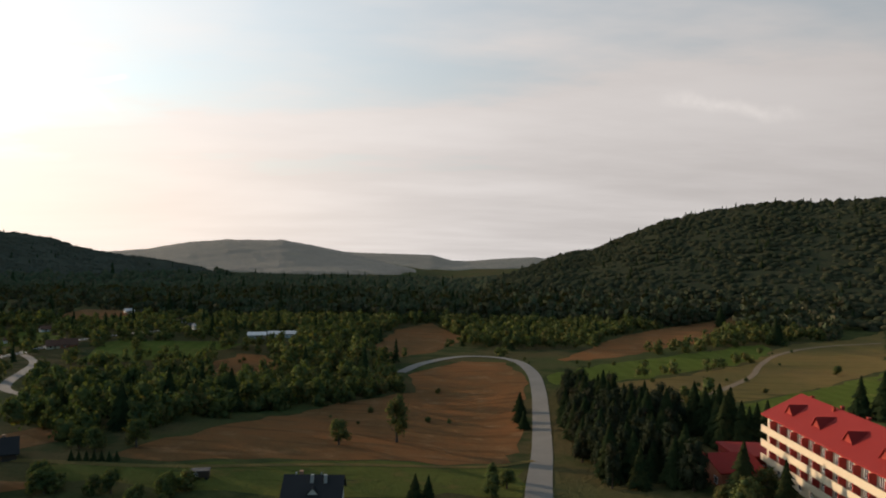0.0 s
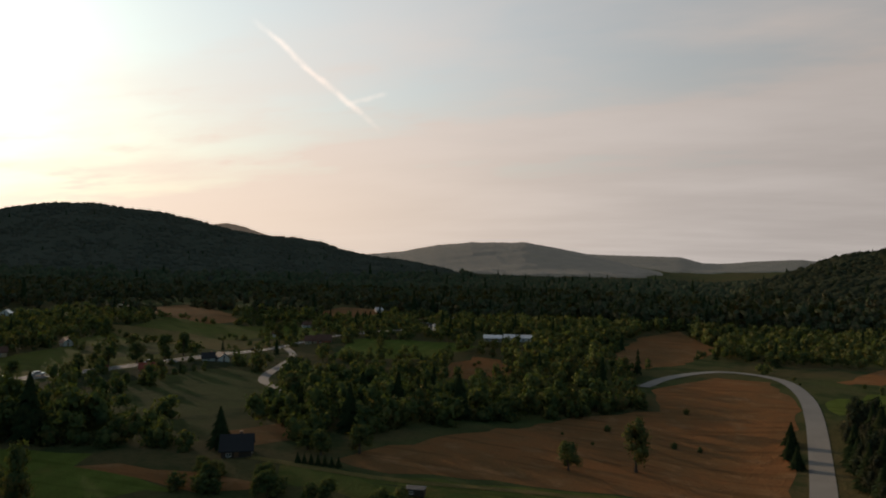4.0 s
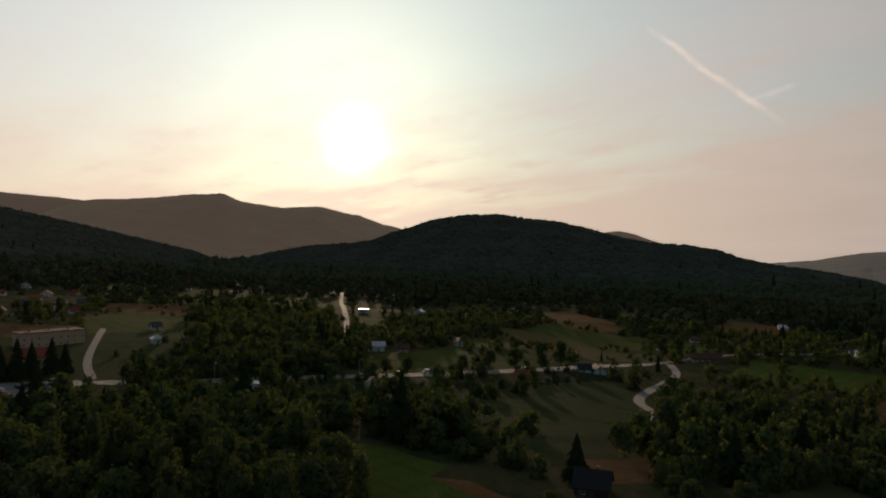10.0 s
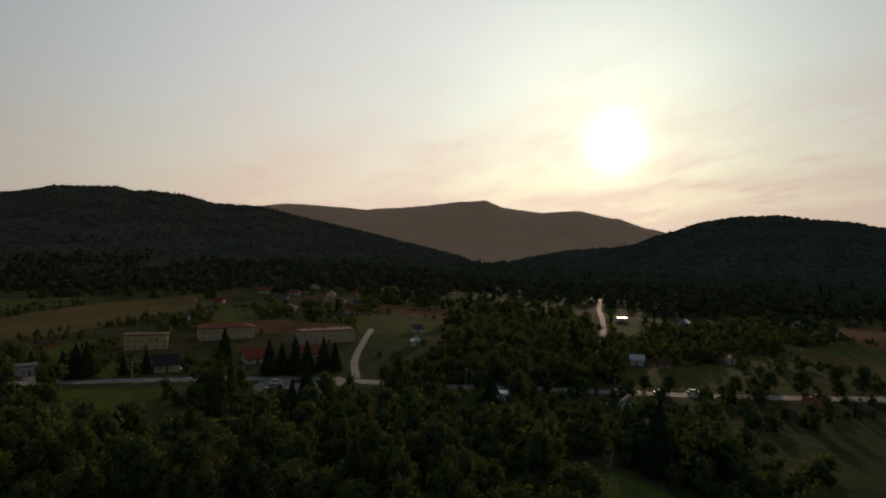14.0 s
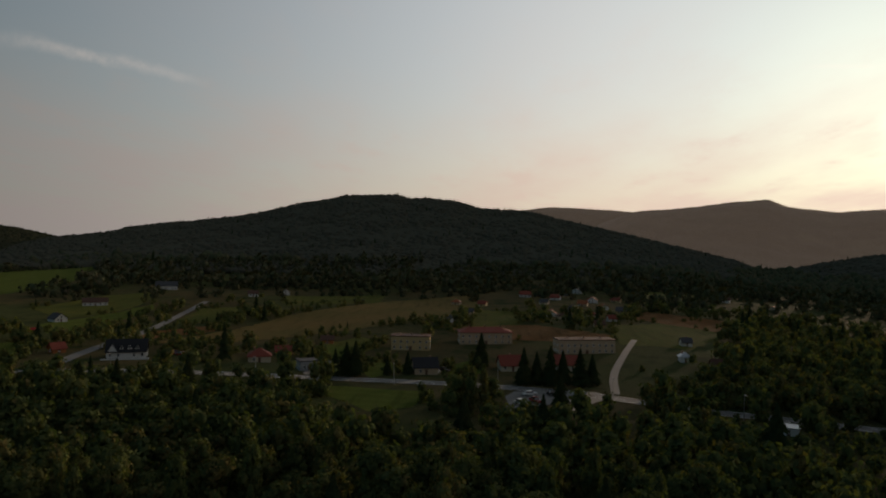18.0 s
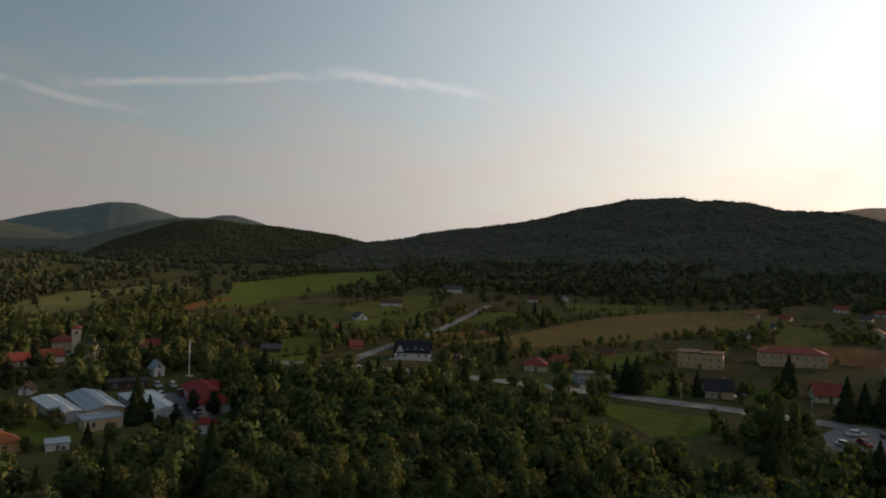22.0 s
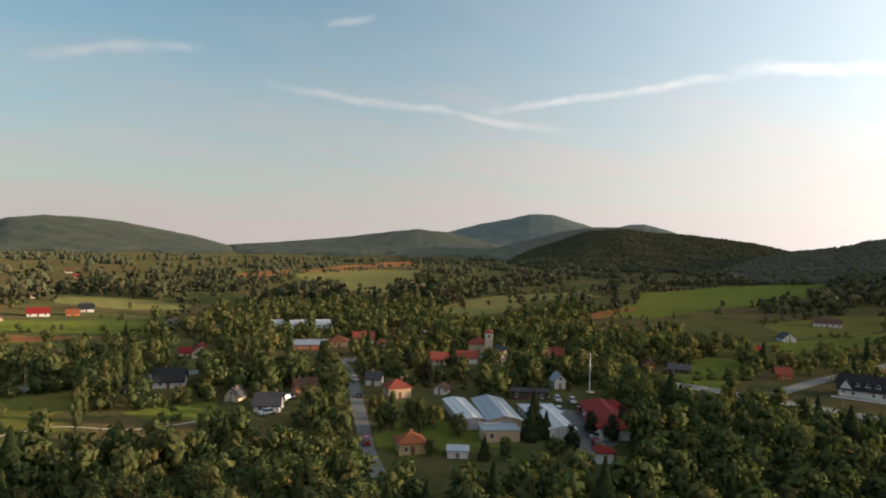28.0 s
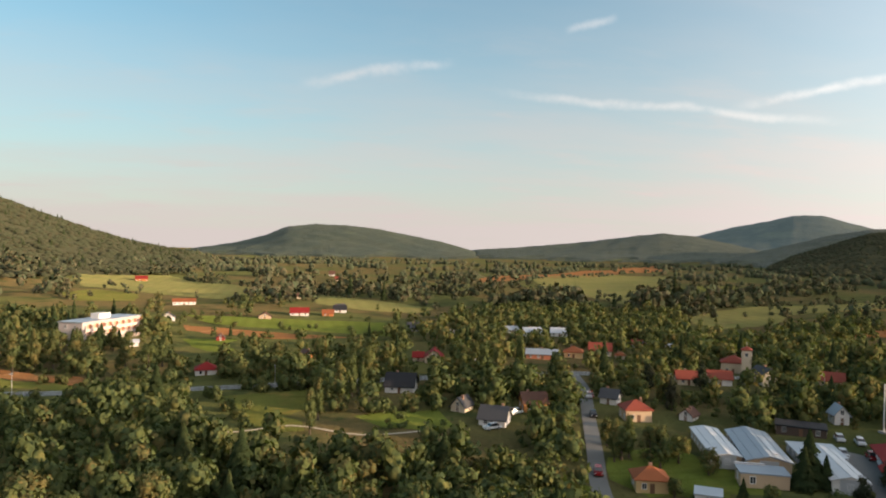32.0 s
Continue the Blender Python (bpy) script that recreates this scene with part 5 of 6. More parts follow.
KINDS = [
    broadleaf("broadleaf_tree", "tall green broadleaf tree in late summer leaf", 1, 4.0, 8.8, 1.6),
    broadleaf("broadleaf_tree", "rounded dark green broadleaf tree in a wood", 2, 4.6, 7.8, 1.3),
    broadleaf("broadleaf_tree", "slender olive green broadleaf tree", 3, 3.2, 9.8, 1.4),
    broadleaf("broadleaf_tree", "yellowing broad-crowned tree at the wood's edge", 4, 4.4, 8.2, 1.2),
    broadleaf("broadleaf_tree", "bushy young broadleaf tree", 5, 3.4, 5.6, 0.6, 1400),
    broadleaf("broadleaf_tree", "tall narrow poplar-like tree", 6, 2.4, 11.0, 1.4),
]
DARK_TREES = [broadleaf("broadleaf_tree", "dark green alder standing in a dense spinney", 21, 3.6, 9.6, 0.8, 1800, 0.058, DARK_LEAF, "spinney trees"), broadleaf("broadleaf_tree", "slim dark green alder standing in a dense spinney", 22, 2.6, 10.8, 0.8, 1600, 0.058, DARK_LEAF, "spinney trees")]
FIRS = [conifer("fir_tree", "dark green fir with drooping boughs", 11, 3.5, 12.0), conifer("fir_tree", "slim dark green spruce tree", 12, 2.9, 10.5), conifer("fir_tree", "young dense dark spruce tree", 13, 2.5, 7.5)]
BUSH = broadleaf("bush", "low rounded green bush on open ground", 8, 1.5, 2.2, 0.15, 500, 0.10, None, "bushes")
LOOSE = []          # places of single trees, to hold the others off


def plant(model, x, y, size=1.0, turn=None):
    LOOSE.append((x, y))
    return copy_thing_scaled(model, pose(x, y, ground(x, y) - 0.15, 0, 0, RNG.uniform(0, 360) if turn is None else turn), size)


def copy_thing_scaled(model, m, size):
    t = copy_thing(model, m)
    t.scale = (size * RNG.uniform(0.9, 1.1), size * RNG.uniform(0.9, 1.1), size)
    return t


WOODLAND = []


def wood(poly, gap=5.0, share=1.0, firs=0.1):
    """Dense woodland within an outline; the trees are set out below."""
    WOODLAND.append((poly, gap, share, firs))


wood([(-89, 145), (-63, 143), (-58, 161), (-37, 213), (-12, 233), (-13, 240), (-29, 253), (-52, 247), (-55, 196), (-105, 246), (-113, 223), (-127, 218)], 5.2, 0.97, 0.12)
wood([(-216, 370), (-208, 395), (-168, 406), (-119, 418), (-61, 342), (-39, 372), (-31, 479), (16, 391), (32, 328), (69, 386), (110, 425), (191, 504), (236, 563), (60, 628), (-96, 896), (-245, 792), (-244, 478)], 7.5, 0.75, 0.2)
wood([(-166, 110), (-150, 113), (-127, 137), (-104, 125), (-86, 124), (-76, 145), (-66, 203), (-37, 237), (-14, 224), (-14, 222), (-33, 213), (-57, 177), (-68, 144), (-74, 133), (-83, 121), (-101, 119), (-113, 123), (-108, 117), (-141, 114), (-139, 96)], 4.6, 0.95, 0.1)
wood([(-135, 94), (-133, 103), (-111, 92), (-100, 98), (-92, 94), (-112, 82)], 4.6, 0.95, 0.05)
wood([(-194, 125), (-349, 206), (-341, 235), (-190, 142)], 6.6, 0.85, 0.1)
wood([(-165, 66), (-154, 109), (-115, 95), (-105, 87), (-84, 86), (-81, 84), (-109, 54)], 4.6, 0.85, 0.05)
wood([(-175, 15), (-161, 59), (-169, 77), (-159, 101), (-139, 107), (-95, 84), (-120, 24)], 4.6, 0.85, 0.05)
wood([(-193, 82), (-237, 100), (-255, 126), (-240, 160), (-208, 153), (-180, 132), (-180, 106)], 5.6, 0.9, 0.1)
wood([(-345, 157), (-425, 257), (-370, 247), (-263, 185), (-270, 143)], 7.5, 0.75, 0.1)
wood([(-186, -91), (-191, -64), (-186, -46), (-196, -12), (-185, 3), (-166, 18), (-145, 15), (-139, 31), (-153, 49), (-167, 106), (-139, 94), (-115, -29)], 4.3, 0.97, 0.12)
wood([(-113, -28), (-133, -51), (-157, -49), (-182, -85), (-200, -71), (-204, -38), (-198, -15), (-187, 6), (-172, 21), (-147, 27)], 4.3, 0.97, 0.15)
wood([(-197, -283), (-244, -296), (-272, -217), (-291, -137), (-240, -96), (-223, -122), (-185, -100), (-171, -123), (-197, -167), (-176, -190), (-159, -203)], 5.4, 0.95, 0.1)
wood([(-51, -112), (-60, -110), (-75, -111), (-90, -103), (-106, -104), (-103, -79), (-106, -73), (-125, -61), (-137, -63), (-154, -59), (-176, -83), (-191, -112), (-197, -81), (-192, -52), (-206, -44), (-158, -20), (-52, -80)], 4.3, 0.97, 0.15)
wood([(-92, -133), (-106, -164), (-114, -161), (-131, -156), (-117, -118), (-108, -103), (-104, -129)], 4.6, 0.95, 0.1)
wood([(-135, -279), (-232, -277), (-281, -230), (-287, -166), (-265, -116), (-207, -119), (-212, -182), (-187, -227), (-170, -273)], 5.8, 0.95, 0.1)
wood([(-137, -355), (-229, -503), (-245, -388), (-330, -414), (-323, -332), (-340, -298), (-381, -226), (-315, -225), (-254, -290)], 7.5, 0.75, 0.1)
wood([(-2, -139), (-22, -143), (-40, -142), (-46, -118), (-53, -106), (-65, -111), (-78, -100), (-104, -97), (-104, -80), (-102, -75), (-23, -83)], 4.3, 0.97, 0.08)
wood([(25, -207), (94, -387), (56, -353), (-10, -234), (-19, -178), (2, -185)], 6, 0.85, 0.15)
wood([(-40, -200), (-67, -215), (-94, -222), (-121, -175), (-111, -141), (-84, -143), (-68, -151), (-46, -170)], 6, 0.8, 0.15)
wood([(-132, -332), (-226, -455), (-327, -439), (-384, -316), (-255, -181), (-205, -228), (-149, -232)], 6.6, 0.85, 0.1)


def set_out():
    """Plant the woodland: the nearest trees as things of their own, the rest joined."""
    X, Y, Fi = [], [], []
    for poly, gap, share, firs in WOODLAND:
        xs, ys = [p[0] for p in poly], [p[1] for p in poly]
        gx, gy = np.meshgrid(np.arange(min(xs), max(xs), gap), np.arange(min(ys), max(ys), gap))
        x, y = gx.ravel() + RNG.uniform(-0.42, 0.42, gx.size) * gap, gy.ravel() + RNG.uniform(-0.42, 0.42, gx.size) * gap
        ok = inside(x, y, poly) & (RNG.uniform(0, 1, x.size) < share)
        x, y = x[ok], y[ok]
        ok = clear(x, y)
        x, y = x[ok], y[ok]
        if len(X) and len(x):          # no two woods in one place
            ox, oy = np.concatenate(X), np.concatenate(Y)
            keep = np.array([np.min((ox - a) ** 2 + (oy - b) ** 2) > (0.75 * gap) ** 2 for a, b in zip(x, y)])
            x, y = x[keep], y[keep]
        X.append(x)
        Y.append(y)
        Fi.append(RNG.uniform(0, 1, len(x)) < 0.45 * firs)
    # copses and closed woods over the rest of the valley floor, single trees between them
    for inner, edge, gap in ((90, 270, 6.0), (270, 480, 7.0), (480, 900, 12.0), (900, 2000, 15.0)):
        span = np.arange(-edge, edge, gap)
        gx, gy = np.meshgrid(span, span)
        x, y = CX + gx.ravel() + RNG.uniform(-0.45, 0.45, gx.size) * gap, CY + gy.ravel() + RNG.uniform(-0.45, 0.45, gx.size) * gap
        r, turn = np.hypot(x - CX, y - CY), bearing(x, y)
        ok = (r >= inner) & (r < edge) & (turn > -34) & (turn < 214) & ~((turn < 30) & (r < 200))
        x, y, r, turn = x[ok], y[ok], r[ok], turn[ok]
        clump = np.array([noise.noise((p * 0.0085, q * 0.0085, 3.0)) + 0.55 * noise.noise((p * 0.027, q * 0.027, 5.0)) for p, q in zip(x, y)])
        bare = np.where(turn < 24, np.where(r > 330, -9.0, np.where(turn < -3, 0.4, -0.1)), np.where(turn < 60, np.where(r > 640, -0.35, 0.02), np.where(turn < 122, np.where(r > 640, -0.2, np.where(r < 400, -0.08, 0.10)), np.where(r > 900, 0.34, np.where(r > 330, 0.16, -0.04)))))
        chance = RNG.uniform(0, 1, len(x))
        ok = np.where(clump > bare, chance < 0.93, chance < np.where(turn < -3, 0.015, 0.05)) & clear(x, y)
        x, y = x[ok], y[ok]
        ok = height(x, y) - base(x, y) < 14
        x, y = x[ok], y[ok]
        if inner < 480:          # not within the woods that are set out already
            ox, oy = np.concatenate(X[:len(WOODLAND)]), np.concatenate(Y[:len(WOODLAND)])
            taken = {(int(a // 5), int(b // 5)) for a, b in zip(ox, oy)}
            ok = np.array([(int(a // 5), int(b // 5)) not in taken for a, b in zip(x, y)], bool)
            x, y = x[ok], y[ok]
        X.append(x)
        Y.append(y)
        Fi.append(RNG.uniform(0, 1, len(x)) < (0.05 if inner < 480 else 0.015))
    # hedges and single trees along the edges of the fields
    built = [p for p in PATCHES if p not in FIELDS]
    hx, hy = [], []
    for poly in FIELDS:
        for (ax, ay), (bx, by) in zip(poly, poly[1:] + poly[:1]):
            for i in range(int(math.hypot(bx - ax, by - ay) / 4.5)):
                u = RNG.uniform(0, 1)
                px, py = ax + (bx - ax) * u + RNG.normal() * 1.3, ay + (by - ay) * u + RNG.normal() * 1.3
                if noise.noise((px * 0.02, py * 0.02, 8.0)) > -0.08 and math.hypot(px - CX, py - CY) > 150 and float(bearing(px, py)) > 18:
                    hx.append(px)
                    hy.append(py)
    hx, hy = np.array(hx), np.array(hy)
    ok = clear(hx, hy, built)
    hedge = np.zeros(sum(len(v) for v in X), bool)
    X.append(hx[ok])
    Y.append(hy[ok])
    Fi.append(RNG.uniform(0, 1, ok.sum()) < 0.02)
    hedge = np.concatenate([hedge, np.ones(ok.sum(), bool)])
    x, y, fi = np.concatenate(X), np.concatenate(Y), np.concatenate(Fi)
    # trees that would hide fields, roads or houses from the camera are shrunk
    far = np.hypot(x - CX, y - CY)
    # camera 41 m up, trees 7 m: how far behind one its top hides
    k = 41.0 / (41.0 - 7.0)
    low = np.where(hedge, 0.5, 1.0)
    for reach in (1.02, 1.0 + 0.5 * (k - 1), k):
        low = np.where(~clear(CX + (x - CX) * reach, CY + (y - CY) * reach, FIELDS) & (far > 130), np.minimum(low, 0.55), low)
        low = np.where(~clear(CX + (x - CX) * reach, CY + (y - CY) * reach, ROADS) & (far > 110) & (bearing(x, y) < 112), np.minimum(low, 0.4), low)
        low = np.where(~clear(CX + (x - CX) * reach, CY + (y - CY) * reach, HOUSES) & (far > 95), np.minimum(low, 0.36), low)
    gone = np.zeros(len(x), bool)          # trees dropped that would hide southern fields and houses from the camera
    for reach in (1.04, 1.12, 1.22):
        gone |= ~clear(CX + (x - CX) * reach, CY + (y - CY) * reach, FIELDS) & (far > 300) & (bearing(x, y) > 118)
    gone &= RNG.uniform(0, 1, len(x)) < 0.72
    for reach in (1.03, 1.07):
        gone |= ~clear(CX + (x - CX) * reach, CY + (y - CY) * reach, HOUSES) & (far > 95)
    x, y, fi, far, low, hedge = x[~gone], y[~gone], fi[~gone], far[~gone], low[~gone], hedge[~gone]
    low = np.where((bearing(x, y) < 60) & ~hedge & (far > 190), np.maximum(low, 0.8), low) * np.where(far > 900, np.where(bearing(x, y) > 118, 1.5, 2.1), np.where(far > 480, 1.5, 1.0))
    order = np.argsort(far)
    x, y, fi, far, low = x[order], y[order], fi[order], far[order], low[order]
    single = np.zeros(len(x), bool)
    single[np.flatnonzero(~fi)[:190]] = True
    single[np.flatnonzero(fi)[:60]] = True
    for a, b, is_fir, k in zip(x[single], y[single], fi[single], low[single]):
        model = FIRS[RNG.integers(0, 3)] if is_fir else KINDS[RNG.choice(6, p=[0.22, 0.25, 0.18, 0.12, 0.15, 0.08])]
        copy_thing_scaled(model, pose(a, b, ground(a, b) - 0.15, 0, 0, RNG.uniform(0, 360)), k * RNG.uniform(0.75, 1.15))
    x, y, fi, far, low = x[~single], y[~single], fi[~single], far[~single], low[~single]
    mid = [leafy(30 + i, 6, 160, 0.145) for i in range(5)]
    back = [leafy(40 + i, 3, 60, 0.22) for i in range(5)]
    distant_crown = [leafy(60 + i, 2, 20, 0.40) for i in range(5)]
    far_fir = [spire(50 + i, 5, 5) for i in range(4)]
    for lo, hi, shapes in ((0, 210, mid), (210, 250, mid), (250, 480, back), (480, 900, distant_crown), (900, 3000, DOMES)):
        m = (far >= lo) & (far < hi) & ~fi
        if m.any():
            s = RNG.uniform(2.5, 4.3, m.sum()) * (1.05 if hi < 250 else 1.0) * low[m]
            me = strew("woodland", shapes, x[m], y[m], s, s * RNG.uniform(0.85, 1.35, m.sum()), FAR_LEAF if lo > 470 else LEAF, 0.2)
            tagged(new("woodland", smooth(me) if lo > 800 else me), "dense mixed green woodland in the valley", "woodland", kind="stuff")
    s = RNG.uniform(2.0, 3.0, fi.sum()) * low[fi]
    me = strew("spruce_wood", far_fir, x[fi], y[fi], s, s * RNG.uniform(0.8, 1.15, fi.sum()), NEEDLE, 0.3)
    tagged(new("spruce_wood", me), "dark spruces scattered through the woodland", "woodland", kind="stuff")
    print("trees", single.sum(), (~fi).sum(), fi.sum())


# ---------------------------------------------------------------- single trees
def spinney(poly, gap, models, weights, lo, hi):
    xs, ys = [p[0] for p in poly], [p[1] for p in poly]
    y = min(ys)
    while y < max(ys):
        x = min(xs)
        while x < max(xs):
            a, b = x + RNG.uniform(-0.4, 0.4) * gap, y + RNG.uniform(-0.4, 0.4) * gap
            if inside(np.array([a]), np.array([b]), poly)[0]:
                plant(models[RNG.choice(len(models), p=weights)], a, b, RNG.uniform(lo, hi))
            x += gap
        y += gap


spinney([(30, 122), (28, 150), (34, 195), (39, 222), (46, 214), (52, 190), (60, 172), (52, 150), (47, 136), (44, 118)], 4.0, [*FIRS, *DARK_TREES], [0.2, 0.12, 0.08, 0.35, 0.25], 0.7, 1.0)
spinney([(60, 172), (66, 168), (72, 150), (66, 144), (56, 150)], 4.2, [*FIRS], [0.5, 0.3, 0.2], 0.8, 1.05)
spinney([(44, 100), (58, 108), (56, 118), (44, 116)], 5.0, [KINDS[1], KINDS[4], FIRS[0]], [0.5, 0.3, 0.2], 0.6, 0.85)
for model, x, y, size in (
    (KINDS[2], -9.5, 158, 1.05), (KINDS[4], -21, 147, 0.95), (KINDS[4], -58, 134, 0.95), (KINDS[4], -64, 130, 0.8), (KINDS[4], -68, 132, 0.7),
    (FIRS[2], 23, 200, 0.8), (FIRS[2], 21.5, 189, 0.75), (FIRS[2], 22, 181, 0.7), (FIRS[2], -3.6, 112, 0.55), (FIRS[2], -1.5, 113, 0.5), (KINDS[4], 9, 115, 0.7), (KINDS[4], 12, 121, 0.6), (KINDS[4], 10, 128, 0.5),
    (FIRS[0], 197, 493, 1.3), (FIRS[0], 181, 378, 1.25), (FIRS[1], 185, 382, 1.1), (KINDS[4], 170, 385, 0.8), (KINDS[4], 158, 278, 0.7), (FIRS[1], 117, 194, 1.1), (FIRS[0], 121, 190, 1.1), (FIRS[1], 125, 196, 1.2),
    (KINDS[4], -197, 174, 1.0), (KINDS[4], -201, 168, 0.9), (KINDS[4], -195, 197, 0.9), (KINDS[1], -191, 206, 0.9), (KINDS[1], -189, 217, 0.95), (KINDS[0], -188, 230, 1.0), (KINDS[0], -190, 243, 1.0), (KINDS[0], -207, 338, 1.1), (KINDS[0], -198, 337, 1.1), (KINDS[2], -256, 269, 1.1),
    (KINDS[5], -196, 46, 1.0), (KINDS[5], -199, 43, 0.95), (KINDS[5], -193, 43, 0.9), (KINDS[0], -197, 40, 0.95), (KINDS[0], -201, 48, 0.9), (FIRS[0], -238, 4, 0.85), (FIRS[0], -237, 7, 0.9), (FIRS[1], -236, 1, 0.8), (FIRS[1], -243, 16, 0.6), (FIRS[1], -246, 22, 0.7),
    (FIRS[0], -238, 58, 0.95), (FIRS[1], -240, 62, 0.95), (FIRS[0], -239, 66, 1.0), (FIRS[1], -241, 70, 1.0), (FIRS[0], -240, 75, 0.95), (FIRS[1], -242, 79, 0.9), (FIRS[0], -262, 45, 1.0),
    (FIRS[0], -149.6, -87.7, 0.85), (FIRS[1], -147.4, -86.2, 0.75), (FIRS[2], -151.2, -85.6, 0.8), (KINDS[0], -128, -104, 0.8), (KINDS[1], -124, -108, 0.8), (KINDS[1], -134, -104, 0.7),
    (DARK_TREES[0], -161, -82, 0.60), (DARK_TREES[0], -161, -76, 0.65), (DARK_TREES[1], -166, -78, 0.65), (DARK_TREES[0], -150, -76, 0.60), (KINDS[1], -144, -74, 0.55), (KINDS[0], -135, -78, 0.50), (KINDS[5], -126, -109, 0.65), (KINDS[2], -125, -117, 0.60), (KINDS[4], -124, -88, 0.60), (FIRS[1], -132, -81, 0.50),
    (KINDS[0], -15, -214, 1.00), (KINDS[1], -6, -224, 1.00), (KINDS[1], -17, -226, 0.95), (KINDS[5], 12, -232, 1.10), (KINDS[5], 21, -224, 1.20), (KINDS[5], 17, -228, 1.15), (KINDS[5], 26, -220, 1.20), (KINDS[2], 4, -221, 1.00), (KINDS[2], -129, -102, 0.80), (KINDS[1], -136, -97, 0.62), (KINDS[5], -126, -109, 0.75), (KINDS[5], -122, -107, 0.75), (KINDS[0], -114, -115, 0.80), (KINDS[0], -112, -119, 0.80), (KINDS[1], -128, -150, 0.80), (KINDS[5], -66, -143, 0.85), (KINDS[5], -64, -132, 0.85), (KINDS[5], -114, -176, 1.00), (KINDS[5], -116, -169, 1.00), (KINDS[5], -113, -182, 1.00), (KINDS[5], -106, -170, 0.90), (KINDS[5], -130, -192, 1.00), (KINDS[5], -80, -173, 1.00), (KINDS[5], -75, -163, 1.00), (KINDS[5], -71, -155, 1.00), (KINDS[5], -77, -154, 0.90), (DARK_TREES[0], -159, -152, 0.80), (DARK_TREES[0], -177, -166, 0.80), (DARK_TREES[1], -154, -142, 0.80), (DARK_TREES[0], -175, -144, 0.70), (DARK_TREES[0], -161, -167, 0.80), (DARK_TREES[0], -175, -74, 0.90), (DARK_TREES[1], -164, -72, 0.80),
):
    plant(model, x, y, size)
for i in range(26):          # scrub by the field path
    plant((KINDS[4], BUSH)[i % 2], -60 + RNG.uniform(-16, 20), 107 + RNG.uniform(-6, 6), RNG.uniform(0.55, 0.8) * (1 + i % 2))
for i in range(7):          # a short hedge of small spruces
    plant(FIRS[2], -65 + 1.3 * i, 123.6 + 0.1 * i, RNG.uniform(0.2, 0.28))
for i in range(34):          # shrubs on the meadows
    x, y = ((-12, 205), (60, 300), (-60, 300), (90, 250), (-240, -120), (150, 330))[i % 6]
    plant(BUSH, x + RNG.uniform(-28, 28), y + RNG.uniform(-26, 26), RNG.uniform(0.35, 0.9))


spinney([(-4, -262), (28, -248), (36, -258), (24, -264), (4, -278)], 5.5, [KINDS[0], KINDS[1], KINDS[5], FIRS[0]], [0.35, 0.35, 0.2, 0.1], 0.6, 0.85)


# ---------------------------------------------------------------- larger buildings
def start(name, label, category, x, y, turn, w, d, group=""):
    ob = new(name)
    ob.matrix_world = pose(x, y, footing(x, y, w, d), 0, 0, turn)
    tagged(ob, label, category, group)
    return ob


def dormer(parent, x, y, z, wide, high, deep, wall, roof, turn=0):
    """A small gabled roof window on the slope that faces -y."""
    a = wide / 2
    m = pose(x, y, z, 0, 0, turn)
    d = part("dormer", prism([(-a, 0, 0), (a, 0, 0), (0, 0, high), (-a, deep, 0), (a, deep, 0), (0, deep, high)], [(0, 1, 2), (3, 5, 4), (0, 2, 5, 3), (1, 4, 5, 2), (0, 3, 4, 1)]), WALLS[wall], parent, "", m)
    r = thick(prism([(-a - 0.2, -0.25, -0.2), (0, -0.25, high + 0.02), (0, deep, high + 0.02), (-a - 0.2, deep, -0.2), (a + 0.2, -0.25, -0.2), (a + 0.2, deep, -0.2)], [(0, 1, 2, 3), (1, 4, 5, 2)]), 0.12)
    part("dormer_roof", r, ROOFS[roof], d)
    return d


def trough(x0, x1, profile):
    """A bar from x0 to x1 with a profile of (y, z)."""
    n = len(profile)
    return prism([(x, *p) for x in (x0, x1) for p in profile], [tuple(range(n)), tuple(range(n, 2 * n))] + [(i, (i + 1) % n, n + (i + 1) % n, n + i) for i in range(n)])


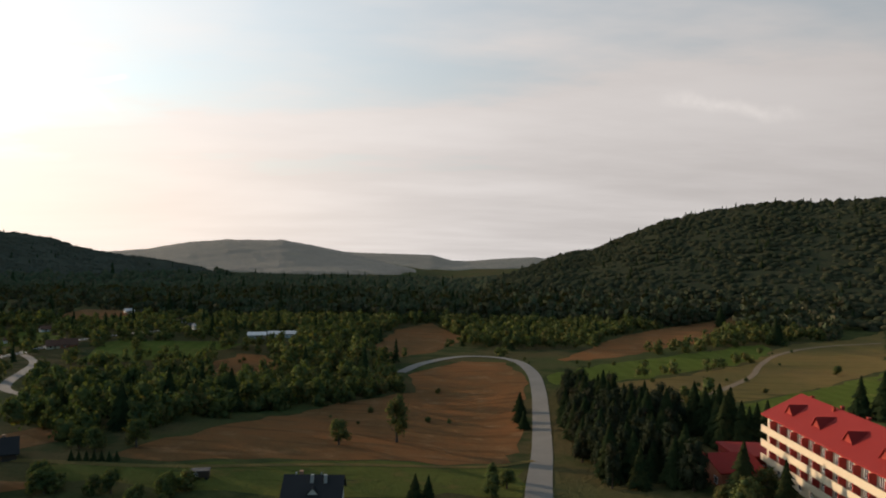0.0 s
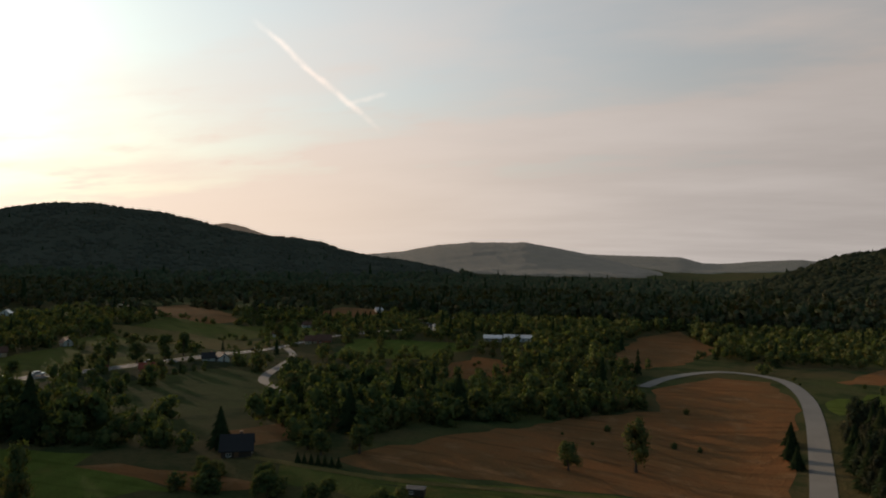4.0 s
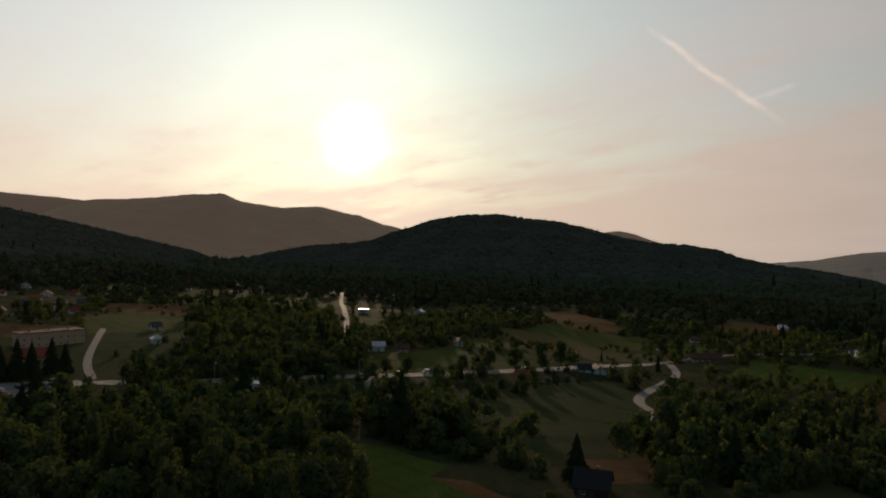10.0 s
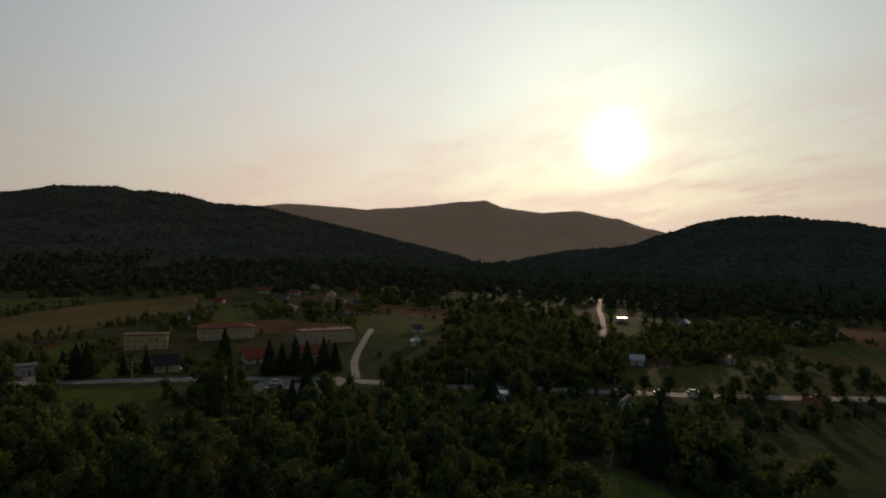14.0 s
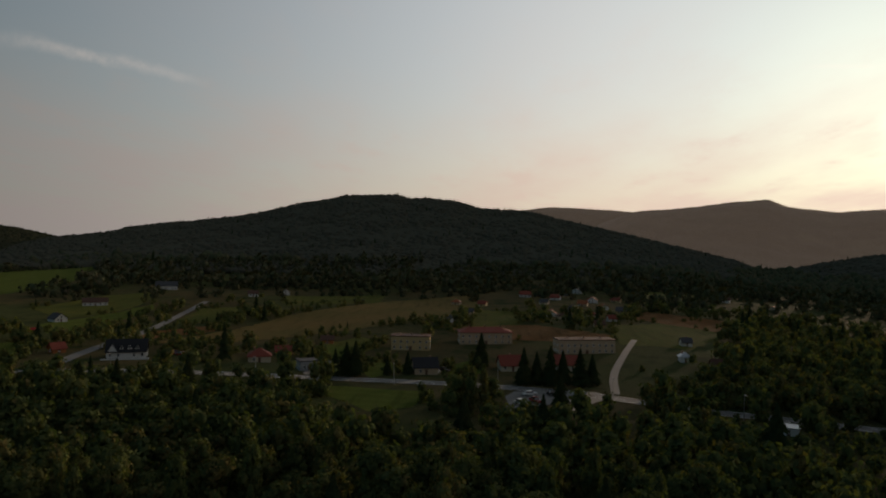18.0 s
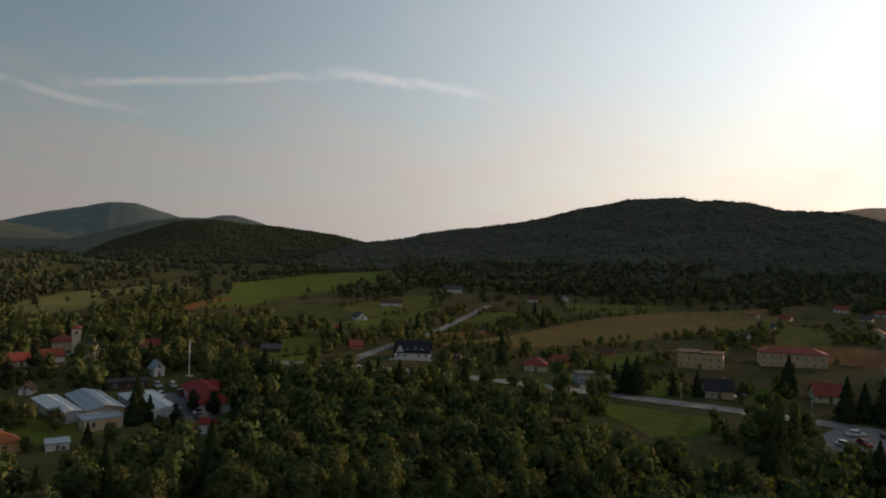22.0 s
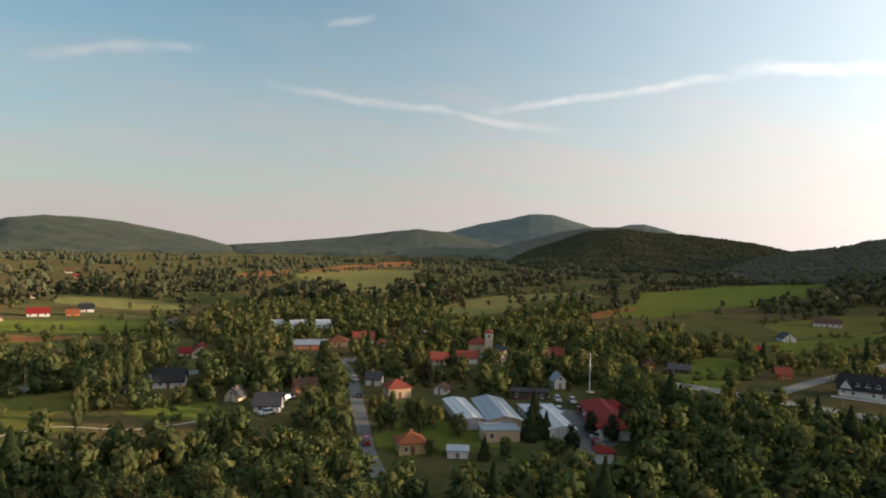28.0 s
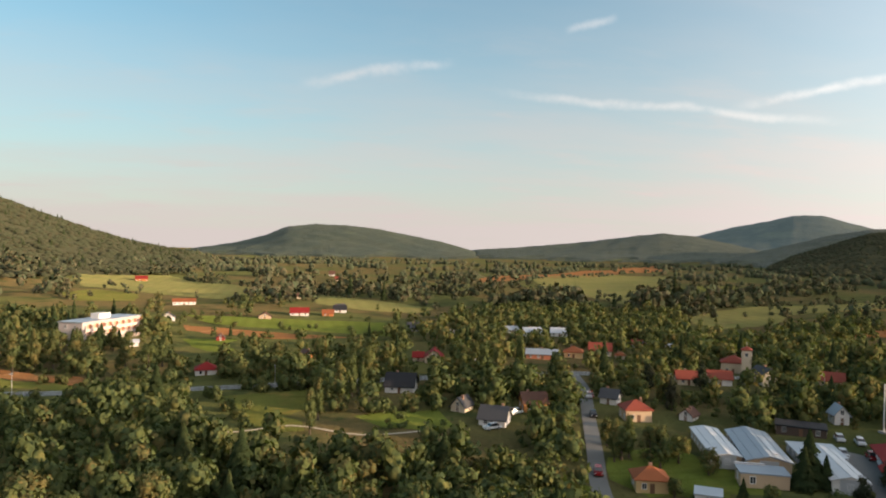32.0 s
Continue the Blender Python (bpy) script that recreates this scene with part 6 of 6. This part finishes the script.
def balcony_block(name, label, x, y, turn, w, d, storeys, storey, wall, band, roof, rise, panel, kind="gable"):
    """A long block with a band of balconies at each storey along its front."""
    h = storeys * storey + 0.4
    ob = start(name, label, "building", x, y, turn, w, d)
    part("wall", gable_wall(w, d, h, rise, True) if kind == "gable" else box(-w / 2, w / 2, -d / 2, d / 2, -1.5, h), WALLS[wall], ob)
    if kind == "gable":
        part("roof", gable_roof(w, d, h, rise, True, 0.9), ROOFS[roof], ob)
    else:
        part("roof", box(-w / 2 - 0.3, w / 2 + 0.3, -d / 2 - 0.3, d / 2 + 0.3, h, h + 0.35), ROOFS[roof], ob)
        part("lift_house", box(-w * 0.1, w * 0.1, -1.5, 2.5, h + 0.3, h + 2.4), WALLS["white"], ob)
    bays = int(w / 3.4)
    for k in range(1, storeys):
        z = k * storey
        part("balcony", trough(-w / 2 + 0.2, w / 2 - 0.2, [(-d / 2 + 0.05, z - 0.1), (-d / 2 + 0.05, z - 0.25), (-d / 2 - 1.3, z - 0.25), (-d / 2 - 1.3, z + 1.0), (-d / 2 - 1.15, z + 1.0), (-d / 2 - 1.15, z - 0.1)]), WALLS[band], ob)
    for k in range(storeys):
        z = k * storey
        for i in range(bays):
            u = -w / 2 + w * (i + 0.5) / bays
            window(ob, u - 0.55, -d / 2 - 0.03, z + 1.5, 0, 1.0, 1.2)
            if k:
                part("panel", box(u + 0.35, u + 1.45, -d / 2 - 0.06, -d / 2 + 0.02, z + 0.1, z + storey - 0.4), panel, ob)
                part("divider", box(u + 1.6, u + 1.72, -d / 2 - 1.15, -d / 2 + 0.02, z, z + storey - 0.3), panel, ob)
            window(ob, -u, d / 2 + 0.03, z + 1.5, 180)
        for s in (-1, 1):
            for v in (-d / 5, d / 5):
                window(ob, s * (w / 2 + 0.03), v, z + 1.5, 90 * s)
    return ob


RED_PANEL = plain("red_balcony_panel", (0.42, 0.04, 0.03), 0.6)
PEACH_PANEL = plain("peach_balcony_panel", (0.55, 0.28, 0.18), 0.7)
hotel = balcony_block("hotel", "four-storey hotel with a bright red roof and cream balconies", 67.2, 105.5, -90, 47, 13, 4, 2.6, "cream", "cream", "red", 3.4, RED_PANEL)
keep_clear(67.2, 105.5, -90, 47, 13, 3)
for u in (-18.5, -9.5, -0.5, 8.5, 17.5):
    dormer(hotel, u, -5.0, 11.5, 3.0, 1.9, 3.4, "red_wood", "red")
for u, v in ((-21, 0.3), (-13, 1.2), (-12, -0.8), (-5, 0.8), (3, 0.6), (6, 1.0), (12, 0.7), (19, 0.8)):
    part("chimney", stack([(0.24, 12.4), (0.24, 14.5), (0.30, 14.52), (0.30, 14.65)], u, v), WALLS["red_wood"], hotel)
for u in (-8, -2):
    part("skylight", box(u - 0.4, u + 0.4, -0.6, 0.6, -0.06, 0.06), GLASS, hotel, "", pose(0, -2.6, 12.75, 27.6, 0, 0) )
annex = start("hotel_annex", "low red annex with a red metal roof beside the hotel", "building", 52, 126, -80, 10, 8)
part("wall", gable_wall(10, 8, 3.2, 1.8, False), WALLS["brick"], annex)
part("roof", gable_roof(10, 8, 3.2, 1.8, False), ROOFS["red"], annex)
windows(annex, 10, 8, 3.2)
keep_clear(52, 126, -80, 10, 8)
link = start("hotel_entrance", "dark red flat-roofed entrance wing of the hotel", "building", 60, 134, -90, 9, 9)
part("wall", box(-4.5, 4.5, -4.5, 4.5, -1.5, 3.4), WALLS["red_wood"], link)
part("roof", box(-4.9, 4.9, -4.9, 4.9, 3.4, 3.8), ROOFS["red"], link)
windows(link, 9, 9, 3.4)
keep_clear(60, 134, -90, 9, 9)

sanatorium = balcony_block("apartment_building", "long pinkish white three-storey building with peach balconies", 18, -287.5, 244, 33, 11, 3, 2.8, "pink", "pink", "grey_metal", 0, PEACH_PANEL, "flat")
keep_clear(18, -287.5, 244, 35, 12)


def block(label, x, y, turn, w, d, h, wall, roof, rise=0.0, name="apartment_block"):
    ob = start(name, label, "building", x, y, turn, w, d)
    ob.scale = (0.82, 0.82, 0.80)
    part("wall", box(-w / 2, w / 2, -d / 2, d / 2, -1.5, h), WALLS[wall], ob)
    part("roof", hip_roof(w, d, h, rise, 0.6) if rise else box(-w / 2 - 0.3, w / 2 + 0.3, -d / 2 - 0.3, d / 2 + 0.3, h, h + 0.4), ROOFS[roof], ob)
    windows(ob, w, d, h, True, 2.7)
    part("door", box(-0.7, 0.7, -d / 2 - 0.08, -d / 2 + 0.05, -0.1, 2.1), DOOR, ob)
    for u in (-0.3, 0.0, 0.3):
        chimney(ob, u * w, 0.5, h, h + 1.2 + rise)
    keep_clear(x, y, turn, w, d)
    return ob


block("three-storey ochre apartment block with a flat roof", -297, 17.5, 92, 18, 9, 6.6, "yellow", "brown")
block("long tan school building with a dark red roof", -315, 46, 98, 26, 11, 6.0, "tan", "red_tile", 2.0, "school")
block("long tan apartment block with small windows and a brown roof edge", -297, 84, 102, 27, 9, 6.6, "tan", "brown")


def hall(label, x, y, turn, w, d, h, rise, wall, roof, strips=True):
    """A workshop hall with a shallow gable roof of metal sheets."""
    ob = start("workshop_hall", label, "building", x, y, turn, w, d, "workshop halls")
    ob.scale = (1, 1, 0.92)
    part("wall", gable_wall(w, d, h, rise, False), WALLS[wall], ob)
    part("roof", gable_roof(w, d, h, rise, False, 0.35), ROOFS[roof], ob)
    s = rise / (w / 2)
    if strips:
        part("skylight", box(w * 0.14, w * 0.26, -d * 0.4, d * 0.1, h + rise - s * w * 0.2 + 0.16, h + rise - s * w * 0.2 + 0.42), ROOFS["white_metal"], ob)
    seam = bm_mesh("roof_seam", box(-0.04, 0.04, -d / 2 - 0.3, d / 2 + 0.3, 0.0, 0.10), ROOFS[roof])
    for k in range(int(w / 1.6)):
        u = -w / 2 + w * (k + 0.5) / int(w / 1.6)
        part("roof_seam", seam, None, ob, "", pose(u, 0, h + rise - s * abs(u) + 0.2))
    windows(ob, w, d, h)
    part("gate", box(-1.6, 1.6, -d / 2 - 0.08, -d / 2 + 0.04, -0.1, 2.8), ROOFS["grey_metal"], ob)
    keep_clear(x, y, turn, w, d, 1.0)
    return ob


hall("low workshop hall with a white metal roof", -145, -109.3, 160, 5.2, 21, 2.5, 0.5, "tan", "white_metal", False)
hall("workshop hall with a blue-grey roof and tan walls", -151.2, -104.5, 156, 7.6, 22, 2.7, 1.0, "tan", "blue_metal")
hall("workshop hall with a bright white roof", -157.5, -91.5, 155, 5.6, 20, 2.5, 0.8, "white", "white_metal", False)
annexe = start("workshop_annexe", "flat-roofed tan annexe with a white roof edge", "building", -142.5, -90.8, 156, 8.0, 5)
part("wall", box(-4, 4, -2.5, 2.5, -1.5, 2.5), WALLS["tan"], annexe)
part("roof", box(-4.2, 4.2, -2.7, 2.7, 2.5, 2.75), ROOFS["blue_metal"], annexe)
part("roof_edge", box(-4.3, 1.0, 2.3, 2.6, 2.75, 3.1), ROOFS["white_metal"], annexe)
windows(annexe, 8, 5, 2.5)
keep_clear(-142.5, -90.8, 156, 8, 5)
shed = house("low flat-roofed grey workshop between the halls", -161.6, -100.7, 156, 9.5, 11, 2.2, 0.5, "grey", "grey_metal", "flat", "workshop")
red_hall = start("village_hall", "long single-storey hall with bright red hipped roofs", "building", -169.5, -86.5, 147, 7.4, 25)
part("wall", box(-3.7, 3.7, -12.5, 12.5, -1.5, 2.4), WALLS["white"], red_hall)
part("roof", hip_roof(7.4, 25, 2.4, 1.9, 0.6), ROOFS["red"], red_hall)
part("wing_wall", box(-2.6, 2.6, -3.6, 3.6, -1.5, 2.2), WALLS["white"], red_hall, "", pose(3.4, 8, 0))
part("wing_roof", hip_roof(5.4, 7.4, 2.2, 1.8, 0.5), ROOFS["red"], red_hall, "", pose(3.4, 8, 0.05))
part("porch_roof", gable_roof(3.6, 3.2, 2.2, 1.0, False, 0.3), ROOFS["red"], red_hall, "", pose(-3.4, -3, 0.05))
windows(red_hall, 7.4, 25, 2.4)
keep_clear(-169.5, -86.5, 147, 7.4, 25)
kiosk = house("small kiosk with a bright red roof", -151, -68, 150, 3.5, 3.5, 2.4, 1.0, "white", "red", "hip", "kiosk")

guest = start("guest_house", "white guest house with a steep black roof and round dormers", "building", -253, -73, 112, 17, 10)
guest.scale = (0.8, 0.8, 0.85)
part("wall", gable_wall(15, 9, 2.9, 4.0, True), WALLS["white"], guest)
part("roof", gable_roof(15, 9, 2.9, 4.0, True, 0.6), ROOFS["black"], guest)
for u in (-1.8, 1.2, 4.2):
    d_ = dormer(guest, u, -3.9, 3.5, 2.0, 1.7, 2.6, "white", "black")
    window(d_, 0, -0.05, 0.8, 0, 0.9, 0.8)
dormer(guest, -5.2, -4.8, 2.9, 3.6, 2.8, 3.2, "white", "black")
windows(guest, 15, 9, 2.9)
part("terrace", box(-9, 9, -9.5, -5, -1.5, 0.1), GRAVEL, guest)
part("terrace_wall", box(-9, 9, -9.7, -9.5, -1.5, 0.9), WALLS["white"], guest)
keep_clear(-253, -75, 112, 18, 16)

# the white house below the meadow
home = house("white house with a black tiled roof, dormer and chimneys", -19, 107.5, 2, 9.6, 7.4, 2.4, 2.9, "white", "black", "gable", "cottage")
dormer(home, 0.2, -3.2, 2.9, 2.2, 1.2, 2.2, "white", "black")
for u in (-0.2, 2.1):
    part("chimney", box(u - 0.28, u + 0.28, -1.4, -0.9, 3.6, 5.9), WALLS["grey"], home)
for u in (-3.2, 1.2):
    part("vent", box(u - 0.12, u + 0.12, 0.1, 0.35, 5.0, 5.8), STEEL, home)
part("porch", box(4.3, 6.2, -3.4, -1.0, -1.2, 0.2), GRAVEL, home)

tower = start("tower", "square cream tower with a small red roof", "tower", -206.5, -187, 145, 3, 3)
part("wall", box(-1.5, 1.5, -1.5, 1.5, -1, 8.6), WALLS["cream"], tower)
part("roof", hip_roof(3, 3, 8.6, 1.1, 0.3), ROOFS["red_tile"], tower)
part("spire", box(-0.08, 0.08, -0.08, 0.08, 9.4, 11.4), STEEL, tower)
for t_ in (0, 90, 180, 270):
    q_ = pose(0, 0, 0, 0, 0, t_) @ Vector((0, -1.53, 7.2))
    window(tower, q_.x, q_.y, q_.z, t_)


def rod(r0, r1, z0, z1, sides=10):
    bm = bmesh.new()
    bmesh.ops.create_cone(bm, cap_ends=True, segments=sides, radius1=r0, radius2=r1, depth=z1 - z0, matrix=Matrix.Translation((0, 0, (z0 + z1) / 2)))
    return bm


mast = start("mast", "tall slim white steel chimney mast", "mast", -190, -114, 0, 1, 1)
part("pole", rod(0.17, 0.12, 0, 11.0), WALLS["white"], mast)
part("base", box(-0.8, 0.8, -0.8, 0.8, -0.6, 0.35), WALLS["grey"], mast)
keep_clear(-187, -110, 50, 16, 4, 2)
part("collar", rod(0.2, 0.2, 10.6, 10.9), STEEL, mast)

trailer = start("work_trailer", "small dark site trailer with a grey roof on the meadow", "trailer", -39.6, 116.5, 12, 3.4, 2)
part("body", box(-1.45, 1.45, -0.9, 0.9, 0.4, 1.45, None, 0.05), WALLS["dark_wood"], trailer)
part("roof", box(-1.55, 1.55, -1.0, 1.0, 1.45, 1.55, None, 0.03), ROOFS["slate"], trailer)
window(trailer, -0.6, -0.93, 1.0, 0, 0.6, 0.4)
for u in (-1.1, 1.1):
    for v in (-0.75, 0.75):
        part("wheel", rod(0.32, 0.32, -0.1, 0.1, 14), ROOFS["black"], trailer, "", pose(u, v, 0.32, 90))


# ---------------------------------------------------------------- cars and lamps
RUBBER = plain("tyre_rubber", (0.02, 0.02, 0.02), 0.9)
CAR_WHEEL = bm_mesh("wheel", rod(0.31, 0.31, -0.1, 0.1, 14), RUBBER)
CAR_RIM = bm_mesh("rim", rod(0.19, 0.19, -0.11, 0.11, 10), STEEL)
CAR_LAMP = bm_mesh("headlight", box(-0.05, 0.05, -0.16, 0.16, -0.07, 0.07, None, 0.02), ROOFS["white_metal"])


def car_model(colour, label):
    ob = new("car")
    paint = plain(label.split()[0] + "_car_paint", colour, 0.25, 0.2, 0.05)
    bm = box(-2.1, 2.1, -0.85, 0.85, 0.28, 0.86)
    for v in bm.verts:
        if v.co.z > 0.5:
            v.co.x *= 0.97
            v.co.y *= 0.95
    bmesh.ops.bevel(bm, geom=bm.edges[:], offset=0.1, segments=2, affect="EDGES")
    part("body", bm, paint, ob)
    bm = box(-1.45, 1.0, -0.76, 0.76, 0.84, 1.42)
    for v in bm.verts:
        if v.co.z > 1.1:
            v.co.x = v.co.x * 0.68 - 0.1
            v.co.y *= 0.82
    part("cabin_glass", bm, GLASS, ob)
    part("roof", box(-1.12, 0.60, -0.60, 0.60, 1.40, 1.46, None, 0.03), paint, ob)
    for u in (-1.3, 1.3):
        for v in (-0.78, 0.78):
            w = part("wheel", CAR_WHEEL, None, ob, "", pose(u, v, 0.31, 90))
            part("rim", CAR_RIM, None, w)
    for v in (-0.6, 0.6):
        part("headlight", CAR_LAMP, None, ob, "", pose(2.06, v, 0.66))
    return tagged(ob, label, "car", "cars")


def lane(x, y, turn, model=None):
    m = pose(x, y, ground(x, y) + 0.09 + 0.0001 * math.hypot(x - CX, y - CY), 0, 0, turn)
    if model.get("placed"):
        return copy_thing(model, m)
    model.matrix_world = m
    model["placed"] = 1
    return model


CARS = [car_model((0.02, 0.02, 0.025), "black hatchback car standing on the asphalt"), car_model((0.55, 0.56, 0.57), "silver hatchback car standing on the asphalt"), car_model((0.28, 0.02, 0.02), "red hatchback car standing on the asphalt"), car_model((0.7, 0.7, 0.68), "white hatchback car standing on the asphalt")]
for i, (x, y, turn) in enumerate(((-131.6, -139, 70), (-138.5, -158, 72), (-116, -101, 68), (-224, 59, 110), (-226.5, 66, 110), (-228.6, 73.5, 110), (-216, 60, 30), (-212, 56, 40), (-253, 33, 60), (-250, 30, 60), (-246, -8, 20), (-250, -9, 20), (-254, -9.5, 20), (-194.5, 181, 70), (-189, 201, 75), (-201, 160, 65), (-196, 300, 95), (-168, -101, 60), (-172, -98, 60), (-110, -141, 20))):
    lane(x, y, turn, CARS[i % 4])
for k in CARS:
    del k["placed"]
for ob in list(bpy.data.objects):
    if "placed" in ob:
        del ob["placed"]
lamp_post = new("street_lamp")
part("pole", rod(0.09, 0.05, -0.3, 6.5), STEEL, lamp_post)
part("arm", box(-0.04, 1.3, -0.04, 0.04, 6.42, 6.5), STEEL, lamp_post)
part("lantern", box(0.9, 1.6, -0.14, 0.14, 6.34, 6.46, None, 0.03), WALLS["grey"], lamp_post)
tagged(lamp_post, "grey steel street lamp beside the main road", "street lamp", "street lamps")
for i, (x, y, turn) in enumerate(((-79, -180, 90), (-21, -184, 90), (-55, -179, 90), (14, -187, 90), (-228, 20, 0), (-227, 50, 0), (-224, 82, 0), (-208, 112, 0), (-197, 155, 0), (-112, -180, 90), (-205, -150, 0), (-210, -125, 0), (-219, -60, 0), (-225, -20, 0))):
    m = pose(x, y, ground(x, y), 0, 0, turn)
    if i:
        copy_thing(lamp_post, m)
    else:
        lamp_post.matrix_world = m

# ---------------------------------------------------------------- the woods, round all that stands
set_out()
for model in (*KINDS, *DARK_TREES, *FIRS, BUSH):
    model.matrix_world = pose(-30 + 9 * (KINDS + DARK_TREES + FIRS + [BUSH]).index(model) - 40, -62 - 3 * ((KINDS + DARK_TREES + FIRS + [BUSH]).index(model) % 2), 0)
    model.location.z = ground(model.location.x, model.location.y) - 0.15

# ---------------------------------------------------------------- the cemetery and other small things
stone = new("gravestone")
part("headstone", box(-0.28, 0.28, -0.08, 0.08, 0.12, 0.72, None, 0.05), WALLS["grey"], stone)
part("slab", box(-0.36, 0.36, 0.08, 1.5, -0.15, 0.16, None, 0.03), WALLS["cream"], stone)
part("plinth", box(-0.38, 0.38, -0.16, 0.16, -0.3, 0.14, None, 0.03), WALLS["grey"], stone)
tagged(stone, "pale stone grave with an upright headstone on grass", "gravestone", "gravestones in the cemetery")
luck = random.Random(31)
first = True
for i in range(9):
    for j in range(9):
        x, y = -120 - 3.3 * i + 0.9 * j + luck.uniform(-0.4, 0.4), -283 - 3.9 * j + 0.5 * i + luck.uniform(-0.4, 0.4)
        if luck.random() < 0.3:
            continue
        m = pose(x, y, ground(x, y) + 0.03, 0, 0, 168 + luck.uniform(-6, 6))
        if first:
            stone.matrix_world, first = m, False
        else:
            copy_thing(stone, m)
for x, y, turn in ((-175.5, -110.5, 60), (-177.5, -107, 60), (-156.5, -75.5, 62), (-160.5, -79, 150), (-139.2, -158.4, 72), (-104, -131, 15), (-113, -143, 20), (-262, -60, 100), (-259, -58, 100), (-209.5, -160, 80), (-213, -142, 82), (-228, 100, 95), (-196, 170, 70), (-184, 218, 78)):
    m = pose(x, y, ground(x, y) + 0.1 + 0.0001 * math.hypot(x - CX, y - CY), 0, 0, turn)
    copy_thing(CARS[luck.randrange(4)], m)
